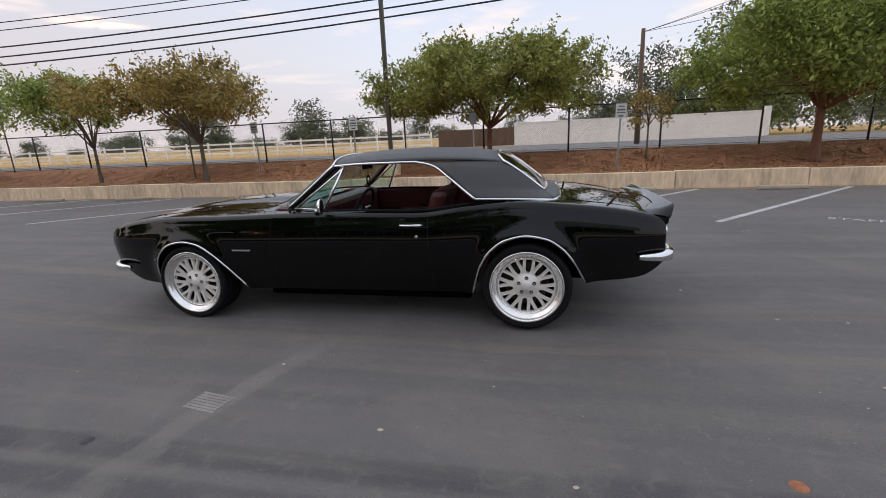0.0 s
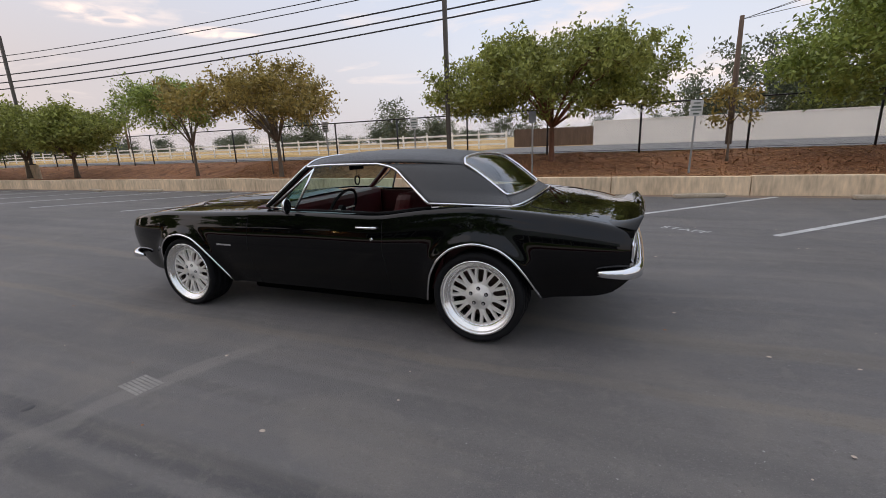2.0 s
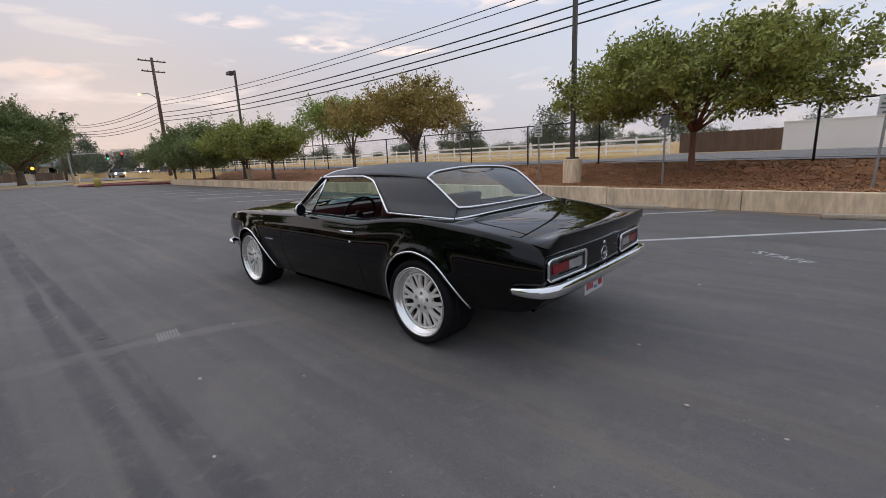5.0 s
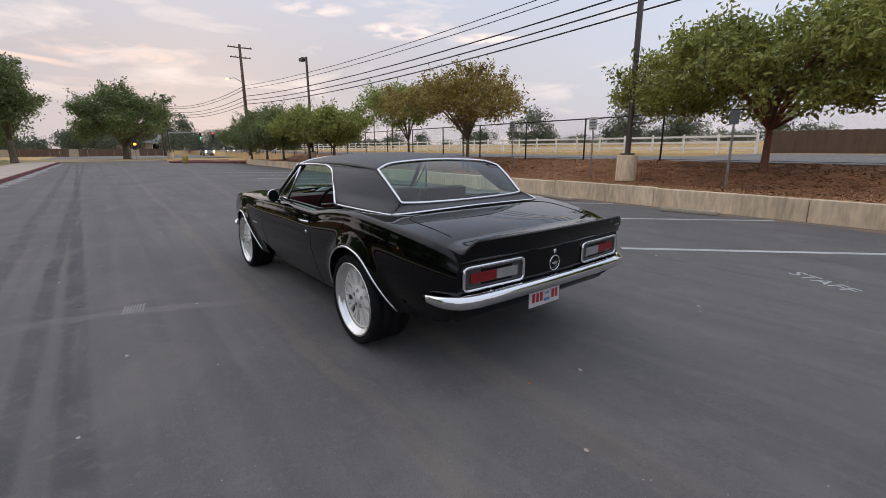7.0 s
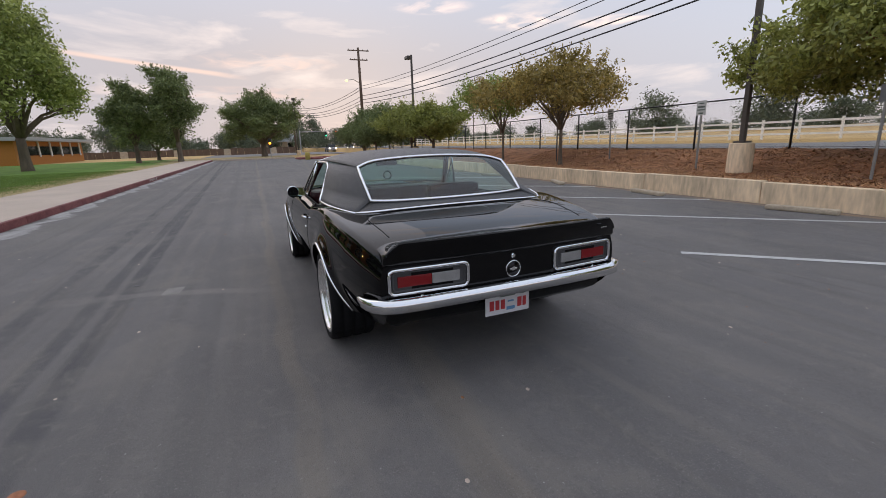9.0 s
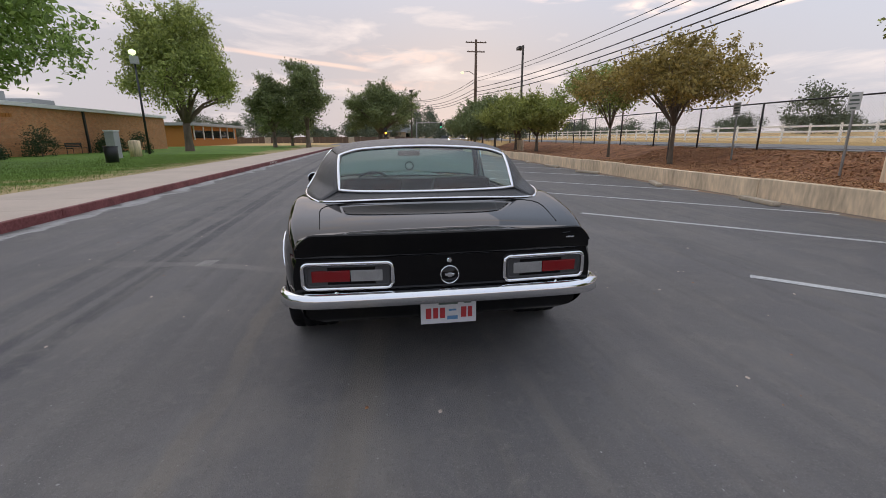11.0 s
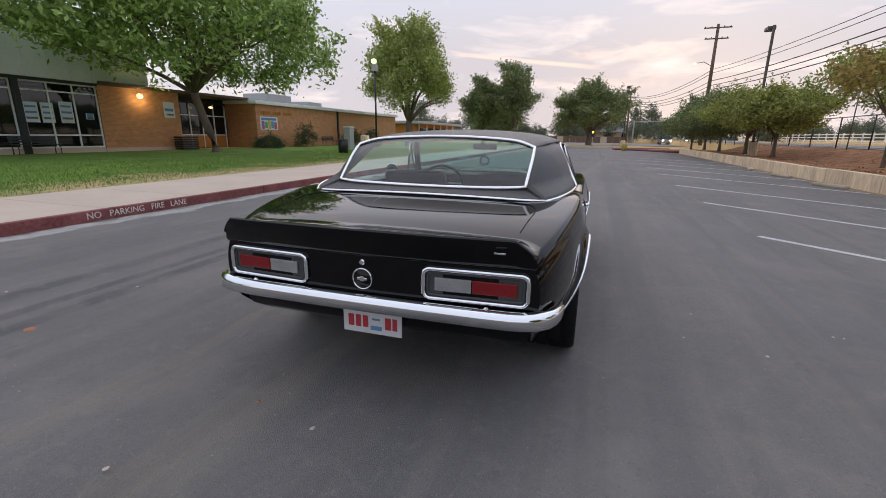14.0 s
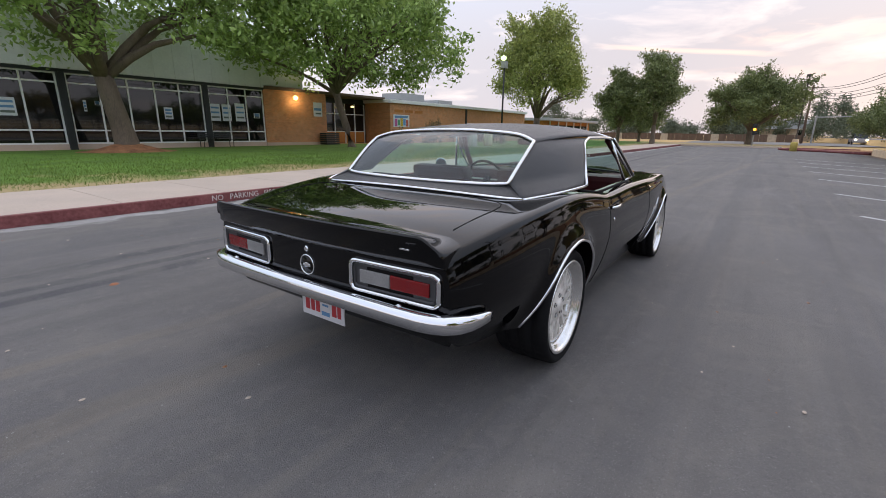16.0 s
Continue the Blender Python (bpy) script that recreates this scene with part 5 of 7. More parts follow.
bench(-9.9, -19.4, 0)
bench(-33.0, -18.4, 0)
crate = thing("planter_box", "dark green slatted planter box by the entrance", "planter", (-18.3, -19.6, 0.1))
for q in range(6):
    part("slat", boxed(-0.6, 0.6, -0.35, 0.35, 0.02 + q * 0.14, 0.13 + q * 0.14, 0.01), M_DARKPOST, crate)
mound = sheet("root_mound", [-8.2 + 0.2 * q for q in range(33)], [-19.4 + 0.2 * q for q in range(27)], lambda p, q: 0.09 + 0.42 * math.exp(-(((p + 4.6) / 1.1) ** 2 + ((q + 17.0) / 0.9) ** 2)), M_MULCH, "bare earth mound round the tree roots")
tagged(mound, category="mound", kind="structure")

# traffic signals and far cars
def signal(x, y, z, glowm, label, post=0.0):
    root = thing("traffic_signal", label, "traffic signal", (x, y, z))
    part("housing", boxed(-0.12, 0.12, -0.2, 0.2, -0.55, 0.55, 0.03), M_BLACK, root)
    if post:
        part("post", tubed([(0, 0, -post), (0, 0, -0.5)], 0.05, 8), M_GALV, root)
    for q, mt in enumerate((M_REDGLOW, M_AMBERGLOW, M_GRNGLOW)):
        on = mt is glowm
        ob = part("lens", lathed([(0.0, 0.05), (0.12, 0.03), (0.14, -0.02)], 12, "y"), mt if on else M_BLACK, root)
        ob.matrix_basis = pose(0.13, 0, 0.34 - 0.34 * q, 0, 0, -90)
    return root


mast = thing("signal_mast", "grey steel mast arm over the crossing", "signal mast", (-92, 12.2, 0.1))
part("pole", tubed([(0, 0, -0.2), (0, 0, 4.3)], 0.12, 8), M_GALV, mast)
part("arm", tubed([(0, 0, 4.0), (0, 4, 4.1), (0, 8.5, 4.3)], [0.09, 0.07, 0.05], 8), M_GALV, mast)
signal(-91.8, 17.4, 3.6, M_GRNGLOW, "traffic signal showing green")
signal(-91.8, 19.5, 3.7, M_REDGLOW, "traffic signal showing red")
signal(-52.6, 5.05, 1.75, M_AMBERGLOW, "pedestrian signal showing amber", 1.7)
signal(-38.5, 17.0, 2.0, M_REDGLOW, "red signal on a post beyond the trees", 2.0)


def far_car(x, y, rz, color, lit):
    root = thing("far_car", "distant car on the cross street with headlamps on" if lit else "distant parked car on the cross street", "car", (x, y, 0.05), rz)
    m = mat("far_car_paint", color, 0.3, coat=0.5)
    bm = bmesh.new()
    box(bm, -2.2, 2.2, -0.9, 0.9, 0.3, 0.85, 0.12)
    part("body", bm, m, root)
    bm = bmesh.new()
    vs = box(bm, -1.3, 1.0, -0.8, 0.8, 0.85, 1.42, 0.0)
    for v_ in vs:
        if v_.co.z > 1.3:
            v_.co.x *= 0.72
            v_.co.y *= 0.85
    part("cabin", bm, M_WGLASS, root)
    for wx in (-1.35, 1.35):
        for wy in (-0.86, 0.86):
            part("wheel", lathed([(0.0, -0.1), (0.32, -0.1), (0.32, 0.1), (0.0, 0.1)], 14, "y"), M_BLACK, root).location = (wx, wy, 0.32)
    if lit:
        for wy in (-0.6, 0.6):
            part("headlamp", lathed([(0.0, -0.05), (0.12, -0.04), (0.12, 0.04), (0.0, 0.05)], 10, "y"), M_HEADGLOW, root).matrix_basis = pose(2.22, wy, 0.68, 0, 0, 90)
    return root


far_car(-84, 17.0, 0, (0.25, 0.25, 0.27), True)
far_car(-78, 25.5, 10, (0.5, 0.5, 0.5), False)
far_car(-70, 20.5, 170, (0.08, 0.08, 0.1), False)
far_car(-92, 22.0, 0, (0.45, 0.45, 0.46), True)
bol = thing("bollard", "short yellow concrete bollard on the island", "bollard", (-41.0, 8.0, 0.0))
part("shaft", lathed([(0.0, 0), (0.24, 0.0), (0.24, 0.62), (0.19, 0.7), (0.0, 0.72)], 16, "z"), mat("yellow_paint", (0.5, 0.38, 0.1), 0.7, vary=0.2), bol, "", True)
isl = thing("island_kerb", "red painted kerb at the end of the planted island", "kerb", kind="structure")
pts = [(-37, 11.9, 0.07), (-39.5, 10.6, 0.07), (-41.4, 9.4, 0.07), (-42.4, 8.2, 0.07), (-42.9, 7.4, 0.07), (-44.5, 7.2, 0.07), (-45.5, 8.2, 0.07), (-45.8, 12.5, 0.07)]
part("kerb_curve", tubed(pts, 0.11, 8), M_RED, isl, "", True)
bm = bmesh.new()
ring = [bm.verts.new((px, py, 0.10)) for px, py, _ in pts] + [bm.verts.new((-45.8, 17.6, 0.12)), bm.verts.new((-37, 17.6, 0.12))]
bm.faces.new(ring)
tagged(part("island_soil", bm, M_MULCH, None), "bare brown soil of the planted island", "soil", kind="structure")

# ---- the car ----
M_PAINT = mat("black_gloss_paint", (0.0012, 0.0012, 0.0016), 0.3, coat=1.0, spec=0.0)
M_PAINT.node_tree.nodes["Principled BSDF"].inputs["Coat IOR"].default_value = 1.40
M_VINYL = mat("black_vinyl", (0.022, 0.022, 0.024), 0.42, spec=0.65, vary=0.12, scale=40, fine=420, bump=0.25)
M_CHROME = mat("chrome", (0.82, 0.83, 0.85), 0.06, metal=1.0)
M_BRUSHED = mat("brushed_alloy", (0.86, 0.82, 0.77), 0.40, metal=0.2, vary=0.08, scale=12, fine=200)
M_LIP = mat("polished_lip", (0.86, 0.85, 0.83), 0.2, metal=0.9)
M_RUBBER = mat("tyre_rubber", (0.008, 0.008, 0.009), 0.75, spec=0.18, vary=0.2, scale=8, fine=120, bump=0.15)
M_UNDER = mat("underbody_black", (0.004, 0.004, 0.004), 0.9, spec=0.0)
M_RED_VINYL = mat("oxblood_vinyl", (0.062, 0.006, 0.008), 0.42, vary=0.15, scale=10, fine=150, bump=0.1)
M_CARPET = mat("dark_red_carpet", (0.03, 0.006, 0.006), 0.95, vary=0.2, scale=20, fine=200)
M_REDLENS = mat("red_lens", (0.19, 0.003, 0.005), 0.2, coat=0.3, spec=0.3, vary=0.1, scale=30, fine=160, bump=0.4)
M_CLEARLENS = mat("clear_lens", (0.24, 0.235, 0.23), 0.15, coat=0.8, vary=0.2, scale=20, fine=160, bump=0.4)
M_LAMPBACK = mat("lamp_housing_grey", (0.045, 0.045, 0.048), 0.45)
M_PLATE = mat("plate_white", (0.62, 0.61, 0.62), 0.45, vary=0.05)
M_PLATERED = mat("plate_red", (0.45, 0.03, 0.035), 0.5)
M_SEAM = mat("seam_shadow", (0.001, 0.001, 0.001), 0.9)
M_DISC = mat("brake_disc", (0.06, 0.035, 0.028), 0.5, metal=0.3, vary=0.2)
M_CARGLASS = glass("car_glass", (0.66, 0.91, 0.86), 0.92, gloss=0.08)

car = thing("car", "glossy black classic coupe with vinyl roof and mesh alloy wheels", "car", (0, 4.486, 0), 0.86)


def curve(table, soft=0.0):
    xs = np.array([p[0] for p in table], float)
    zs = np.array([p[1] for p in table], float)
    # smooth slopes at the knots
    m = np.gradient(zs, xs)
    d = np.diff(zs) / np.diff(xs)
    for q in range(1, len(xs) - 1):
        if d[q - 1] * d[q] <= 0:
            m[q] = 0
        else:
            m[q] = 2 * d[q - 1] * d[q] / (d[q - 1] + d[q])

    def f(x):
        if soft:
            return float(sum(wt_ * raw_f(x + d_ * min(1.0, (x - xs[0]) / (2 * soft), (xs[-1] - x) / (2 * soft))) for d_, wt_ in kern))
        return raw_f(x)

    kern = [(soft * k_ / 2, math.exp(-k_ * k_ / 8)) for k_ in range(-4, 5)]
    tot = sum(w_ for _, w_ in kern)
    kern = [(d_, w_ / tot) for d_, w_ in kern]

    def raw_f(x):
        x = min(max(x, xs[0]), xs[-1])
        q = min(int(np.searchsorted(xs, x, "right")) - 1, len(xs) - 2)
        h = xs[q + 1] - xs[q]
        t = (x - xs[q]) / h
        return ((2 * t ** 3 - 3 * t * t + 1) * zs[q] + (t ** 3 - 2 * t * t + t) * h * m[q]
                + (-2 * t ** 3 + 3 * t * t) * zs[q + 1] + (t ** 3 - t * t) * h * m[q + 1])
    return f


half_w = curve([(-2.30, 0.66), (-2.26, 0.74), (-2.18, 0.80), (-2.05, 0.85), (-1.8, 0.895), (-1.37, 0.935), (-0.8, 0.955), (0, 0.945), (0.7, 0.943), (1.1, 0.938), (1.4, 0.938), (1.75, 0.910), (2.1, 0.857), (2.30, 0.80), (2.335, 0.780)], 0.06)
belt_z = curve([(-2.30, 0.60), (-2.25, 0.655), (-2.15, 0.70), (-1.95, 0.745), (-1.5, 0.79), (-1.0, 0.80), (-0.45, 0.815), (0, 0.82), (0.62, 0.812), (0.82, 0.838), (1.05, 0.865), (1.34, 0.88), (1.66, 0.855), (1.95, 0.82), (2.2, 0.775), (2.30, 0.745), (2.335, 0.72)], 0.07)
top_z = curve([(-2.30, 0.62), (-2.25, 0.675), (-2.1, 0.735), (-1.85, 0.79), (-1.4, 0.825), (-0.8, 0.855), (-0.45, 0.865), (0.5, 0.865), (1.3, 0.886), (1.6, 0.874), (1.9, 0.851), (2.2, 0.812), (2.30, 0.773), (2.335, 0.735)], 0.09)
ARCH_F = [(-1.705, 0.20), (-1.69, 0.30), (-1.65, 0.42), (-1.57, 0.52), (-1.47, 0.578), (-1.34, 0.60), (-1.21, 0.58), (-1.09, 0.51), (-0.98, 0.40), (-0.90, 0.29), (-0.85, 0.20)]
ARCH_R = [(0.985, 0.205), (1.01, 0.30), (1.05, 0.43), (1.12, 0.54), (1.23, 0.62), (1.37, 0.65), (1.50, 0.628), (1.61, 0.56), (1.69, 0.46), (1.745, 0.36), (1.78, 0.285)]
arch_f, arch_r = curve(ARCH_F), curve(ARCH_R)
sill_z = curve([(-2.30, 0.45), (-2.2, 0.37), (-1.95, 0.215), (-1.75, 0.20), (-0.8, 0.20), (1.0, 0.205), (1.8, 0.285), (2.1, 0.305), (2.2, 0.325), (2.28, 0.375), (2.335, 0.43)])


def low_z(x):
    if ARCH_F[0][0] <= x <= ARCH_F[-1][0]:
        return arch_f(x)
    if ARCH_R[0][0] <= x <= ARCH_R[-1][0]:
        return arch_r(x)
    return sill_z(x)


arch_pts = np.array([(x, arch_f(x)) for x in np.linspace(-1.705, -0.85, 90)] + [(x, arch_r(x)) for x in np.linspace(0.985, 1.78, 90)])


def side_y(x, z):
    """Half width of the body's side at a height."""
    w, zb = half_w(x), belt_z(x)
    if z > 0.56:
        k = min(1.15, (z - 0.56) / max(0.05, zb - 0.56))
        y = w - 0.052 * k ** 2.7
    else:
        y = w - (0.10 + 0.08 * min(1.0, max(0.0, (x - 1.45) / 0.4))) * ((0.56 - z) / 0.36) ** 1.7
    d = math.sqrt(((arch_pts - (x, z)) ** 2).sum(axis=1).min())
    return y + 0.028 * math.exp(-(d / 0.06) ** 2)


def hood_bulge(x, y):
    if not -2.05 < x < -0.5:
        return 0.0
    a = min(1.0, max(0.0, (x + 2.05) / 0.7))
    a = a * a * (3 - 2 * a)
    b = min(1.0, max(0.0, (0.40 - abs(y)) / 0.16))
    b = b * b * (3 - 2 * b)
    return 0.022 * a * b


def bow(x, y):
    """How far the tail sweeps forward towards its sides."""
    k_ = min(1.0, max(0.0, (x - 1.9) / 0.42))
    return -0.06 * k_ * y * y


stations = sorted(set(np.round(np.concatenate([
    np.linspace(-2.30, -2.0, 13), np.linspace(-2.0, 2.335, 130), np.linspace(2.2, 2.335, 8),
    np.linspace(-1.705, -1.63, 8), np.linspace(0.975, 1.06, 9), np.linspace(1.70, 1.79, 9), [-0.55, 0.68, -0.70, 1.56, -0.85001, -0.8499]]), 4)))
NS, NR, NT = 20, 5, 22


def section(x):
    """Points from the sill up the side, over the shoulder and across to the middle."""
    zb, zl, zt = belt_z(x), low_z(x), top_z(x)
    rad = 0.045
    pts = []
    for q in range(NS + 1):
        z = zl + (zb - rad - zl) * q / NS
        pts.append((side_y(x, z), z))
    y0, z0 = pts[-1]
    yb = y0 - rad * 0.95
    for q in range(1, NR + 1):
        a = math.pi / 2 * q / NR
        pts.append((yb + (y0 - yb) * math.cos(a), z0 + rad * math.sin(a)))
    for q in range(1, NT + 1):
        v = q / NT
        y = yb * (1 - v)
        z = zb + (zt - zb) * (1 - (1 - v) ** 2.0) + hood_bulge(x, y)
        pts.append((y, z))
    return pts


grid = [section(x) for x in stations]
NP = len(grid[0])


def panel_of(x, j, y):
    """Which panel a patch of the skin belongs to."""
    side = j < NS + 2
    if -0.46 < x < 1.44 and y < 0.80 and not side:
        return None
    if side and -0.55 < x < 0.68:
        return "door"
    if not side and x < -0.70 and y < 0.66 and x > -2.2:
        return "hood"
    if not side and 1.56 < x < 2.3 and y < 0.66:
        return "trunk_lid"
    return "body_shell"


skins = {}
for s in (-1, 1):
    for q in range(len(stations) - 1):
        xm = (stations[q] + stations[q + 1]) / 2
        for j in range(NP - 1):
            ym = (grid[q][j][0] + grid[q][j + 1][0]) / 2
            p = panel_of(xm, j, ym)
            if p is None:
                continue
            key = p + ("_l" if s < 0 else "_r") if p == "door" else p
            d = skins.setdefault(key, ({}, [], []))
            idx, vs, fs = d
            face = []
            for (a, b) in ((q, j), (q + 1, j), (q + 1, j + 1), (q, j + 1)):
                y, z = grid[a][b]
                k = (a, b, s if y > 1e-6 else 0)
                if k not in idx:
                    idx[k] = len(vs)
                    vs.append((stations[a] + bow(stations[a], y), s * y, z))
                face.append(idx[k])
            if len(set(face)) < 3:
                continue
            fs.append(face if s > 0 else face[::-1])
labels = {"hood": "raised black bonnet", "trunk_lid": "black boot lid", "door_l": "black door with lowered window", "door_r": "black door with lowered window", "body_shell": "glossy black body"}
door_obs = {}
for key, (idx, vs, fs) in skins.items():
    ob = raw(key[:4] if key.startswith("door") else key, vs, fs, M_PAINT, car, labels[key], True)
    if key.startswith("door"):
        door_obs[key[-1]] = ob

# nose and tail ends
prof = grid[0]
bm = bmesh.new()
bm.faces.new([bm.verts.new((stations[0], y, z)) for y, z in prof] + [bm.verts.new((stations[0], -y, z)) for y, z in prof[::-1]])
bmesh.ops.inset_region(bm, faces=bm.faces[:], thickness=0.02, depth=0.008)
part("nose_panel", bm, M_PAINT, car)
prof = grid[-1]
pz, py = [z for y, z in prof], [y for y, z in prof]
bm = bmesh.new()
rows_ = []
for z in np.linspace(pz[0], pz[-1] - 0.001, 18):
    hw = float(np.interp(z, pz, py))
    rows_.append([bm.verts.new((stations[-1] + bow(stations[-1], hw * k / 12), hw * k / 12, z)) for k in range(-12, 13)])
for r0, r1 in zip(rows_, rows_[1:]):
    for k in range(24):
        bm.faces.new((r0[k], r0[k + 1], r1[k + 1], r1[k]))
part("tail_panel", bm, M_PAINT, car, "flat black tail panel", True)

# panel gaps
def seam(pts, nm="seam"):
    part(nm, tubed(pts, 0.0028, 5), M_SEAM, car)


for s in (-1, 1):
    seam([(-0.55 - 0.02 * math.sin(math.pi * t), s * (side_y(-0.55, z) - 0.0005), z) for t, z in [(k / 14, 0.205 + (belt_z(-0.55) - 0.05 - 0.205) * k / 14) for k in range(15)]])
    seam([(0.68 + (0.012 if z < 0.5 else 0), s * (side_y(0.68, z) - 0.0005), z) for z in np.linspace(0.21, belt_z(0.68) - 0.045, 15)])


def top_at(x, y):
    p = section(x)[NS + NR:]
    ys = [q[0] for q in p][::-1]
    zs = [q[1] for q in p][::-1]
    return float(np.interp(abs(y), ys, zs))


def deck_line(pts):
    seam([(x + bow(x, y), y, top_at(x, y) + 0.0006) for x, y in pts])


cut = [(2.12, 0.66), (1.95, 0.675), (1.82, 0.688), (1.75, 0.685), (1.70, 0.665), (1.665, 0.62), (1.650, 0.52), (1.645, 0.3), (1.645, 0.0)]
deck_line([(x, -y) for x, y in cut] + [(x, y) for x, y in cut[::-1]][1:])
for s in (-1, 1):
    deck_line([(x, s * 0.655) for x in np.linspace(-2.15, -0.72, 30)])
deck_line([(-0.71, y) for y in np.linspace(-0.655, 0.655, 25)])

# wheel-arch trims
for s in (-1, 1):
    for f, a, b in ((arch_f, -1.705, -0.86), (arch_r, 0.985, 1.78)):
        xs = np.concatenate([np.linspace(a, a + 0.08, 10), np.linspace(a + 0.1, b - 0.05, 40), np.linspace(b - 0.04, b, 4)])
        pts = [(x, s * (side_y(x, f(x)) + 0.001), f(x) + 0.004) for x in xs]
        part("arch_trim", tubed(pts, 0.0085, 8), M_CHROME, car, "slim chrome wheel-arch trim", True)
    # arch liners
    for cx, f, a, b in ((-1.34, arch_f, -1.705, -0.85), (1.38, arch_r, 0.985, 1.78)):
        bm = bmesh.new()
        xs = np.linspace(a, b, 30)
        r0 = [bm.verts.new((x, s * (side_y(x, f(x)) - 0.004), f(x) + 0.002)) for x in xs]
        r1 = [bm.verts.new((x, s * 0.50, f(x) + 0.002)) for x in xs]
        for q in range(29):
            bm.faces.new((r0[q], r0[q + 1], r1[q + 1], r1[q]))
        part("arch_liner", bm, M_UNDER, car)
part("underbody", boxed(-1.95, 1.95, -0.48, 0.48, 0.20, 0.42, 0.05), M_UNDER, car)
# floor pan hung below the sills in dead black, as the shade under the car
part("floor_pan_shade", boxed(-0.74, 0.96, -0.76, 0.76, 0.115, 0.26, 0.03), M_UNDER, car)
bm = bmesh.new()
lev = [[bm.verts.new((vx + 0.006 * math.cos(math.pi * vy), vy * vh, vz)) for vy in np.linspace(-1, 1, 13)] for vx, vh, vz in ((2.300, 0.78, 0.50), (2.252, 0.775, 0.44), (2.240, 0.755, 0.39), (2.222, 0.725, 0.335), (2.17, 0.66, 0.295), (1.8, 0.56, 0.28))]
for r0, r1 in zip(lev, lev[1:]):
    for j in range(12):
        bm.faces.new((r0[j], r0[j + 1], r1[j + 1], r1[j]))
part("rear_valance", bm, M_PAINT, car, "black rear valance", True)
# tank box and axle added in black to deepen the shade below the bumper
part("fuel_tank_shade", boxed(1.72, 2.05, -0.46, 0.46, 0.23, 0.38, 0.04), M_UNDER, car, "black fuel tank box added as shade under the bumper")
part("rear_axle", tubed([(1.41, -0.62, 0.27), (1.41, 0.62, 0.27)], 0.05, 10), M_UNDER, car)
part("engine_bay_floor", boxed(-2.15, -1.75, -0.72, 0.72, 0.24, 0.6, 0.05), M_UNDER, car)


def sweep(path, prof, nm, material, parent, label=""):
    """Sweeps an outline (out, up) along a level path of (x, y, z)."""
    bm = bmesh.new()
    rings = []
    k = len(path)
    for q, p in enumerate(path):
        p = Vector(p)
        d = Vector(path[min(q + 1, k - 1)]) - Vector(path[max(q - 1, 0)])
        d.z = 0
        d.normalize()
        o = Vector((d.y, -d.x, 0))
        sc = min(1.0, 0.45 + 0.13 * min(q, k - 1 - q))
        rings.append([bm.verts.new(p + o * a * sc + Vector((0, 0, b * sc))) for a, b in prof])
    n = len(prof)
    for r0, r1 in zip(rings, rings[1:]):
        for j in range(n):
            bm.faces.new((r0[j], r0[(j + 1) % n], r1[(j + 1) % n], r1[j]))
    bm.faces.new(rings[0])
    bm.faces.new(rings[-1][::-1])
    return part(nm, bm, material, parent, label, True)


blade = [(-0.03, 0.031), (0.0, 0.038), (0.016, 0.034), (0.024, 0.024), (0.030, 0.010), (0.033, -0.007), (0.028, -0.022), (0.016, -0.033), (0.0, -0.037), (-0.03, -0.031)]
half = [(2.12, 0.855), (2.15, 0.857), (2.20, 0.848), (2.25, 0.832), (2.29, 0.806), (2.322, 0.770), (2.342, 0.72), (2.352, 0.67), (2.359, 0.55), (2.363, 0.38), (2.366, 0.2), (2.367, 0.0)]
path = [(x, -y, 0.485) for x, y in half] + [(x, y, 0.485) for x, y in half[::-1][1:]]
bumper = sweep(path[::-1], blade, "rear_bumper", M_CHROME, car, "bright chrome blade bumper")
for y in (-0.57, 0.57):
    part("bolt", lathed([(0.0, 0.006), (0.009, 0.004), (0.012, 0.0)], 12, "y"), M_CHROME, bumper).matrix_basis = pose(2.352, y, 0.519, 0, 0, -60)
halff = [(-2.02, 0.885), (-2.06, 0.885), (-2.12, 0.872), (-2.18, 0.845), (-2.23, 0.79), (-2.27, 0.70), (-2.30, 0.55), (-2.32, 0.3), (-2.325, 0.0)]
pathf = [(x + 0.04, -y + 0.01, 0.362) for x, y in halff] + [(x + 0.04, y - 0.01, 0.362) for x, y in halff[::-1][1:]]
sweep(pathf, blade, "front_bumper", M_CHROME, car, "bright chrome blade bumper")

# tail lamps
def rounded(cy, cz, hw, hh, r, x, n=6):
    pts = []
    for (sy, sz, a0) in ((1, 1, 0), (-1, 1, 90), (-1, -1, 180), (1, -1, 270)):
        for q in range(n + 1):
            a = radians(a0 + 90 * q / n)
            pts.append((x, cy + sy * (hw - r) + r * math.cos(a), cz + sz * (hh - r) + r * math.sin(a)))
    return pts


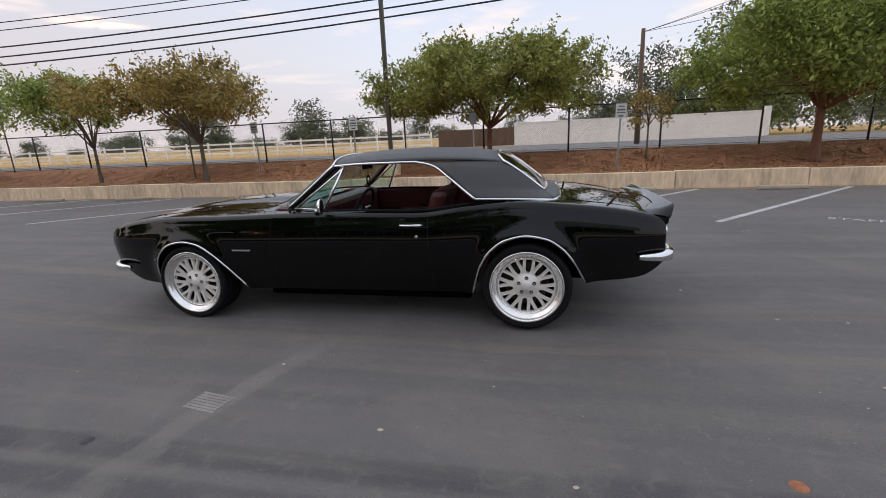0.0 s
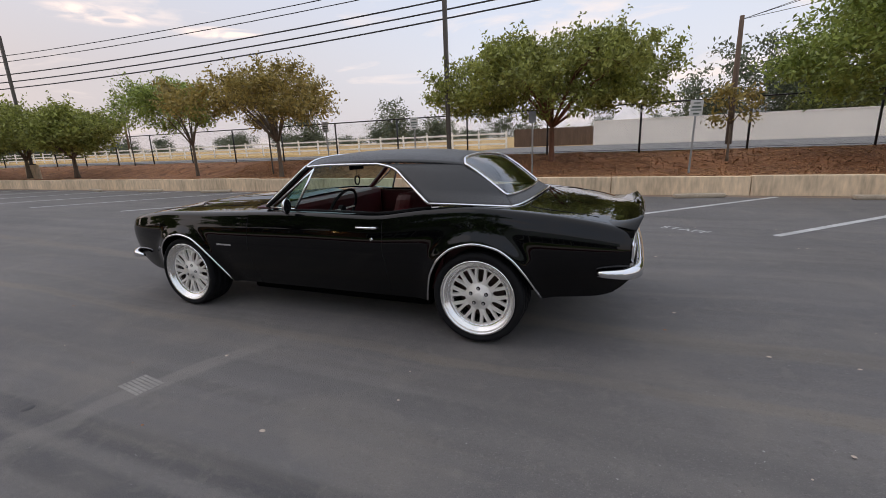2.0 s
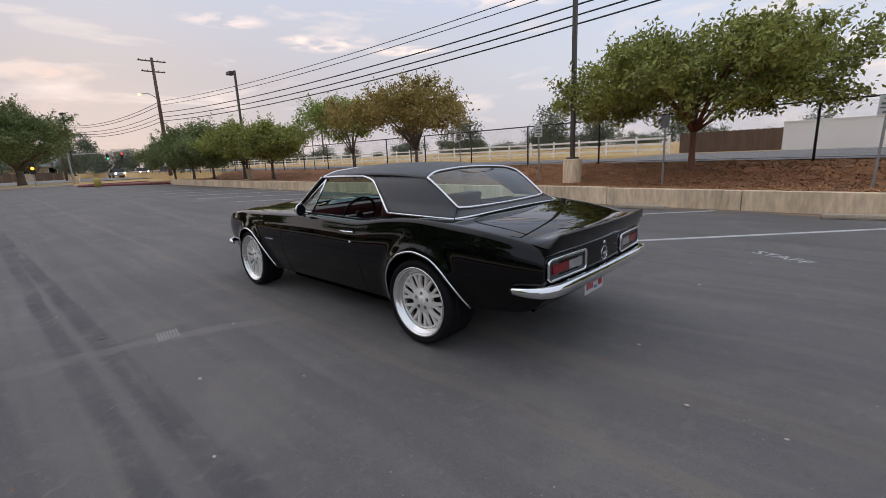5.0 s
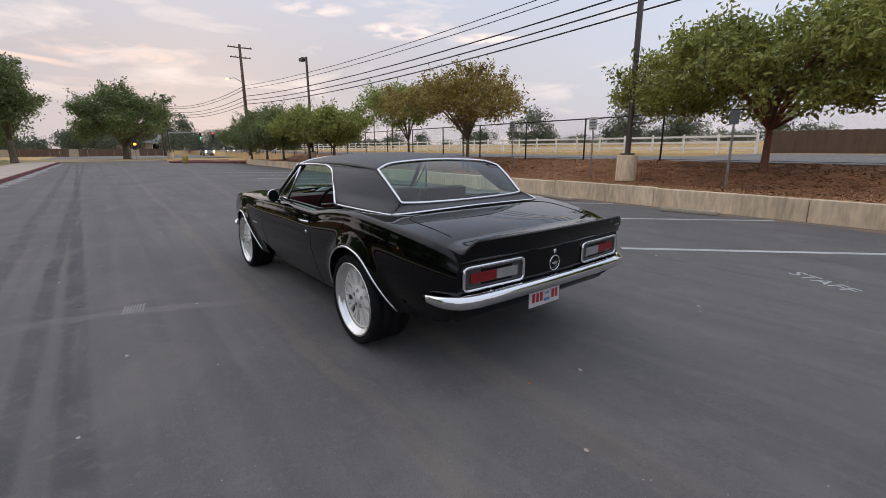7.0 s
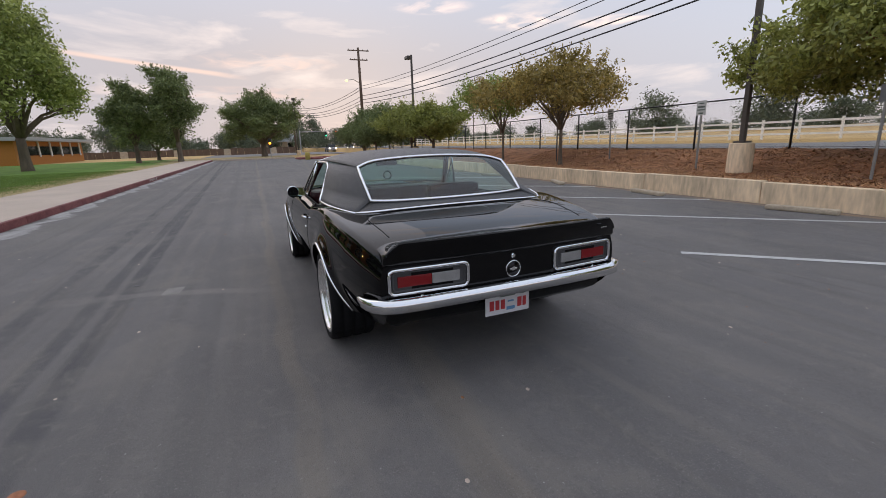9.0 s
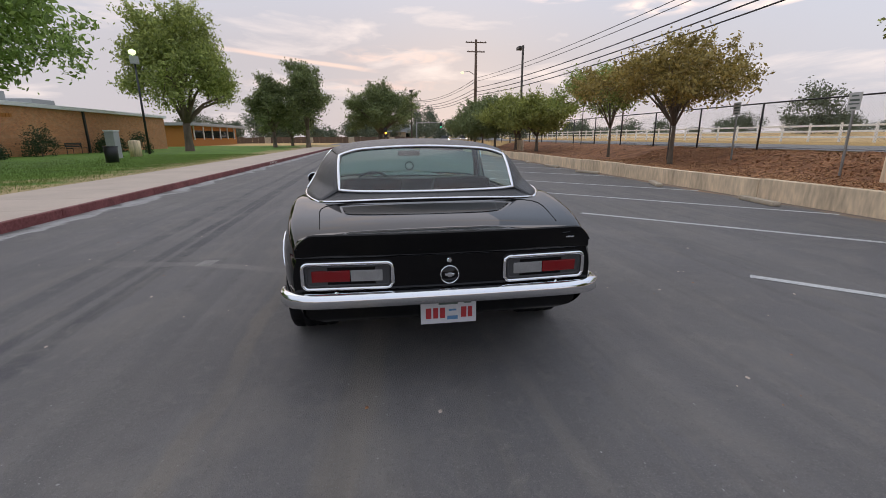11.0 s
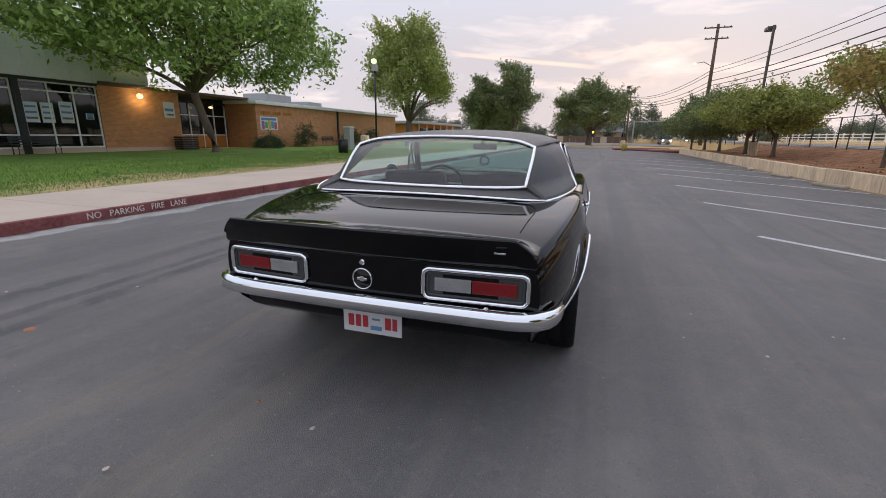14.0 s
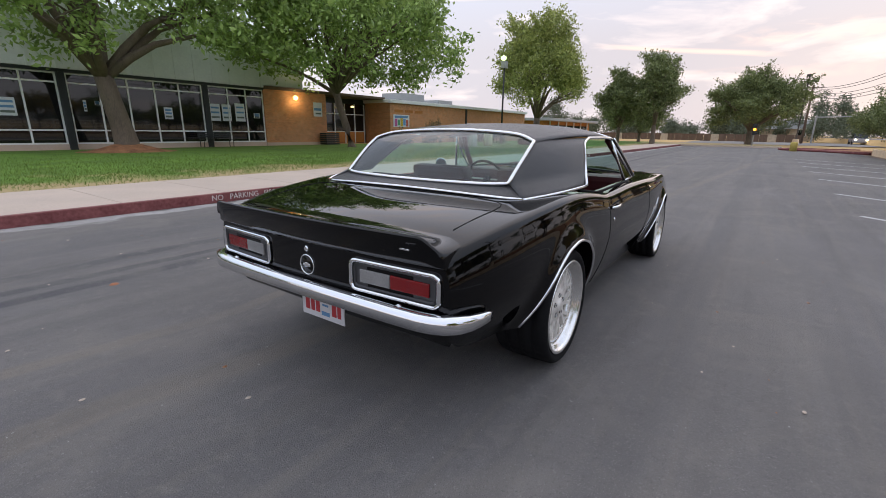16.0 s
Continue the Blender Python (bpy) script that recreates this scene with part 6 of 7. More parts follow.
TX = 2.334
for s in (-1, 1):
    lamp = part("tail_lamp", boxed(TX - 0.012, TX + 0.001, s * 0.512 - 0.215, s * 0.512 + 0.215, 0.540, 0.660, 0.004), M_LAMPBACK, car, "tail lamp with red and clear lenses in a chrome bezel")
    part("bezel", tubed(rounded(s * 0.512, 0.60, 0.222, 0.066, 0.03, TX + 0.006), 0.0105, 8, True), M_CHROME, lamp, "chrome bezel", True)
    part("inner_bezel", tubed(rounded(s * 0.512, 0.60, 0.204, 0.050, 0.022, TX + 0.002), 0.006, 8, True), M_LAMPBACK, lamp, "", True)
    yo = s * 0.512
    lamp.matrix_basis = Matrix.Translation((TX - 0.004, s * 0.30, 0)) @ Matrix.Rotation(s * radians(3.4), 4, "Z") @ Matrix.Translation((-TX, -s * 0.30, 0))
    a, b = sorted((yo + s * 0.178, yo - s * 0.01))
    part("red_lens", boxed(TX, TX + 0.010, a, b, 0.571, 0.629, 0.004), M_REDLENS, lamp, "red tail lens")
    a, b = sorted((yo - s * 0.013, yo - s * 0.172))
    part("clear_lens", boxed(TX, TX + 0.010, a, b, 0.571, 0.629, 0.004), M_CLEARLENS, lamp, "clear reversing lens")
lock = part("boot_lock", lathed([(0.0, 0.012), (0.010, 0.012), (0.014, 0.008), (0.016, 0.0)], 16, "y"), M_CHROME, car, "chrome boot lock")
lock.matrix_basis = pose(TX - 0.004, 0.0, 0.662, 0, 0, -90)
cap = part("fuel_cap", lathed([(0.0, 0.010), (0.040, 0.010), (0.046, 0.004), (0.047, 0.0)], 28, "y"), M_PAINT, car, "round black fuel cap with a chrome ring", True)
cap.matrix_basis = pose(TX - 0.006, 0.0, 0.585, 0, 0, -90)
part("ring", tubed([(0.047 * math.cos(t), 0.010, 0.047 * math.sin(t)) for t in [2 * math.pi * q / 32 for q in range(32)]], 0.004, 6, True), M_CHROME, cap, "chrome ring", True)
part("badge_bar", boxed(-0.024, 0.024, 0.010, 0.014, -0.006, 0.006, 0.002), M_CHROME, cap)
part("badge_bar", boxed(-0.010, 0.010, 0.010, 0.0145, -0.011, 0.011, 0.002), M_CHROME, cap)
part("panel_trim", tubed([(TX + 0.002 + bow(TX, q * 0.074), q * 0.074, 0.706) for q in range(-10, 11)], 0.004, 6), M_PAINT, car)

# number plate
plate = part("number_plate", boxed(2.326, 2.331, -0.160, 0.144, 0.285, 0.437, 0.001), M_PLATE, car, "white number plate with red and blue print")
plate.location = (-0.062, 0.014, 0.002)
for a, b, z0, z1, mt in ((-0.125, -0.095, 0.345, 0.405, M_PLATERED), (-0.085, -0.058, 0.345, 0.405, M_PLATERED), (-0.048, -0.020, 0.345, 0.405, M_PLATERED), (0.068, 0.098, 0.345, 0.405, M_PLATERED), (0.106, 0.130, 0.345, 0.405, M_PLATERED), (-0.055, 0.05, 0.422, 0.444, M_INK), (0.085, 0.125, 0.425, 0.446, M_INK), (-0.008, 0.05, 0.335, 0.356, M_BLUE), (0.0, 0.042, 0.385, 0.395, M_BLUE)):
    part("print_bar", boxed(2.331, 2.3325, a - 0.008, b - 0.008, z0 - 0.030, z1 - 0.030), mt, plate)

# ducktail spoiler
bm = bmesh.new()
rings = []
ys = [-0.760, -0.752, -0.735, -0.71, -0.685, -0.66, -0.64, -0.6, -0.4, -0.2, 0, 0.2, 0.4, 0.6, 0.64, 0.66, 0.685, 0.71, 0.735, 0.752, 0.760]
for y in ys:
    a = abs(y)
    k = 1.0 if a <= 0.68 else max(0.0, 1 - (a - 0.68) / 0.088)
    k = k ** 0.6
    xf = 2.15 + 0.06 * (1 - k)
    dz = top_at(min(xf, 2.3), min(a, 0.76))
    lip = 0.722 + 0.100 * k
    xl = 2.350 + 0.042 * k
    base = 0.692
    rings.append([bm.verts.new(p) for p in (*[(xf + (xl - 0.008 - xf) * t_ + bow(2.4, y), y, dz - 0.003 - 0.14 * (xl - xf) * t_ + (lip + 0.003 - dz + 0.14 * (xl - xf)) * t_ ** 2.5) for t_ in (0, 0.15, 0.3, 0.45, 0.6, 0.72, 0.84, 0.93, 1.0)], (xl + bow(2.4, y), y, lip - 0.006), (xl - 0.012 + bow(2.4, y), y, lip - 0.04 * k - 0.004), (2.350 + bow(2.4, y), y, base + 0.012), (2.340 + bow(2.4, y), y, base), (2.29 + bow(2.4, y), y, base + 0.01))])
n = len(rings[0])
for r0, r1 in zip(rings, rings[1:]):
    for j in range(n):
        bm.faces.new((r0[j], r0[(j + 1) % n], r1[(j + 1) % n], r1[j]))
bm.faces.new(rings[0])
bm.faces.new(rings[-1][::-1])
sp = part("spoiler", bm, M_PAINT, car, "black upturned boot spoiler", True)
m = sp.modifiers.new("edges", "BEVEL")
m.width, m.segments, m.limit_method, m.angle_limit = 0.004, 2, "ANGLE", radians(35)
part("badge_bar", boxed(2.372, 2.380, 0.60, 0.645, 0.766, 0.773, 0.001), M_CHROME, sp, "chrome script badge")

# ---- roof and glass ----


def bez(p, n):
    """A smooth curve through the points, as n + 1 points evenly along it."""
    p = [Vector(q) for q in p]
    out = []
    for q in range(len(p) - 1):
        p0, p1, p2, p3 = p[max(q - 1, 0)], p[q], p[q + 1], p[min(q + 2, len(p) - 1)]
        for t in np.linspace(0, 1, 24, endpoint=False):
            out.append(0.5 * (2 * p1 + (p2 - p0) * t + (2 * p0 - 5 * p1 + 4 * p2 - p3) * t * t + (3 * p1 - p0 - 3 * p2 + p3) * t ** 3))
    out.append(p[-1])
    ln = [0.0]
    for a, b in zip(out, out[1:]):
        ln.append(ln[-1] + (b - a).length)
    res = []
    for t in np.linspace(0, ln[-1], n + 1):
        q = min(max(int(np.searchsorted(ln, t)) - 1, 0), len(out) - 2)
        h = ln[q + 1] - ln[q]
        res.append(out[q].lerp(out[q + 1], (t - ln[q]) / h if h > 1e-9 else 0))
    return res


def coons(bm, c0, c1, d0, d1, swell=None):
    """A patch between four curves: c0, c1 run one way (u), d0, d1 across (v) from c0 to c1."""
    nu, nv = len(c0) - 1, len(d0) - 1
    g = []
    for i in range(nu + 1):
        u = i / nu
        row = []
        for j in range(nv + 1):
            v = j / nv
            p = c0[i] * (1 - v) + c1[i] * v + d0[j] * (1 - u) + d1[j] * u - (c0[0] * (1 - u) * (1 - v) + c0[-1] * u * (1 - v) + c1[0] * (1 - u) * v + c1[-1] * u * v)
            if swell:
                p = p + Vector(swell(u, v))
            row.append(bm.verts.new(p))
        g.append(row)
    for i in range(nu):
        for j in range(nv):
            bm.faces.new((g[i][j], g[i + 1][j], g[i + 1][j + 1], g[i][j + 1]))


def mir(pts):
    return [Vector((p[0], -p[1], p[2])) for p in pts]


# drip rail along the side of the roof, left side
rail = bez([(-0.10, -0.692, 1.148), (0.12, -0.705, 1.160), (0.45, -0.706, 1.162), (0.80, -0.680, 1.160), (1.05, -0.636, 1.152), (1.20, -0.600, 1.140)], 26)
header = bez([(-0.10, -0.692, 1.148), (-0.135, -0.52, 1.192), (-0.155, -0.25, 1.216), (-0.16, 0, 1.221)], 14)
header = header + mir(header[::-1])[1:]
back_top = bez([(1.20, -0.600, 1.140), (1.155, -0.47, 1.178), (1.13, -0.2, 1.196), (1.125, 0, 1.200)], 14)
back_top = back_top + mir(back_top[::-1])[1:]
bm = bmesh.new()
coons(bm, rail, mir(rail), header, back_top, lambda u, v: (0, 0, 0.018 * math.sin(math.pi * u) + 0.026 * math.sin(math.pi * v) ** 0.8 * math.sin(math.pi * u) ** 0.5 * 0.4))
# sail panels
k_split = 13
split = rail[k_split]
win_rear = bez([tuple(split), (0.70, -0.722, 1.128), (0.82, -0.768, 1.045), (0.92, -0.812, 0.968), (1.012, -0.853, 0.900)], 18)
top_edge = rail[k_split:]
base_edge = bez([(1.012, -0.853, 0.900), (1.25, -0.833, 0.893), (1.45, -0.775, 0.880), (1.56, -0.712, 0.868)], len(top_edge) - 1)
glass_corner, strip_corner = (1.487, -0.592, 0.926), (1.56, -0.712, 0.868)
glass_side = bez([(1.20, -0.600, 1.140), (1.31, -0.602, 1.066), glass_corner], 14) + bez([glass_corner, strip_corner], 4)[1:]
for flip in (False, True):
    f = mir if flip else (lambda c: c)
    coons(bm, f(top_edge), f(base_edge), f(win_rear), f(glass_side), lambda u, v, s=(1 if flip else -1): (0, s * 0.022 * math.sin(math.pi * v) * (0.35 + 0.65 * math.sin(math.pi * min(1, u * 0.8 + 0.1))), 0.010 * math.sin(math.pi * v)))
# strip under the rear glass
glass_base = bez([(1.487, -0.592, 0.926), (1.508, -0.45, 0.918), (1.522, -0.2, 0.914), (1.526, 0, 0.913)], 14)
glass_base = glass_base + mir(glass_base[::-1])[1:]
strip_base = bez([(1.56, -0.712, 0.868), (1.60, -0.60, 0.872), (1.622, -0.3, 0.880), (1.627, 0, 0.883)], 14)
strip_base = strip_base + mir(strip_base[::-1])[1:]
d0 = bez([glass_base[0], strip_base[0]], 4)
coons(bm, glass_base, strip_base, d0, mir(d0))
bmesh.ops.remove_doubles(bm, verts=bm.verts[:], dist=0.0015)
roof = part("vinyl_roof", bm, M_VINYL, car, "matt black vinyl roof", True)
m = roof.modifiers.new("thickness", "SOLIDIFY")
m.thickness, m.offset = 0.012, -1

# rear glass and its chrome
gs = bez([tuple(back_top[0]), (1.31, -0.602, 1.066), (1.487, -0.592, 0.926)], 14)
bm = bmesh.new()
coons(bm, back_top, glass_base, gs, mir(gs), lambda u, v: (0.012 * math.sin(math.pi * u) * math.sin(math.pi * v), 0, 0.02 * math.sin(math.pi * u) * math.sin(math.pi * v)))
part("rear_window", bm, M_CARGLASS, car, "clear rear window", True).visible_shadow = False
ringpts = [p + Vector((0.004, 0, 0.004)) for p in back_top] + [p + Vector((0.004, 0, 0.004)) for p in mir(gs)[1:]] + [p + Vector((0.004, 0, 0.004)) for p in glass_base[::-1][1:]] + [p + Vector((0.004, 0, 0.004)) for p in gs[::-1][1:-1]]
part("rear_window_trim", tubed(ringpts, 0.0105, 8, True), M_CHROME, car, "chrome rear window trim", True)
for s in (1, -1):
    f = (lambda c: c) if s == 1 else mir
    part("roof_trim", tubed(f([p + Vector((0, -0.008, 0.0)) for p in rail[:k_split + 1]] + [p + Vector((0, -0.008, 0)) for p in win_rear[1:]]), 0.010, 8), M_CHROME, car, "chrome drip moulding", True)
    part("base_trim", tubed(f([p + Vector((0, -0.006, -0.002)) for p in base_edge]), 0.008, 8), M_CHROME, car, "chrome roof base moulding", True)
part("base_trim", tubed([p + Vector((0.004, 0, 0.0)) for p in strip_base], 0.008, 8), M_CHROME, car, "chrome roof base moulding", True)

# windscreen and pillars
ws_base = bez([(-0.45, -0.800, 0.845), (-0.57, -0.60, 0.862), (-0.66, -0.25, 0.872), (-0.69, 0, 0.874)], 14)
ws_base = ws_base + mir(ws_base[::-1])[1:]
ws_side = bez([tuple(header[0]), (-0.26, -0.748, 1.005), (-0.45, -0.800, 0.845)], 12)
bm = bmesh.new()
coons(bm, header, ws_base, ws_side, mir(ws_side), lambda u, v: (-0.02 * math.sin(math.pi * u) * math.sin(math.pi * v), 0, 0.01 * math.sin(math.pi * u) * math.sin(math.pi * v)))
part("windscreen", bm, M_CARGLASS, car, "clear windscreen", True).visible_shadow = False
part("windscreen_trim", tubed([p + Vector((-0.006, 0, 0.004)) for p in header], 0.009, 8), M_CHROME, car, "chrome windscreen trim", True)
part("windscreen_trim", tubed([p + Vector((-0.006, 0, 0.0)) for p in ws_base], 0.009, 8), M_PAINT, car, "", True)
for s in (1, -1):
    f = (lambda c: c) if s == 1 else mir
    part("windscreen_pillar", tubed(f([p + Vector((0.012, 0.002, 0.0)) for p in ws_side]), 0.020, 8), M_PAINT, car, "", True)
    part("pillar_lining", tubed(f([p + Vector((0.030, 0.028, -0.004)) for p in ws_side]), 0.022, 8), M_RED_VINYL, car, "", True)
    part("pillar_trim", tubed(f([p + Vector((0.0, -0.016, 0.006)) for p in ws_side]), 0.008, 8), M_CHROME, car, "chrome pillar trim", True)
    # quarter light
    va, vb, vc = Vector((-0.015, -0.712, 1.135)), Vector((-0.16, -0.808, 0.828)), Vector((-0.405, -0.808, 0.842))
    bm = bmesh.new()
    bm.faces.new([bm.verts.new(p) for p in f([va, vb, vc])])
    part("quarter_light", bm, M_CARGLASS, car, "small triangular quarter light").visible_shadow = False
    part("quarter_light_post", tubed(f([va, vb]), 0.010, 8), M_CHROME, car, "chrome quarter light post", True)
    part("quarter_light_frame", tubed(f([vc, (va + vc) / 2 + Vector((0.012, -0.006, 0.0)), va]), 0.007, 8), M_CHROME, car, "", True)
    part("quarter_light_base", tubed(f([vc, vb]), 0.007, 8), M_CHROME, car, "", True)
    part("belt_seal", tubed(f([Vector((x, -(half_w(x) - 0.118), belt_z(x) + 0.006)) for x in np.linspace(-0.2, 1.02, 16)]), 0.008, 6), M_RUBBER, car, "", True)
    # door furniture
    door = door_obs["l" if s == 1 else "r"]
    yy = lambda x, z: -s * side_y(x, z)
    o = -s
    part("handle", tubed([(0.47, yy(0.47, 0.728) + o * 0.004, 0.728), (0.485, yy(0.48, 0.728) + o * 0.022, 0.729), (0.56, yy(0.56, 0.728) + o * 0.028, 0.729), (0.62, yy(0.62, 0.728) + o * 0.022, 0.729), (0.645, yy(0.64, 0.728) + o * 0.004, 0.727)], [0.007, 0.009, 0.009, 0.010, 0.009], 8), M_CHROME, door, "chrome door handle", True)
    part("handle_backing", boxed(0.465, 0.65, min(yy(0.56, 0.728), yy(0.56, 0.728) + o * 0.004), max(yy(0.56, 0.728), yy(0.56, 0.728) + o * 0.004), 0.716, 0.740, 0.0015), M_PAINT, door)
    lk = part("door_lock", lathed([(0.0, 0.006), (0.010, 0.005), (0.013, 0.0)], 14, "y"), M_CHROME, door, "chrome door lock")
    lk.matrix_basis = pose(0.595, yy(0.595, 0.645), 0.645, 0, 0, 180 if s == 1 else 0)
    if s == 1:
        part("mirror_arm", tubed([(-0.19, yy(-0.19, 0.80) - o * 0.03, 0.815), (-0.17, yy(-0.17, 0.8) + o * 0.03, 0.835), (-0.13, yy(-0.13, 0.8) + o * 0.045, 0.850)], [0.016, 0.011, 0.010], 8), M_CHROME, door, "chrome mirror arm", True)
        mh = part("mirror_head", lathed([(0.0, -0.022), (0.03, -0.020), (0.052, -0.008), (0.058, 0.004), (0.058, 0.010), (0.05, 0.012), (0.0, 0.012)], 24, "y"), M_CHROME, door, "round chrome door mirror", True)
        mh.matrix_basis = pose(-0.115, yy(-0.115, 0.8) + o * 0.055, 0.875, 0, 0, -90 + 12 * s)
        mg = part("mirror_glass", lathed([(0.0, 0.0135), (0.050, 0.0135), (0.052, 0.012)], 24, "y"), M_WGLASS, door, "dark mirror glass")
        mg.matrix_basis = mh.matrix_basis.copy()
    part("fender_badge", boxed(-0.905, -0.745, min(yy(-0.82, 0.54) - 0.002, yy(-0.82, 0.54) + 0.002) + o * 0.003, max(yy(-0.82, 0.54) - 0.002, yy(-0.82, 0.54) + 0.002) + o * 0.003, 0.533, 0.547, 0.001), M_CHROME, car, "chrome wing badge bar")

# ---- interior ----
part("dashboard", boxed(-0.62, -0.28, -0.78, 0.78, 0.52, 0.845, 0.05), M_RED_VINYL, car, "dark red padded dashboard")
part("floor_carpet", boxed(-0.6, 1.35, -0.80, 0.80, 0.27, 0.30, 0.005), M_CARPET, car)
part("firewall", boxed(-0.66, -0.60, -0.80, 0.80, 0.2, 0.80), M_UNDER, car)
for s in (-1, 1):
    part("door_card", boxed(-0.55, 1.1, s * 0.815 - 0.02, s * 0.815 + 0.02, 0.28, 0.815, 0.01), M_RED_VINYL, car, "dark red door trim")
    part("armrest", boxed(0.0, 0.45, s * 0.745 - 0.03, s * 0.745 + 0.03, 0.56, 0.61, 0.012), M_RED_VINYL, car)
    part("winder", tubed([(0.18, s * 0.765, 0.66), (0.18, s * 0.735, 0.66), (0.25, s * 0.73, 0.645)], 0.007, 6), M_CHROME, car)
    part("inner_quarter", boxed(1.06, 1.45, s * 0.76 - 0.02, s * 0.76 + 0.02, 0.3, 0.87, 0.01), M_RED_VINYL, car)
    seat = part("front_seat", boxed(0.05, 0.58, s * 0.38 - 0.26, s * 0.38 + 0.26, 0.32, 0.50, 0.06), M_RED_VINYL, car, "dark red bucket seat")
    bm = bmesh.new()
    vs = box(bm, 0.50, 0.64, s * 0.38 - 0.25, s * 0.38 + 0.25, 0.44, 0.94, 0.05)
    for v_ in bm.verts:
        v_.co.x += (v_.co.z - 0.44) * 0.30
    part("backrest", bm, M_RED_VINYL, seat)
bench_seat = part("rear_seat", boxed(0.98, 1.32, -0.62, 0.62, 0.34, 0.52, 0.06), M_RED_VINYL, car, "dark red rear bench")
bm = bmesh.new()
box(bm, 1.22, 1.36, -0.62, 0.62, 0.48, 0.84, 0.05)
for v_ in bm.verts:
    v_.co.x += (v_.co.z - 0.48) * 0.25
part("backrest", bm, M_RED_VINYL, bench_seat)
part("parcel_shelf", boxed(1.33, 1.60, -0.66, 0.66, 0.845, 0.865, 0.004), M_CARPET, car)
wheel_ring = [(-0.02 + 0.185 * math.sin(t) * 0.42, -0.37 + 0.185 * math.cos(t), 0.77 + 0.185 * math.sin(t) * 0.9) for t in [2 * math.pi * q / 36 for q in range(36)]]
sw = part("steering_wheel", tubed(wheel_ring, 0.012, 8, True), M_RUBBER, car, "dark steering wheel", True)
for a in (0, 180, 270):
    t = radians(a)
    part("spoke", tubed([(-0.03, -0.37, 0.765), (-0.02 + 0.18 * math.sin(t) * 0.42, -0.37 + 0.18 * math.cos(t), 0.77 + 0.18 * math.sin(t) * 0.9)], 0.008, 6), M_BRUSHED, sw)
part("hub", lathed([(0.0, -0.03), (0.035, -0.02), (0.035, 0.02), (0.0, 0.03)], 14, "y"), M_RUBBER, sw).matrix_basis = pose(-0.03, -0.37, 0.765, 0, 0, 90)
part("rear_view_mirror", boxed(-0.10, -0.075, -0.11, 0.11, 1.085, 1.135, 0.01), M_RUBBER, car)
part("hanging_charm", tubed([(-0.09 + 0.0, 0.04 * math.cos(t), 0.985 + 0.04 * math.sin(t)) for t in [2 * math.pi * q / 16 for q in range(16)]], 0.007, 6, True), M_RUBBER, car)
part("charm_cord", tubed([(-0.088, 0.0, 1.09), (-0.09, 0.0, 1.02)], 0.002, 5), M_RUBBER, car)

# ---- wheels ----


def tyre_mesh(R, w, rim):
    n = 120
    h = w / 2
    prof = [(rim - 0.012, h - 0.030, 0), (rim + 0.004, h - 0.016, 0), (rim + 0.020, h - 0.002, 0), (R - 0.022, h, 0), (R - 0.010, h - 0.008, 0), (R - 0.003, h - 0.020, 1)]
    g = [h * 0.52, h * 0.02, -h * 0.48]
    for c in g:
        prof += [(R, c + 0.012, 1), (R - 0.008, c + 0.008, 0), (R - 0.008, c - 0.008, 0), (R, c - 0.012, 1)]
    prof += [(R - 0.003, -h + 0.020, 1), (R - 0.010, -h + 0.008, 0), (R - 0.022, -h, 0), (rim + 0.020, -h + 0.002, 0), (rim - 0.012, -h + 0.03, 0)]
    bm = bmesh.new()
    rings = []
    for r, y, tread in prof:
        ring = []
        for j in range(n):
            a = 2 * math.pi * j / n
            rr = r - (0.005 if tread and j % 6 == 0 else 0)
            ring.append(bm.verts.new((rr * math.cos(a), y, rr * math.sin(a))))
        rings.append(ring)
    for r0, r1 in zip(rings, rings[1:]):
        for j in range(n):
            bm.faces.new((r0[j], r0[(j + 1) % n], r1[(j + 1) % n], r1[j]))
    return bm


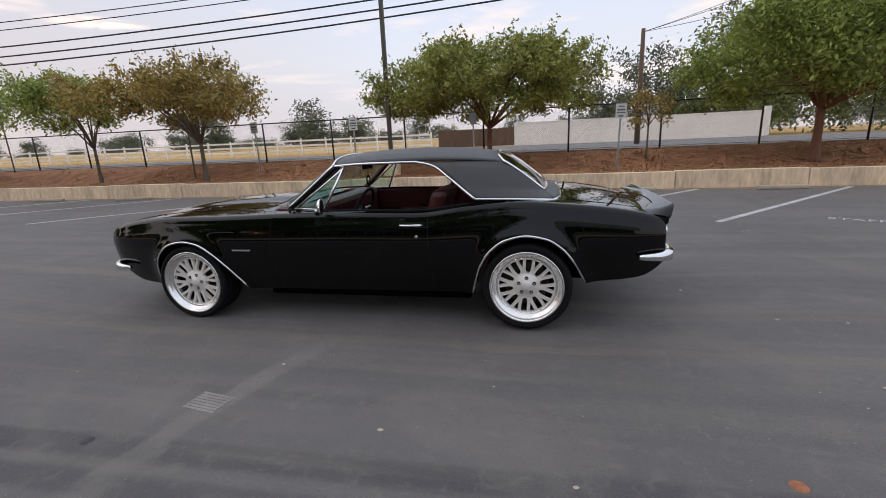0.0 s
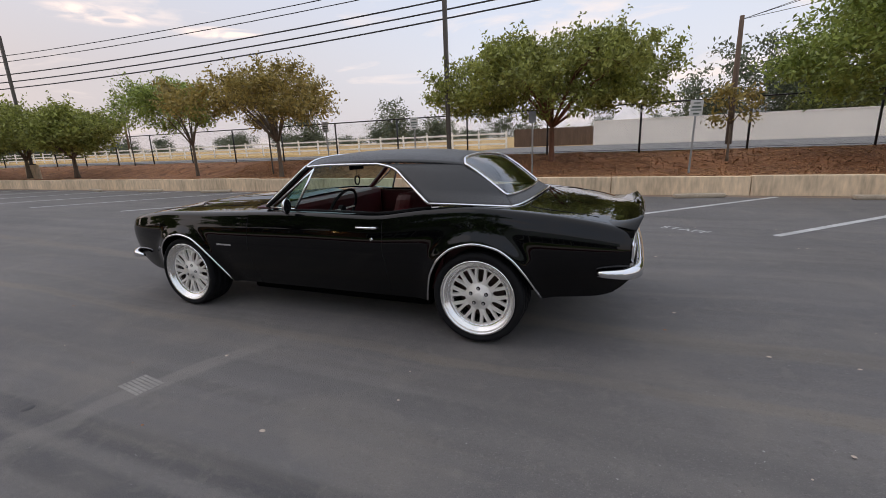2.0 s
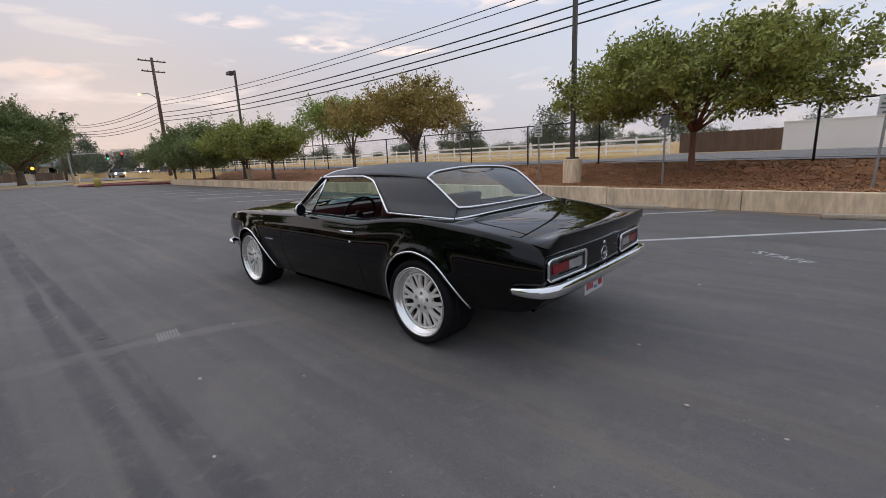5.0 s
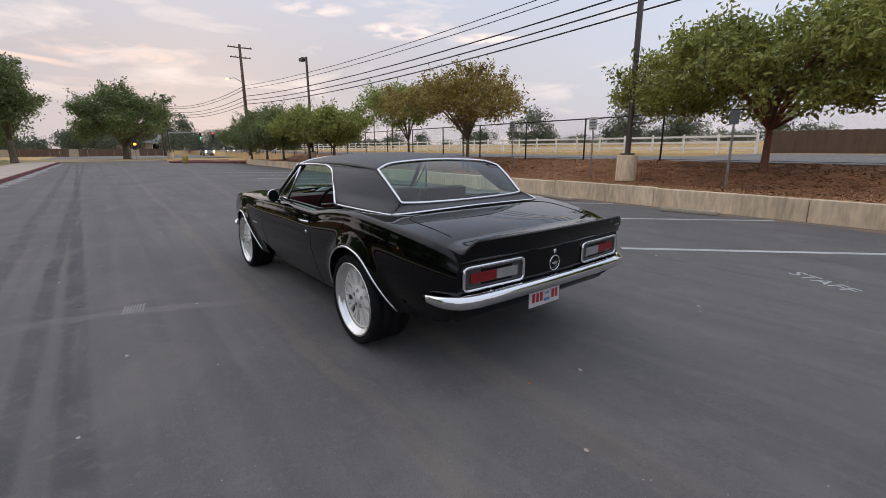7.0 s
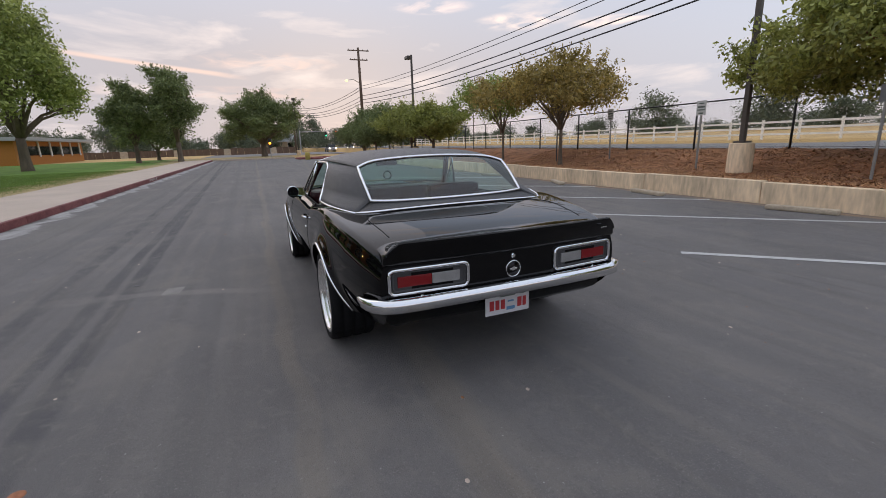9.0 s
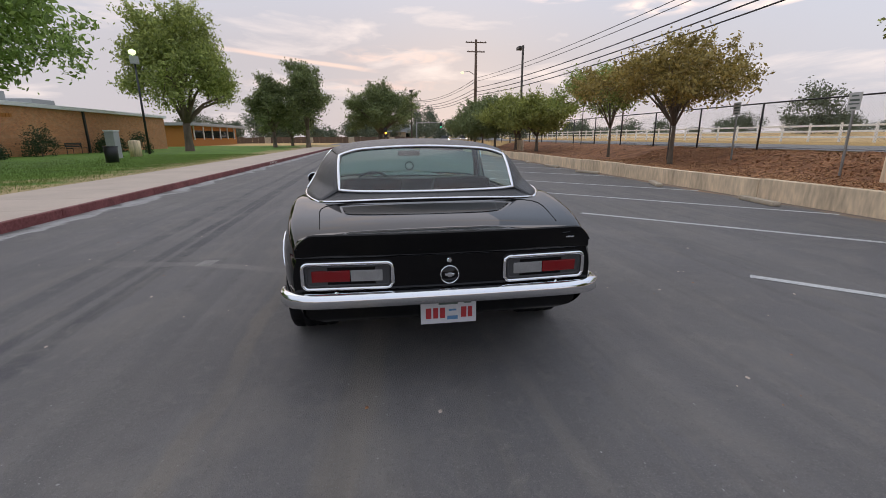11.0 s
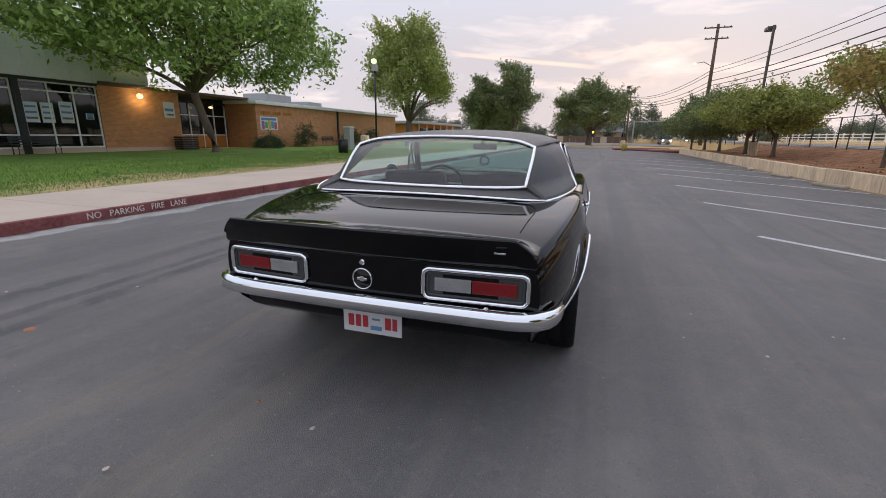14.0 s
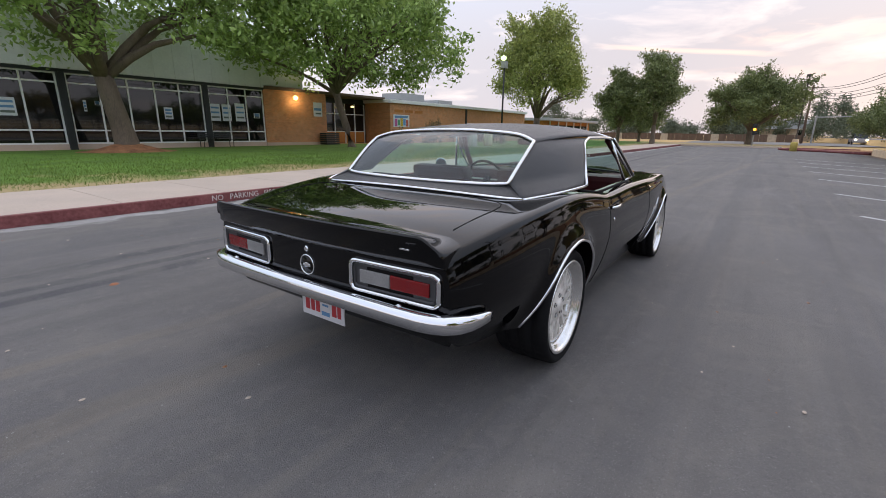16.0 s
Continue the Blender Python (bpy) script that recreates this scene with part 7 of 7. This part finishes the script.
def wheel(R, w, rim, dish):
    """A wheel whose outer face looks along -y."""
    root = part("wheel", lathed([(0.03, 0.02), (0.06, 0.02), (0.06, -w / 2 + dish + 0.02), (0.03, -w / 2 + dish + 0.02)], 20), M_DISC, car, "mesh alloy wheel with polished lip")
    h = w / 2
    part("tyre", tyre_mesh(R, w, rim), M_RUBBER, root, "wide black tyre", True)
    fr = rim * 0.79
    f0 = -h + dish
    bm = lathed([(rim - 0.004, -h + 0.022), (rim + 0.004, -h + 0.010), (rim + 0.002, -h + 0.004), (rim - 0.006, -h + 0.002), (rim - 0.013, -h + 0.008), (rim - 0.018, -h + 0.016), (rim - 0.022, -h + dish * 0.55), (rim - 0.034, -h + dish * 0.62), (rim - 0.038, -h + dish * 0.9), (fr + 0.010, f0 - 0.002), (fr, f0), (fr - 0.006, f0 + 0.012), (fr - 0.004, h - 0.05), (rim - 0.004, h - 0.02)], 72)
    part("rim", bm, M_LIP, root, "polished stepped rim lip", True)
    part("brake_disc", lathed([(0.05, f0 + 0.075), (0.16, f0 + 0.075), (0.16, f0 + 0.09), (0.05, f0 + 0.09)], 40), M_DISC, root)
    part("barrel_back", lathed([(0.0, f0 + 0.12), (fr, f0 + 0.12)], 32), M_UNDER, root)
    hubm = part("hub", lathed([(0.0, f0 - 0.012), (0.028, f0 - 0.012), (0.034, f0 - 0.006), (0.036, f0 - 0.001), (0.090, f0 + 0.0005), (0.096, f0 + 0.006), (0.098, f0 + 0.03)], 40), M_BRUSHED, root, "brushed alloy hub", True)
    sm = None
    for q in range(10):
        if sm is None:
            bm = bmesh.new()

            def bar(r0, a0, r1, a1, w0, w1):
                p0 = Vector((r0 * math.cos(a0), 0, r0 * math.sin(a0)))
                p1 = Vector((r1 * math.cos(a1), 0, r1 * math.sin(a1)))
                d = (p1 - p0).normalized()
                o = Vector((-d.z, 0, d.x))
                ya, yb = f0 + 0.002, f0 + 0.022
                lo = [p0 - o * w0, p1 - o * w1, p1 + o * w1, p0 + o * w0]
                top = [bm.verts.new((p.x * 1.0, ya, p.z)) for p in lo]
                mid = [bm.verts.new((p.x + dx.x, yb, p.z + dx.z)) for p, dx in zip(lo, (-o * 0.003, -o * 0.003, o * 0.003, o * 0.003))]
                bm.faces.new(top)
                bm.faces.new(mid[::-1])
                for k in range(4):
                    bm.faces.new((top[k], top[(k + 1) % 4], mid[(k + 1) % 4], mid[k]))
            bar(0.084, 0, 0.126 * rim / 0.25, 0, 0.0185, 0.0175)
            bar(0.120 * rim / 0.25, radians(4.0), fr + 0.006, radians(9.0), 0.0090, 0.0092)
            bar(0.120 * rim / 0.25, radians(-4.0), fr + 0.006, radians(-9.0), 0.0090, 0.0092)
            ob = part("spoke", bm, M_BRUSHED, root, "forked alloy spoke")
            sm = ob.data
        else:
            ob = new("spoke", sm)
            ob.parent = root
        ob.matrix_basis = Matrix.Rotation(2 * math.pi * q / 10 + 0.1, 4, "Y")
    part("spoke_ring", lathed([(fr - 0.010, f0 + 0.004), (fr + 0.006, f0), (fr + 0.008, f0 + 0.018), (fr - 0.010, f0 + 0.02)], 60), M_BRUSHED, root, "", True)
    for q in range(5):
        a = 2 * math.pi * q / 5 + math.pi / 2
        ob = part("lug_nut", lathed([(0.0, f0 - 0.008), (0.009, f0 - 0.008), (0.0105, f0 + 0.012)], 8), M_CHROME, root)
        ob.location = (0.057 * math.cos(a), 0, 0.057 * math.sin(a))
        # flat black disc painted as the shaded recess round each nut
        ob = part("lug_recess_shade", lathed([(0.0, f0 - 0.0015), (0.0135, f0 - 0.0015), (0.015, f0 + 0.002)], 14), M_UNDER, root)
        ob.location = (0.057 * math.cos(a), 0, 0.057 * math.sin(a))
    bm = bmesh.new()
    for q in range(36):
        a = 2 * math.pi * q / 36
        m_ = Matrix.Translation((math.cos(a) * (fr + 0.001), f0 - 0.001, math.sin(a) * (fr + 0.001)))
        bmesh.ops.create_icosphere(bm, subdivisions=1, radius=0.0055, matrix=m_)
    tagged(part("rivets", bm, M_CHROME, root, "small rim rivets"), kind="stuff")
    return root


rw = wheel(0.316, 0.295, 0.258, 0.052)
rw.matrix_basis = pose(1.373, -0.800, 0.278)
fw = wheel(0.308, 0.245, 0.258, 0.042)
fw.matrix_basis = pose(-1.333, -0.828, 0.258, 0, 20, 0)
w3 = copy_thing(rw, pose(1.373, 0.785, 0.278, 0, 0, 180))
w4 = copy_thing(fw, pose(-1.333, 0.828, 0.258, 0, 40, 180))
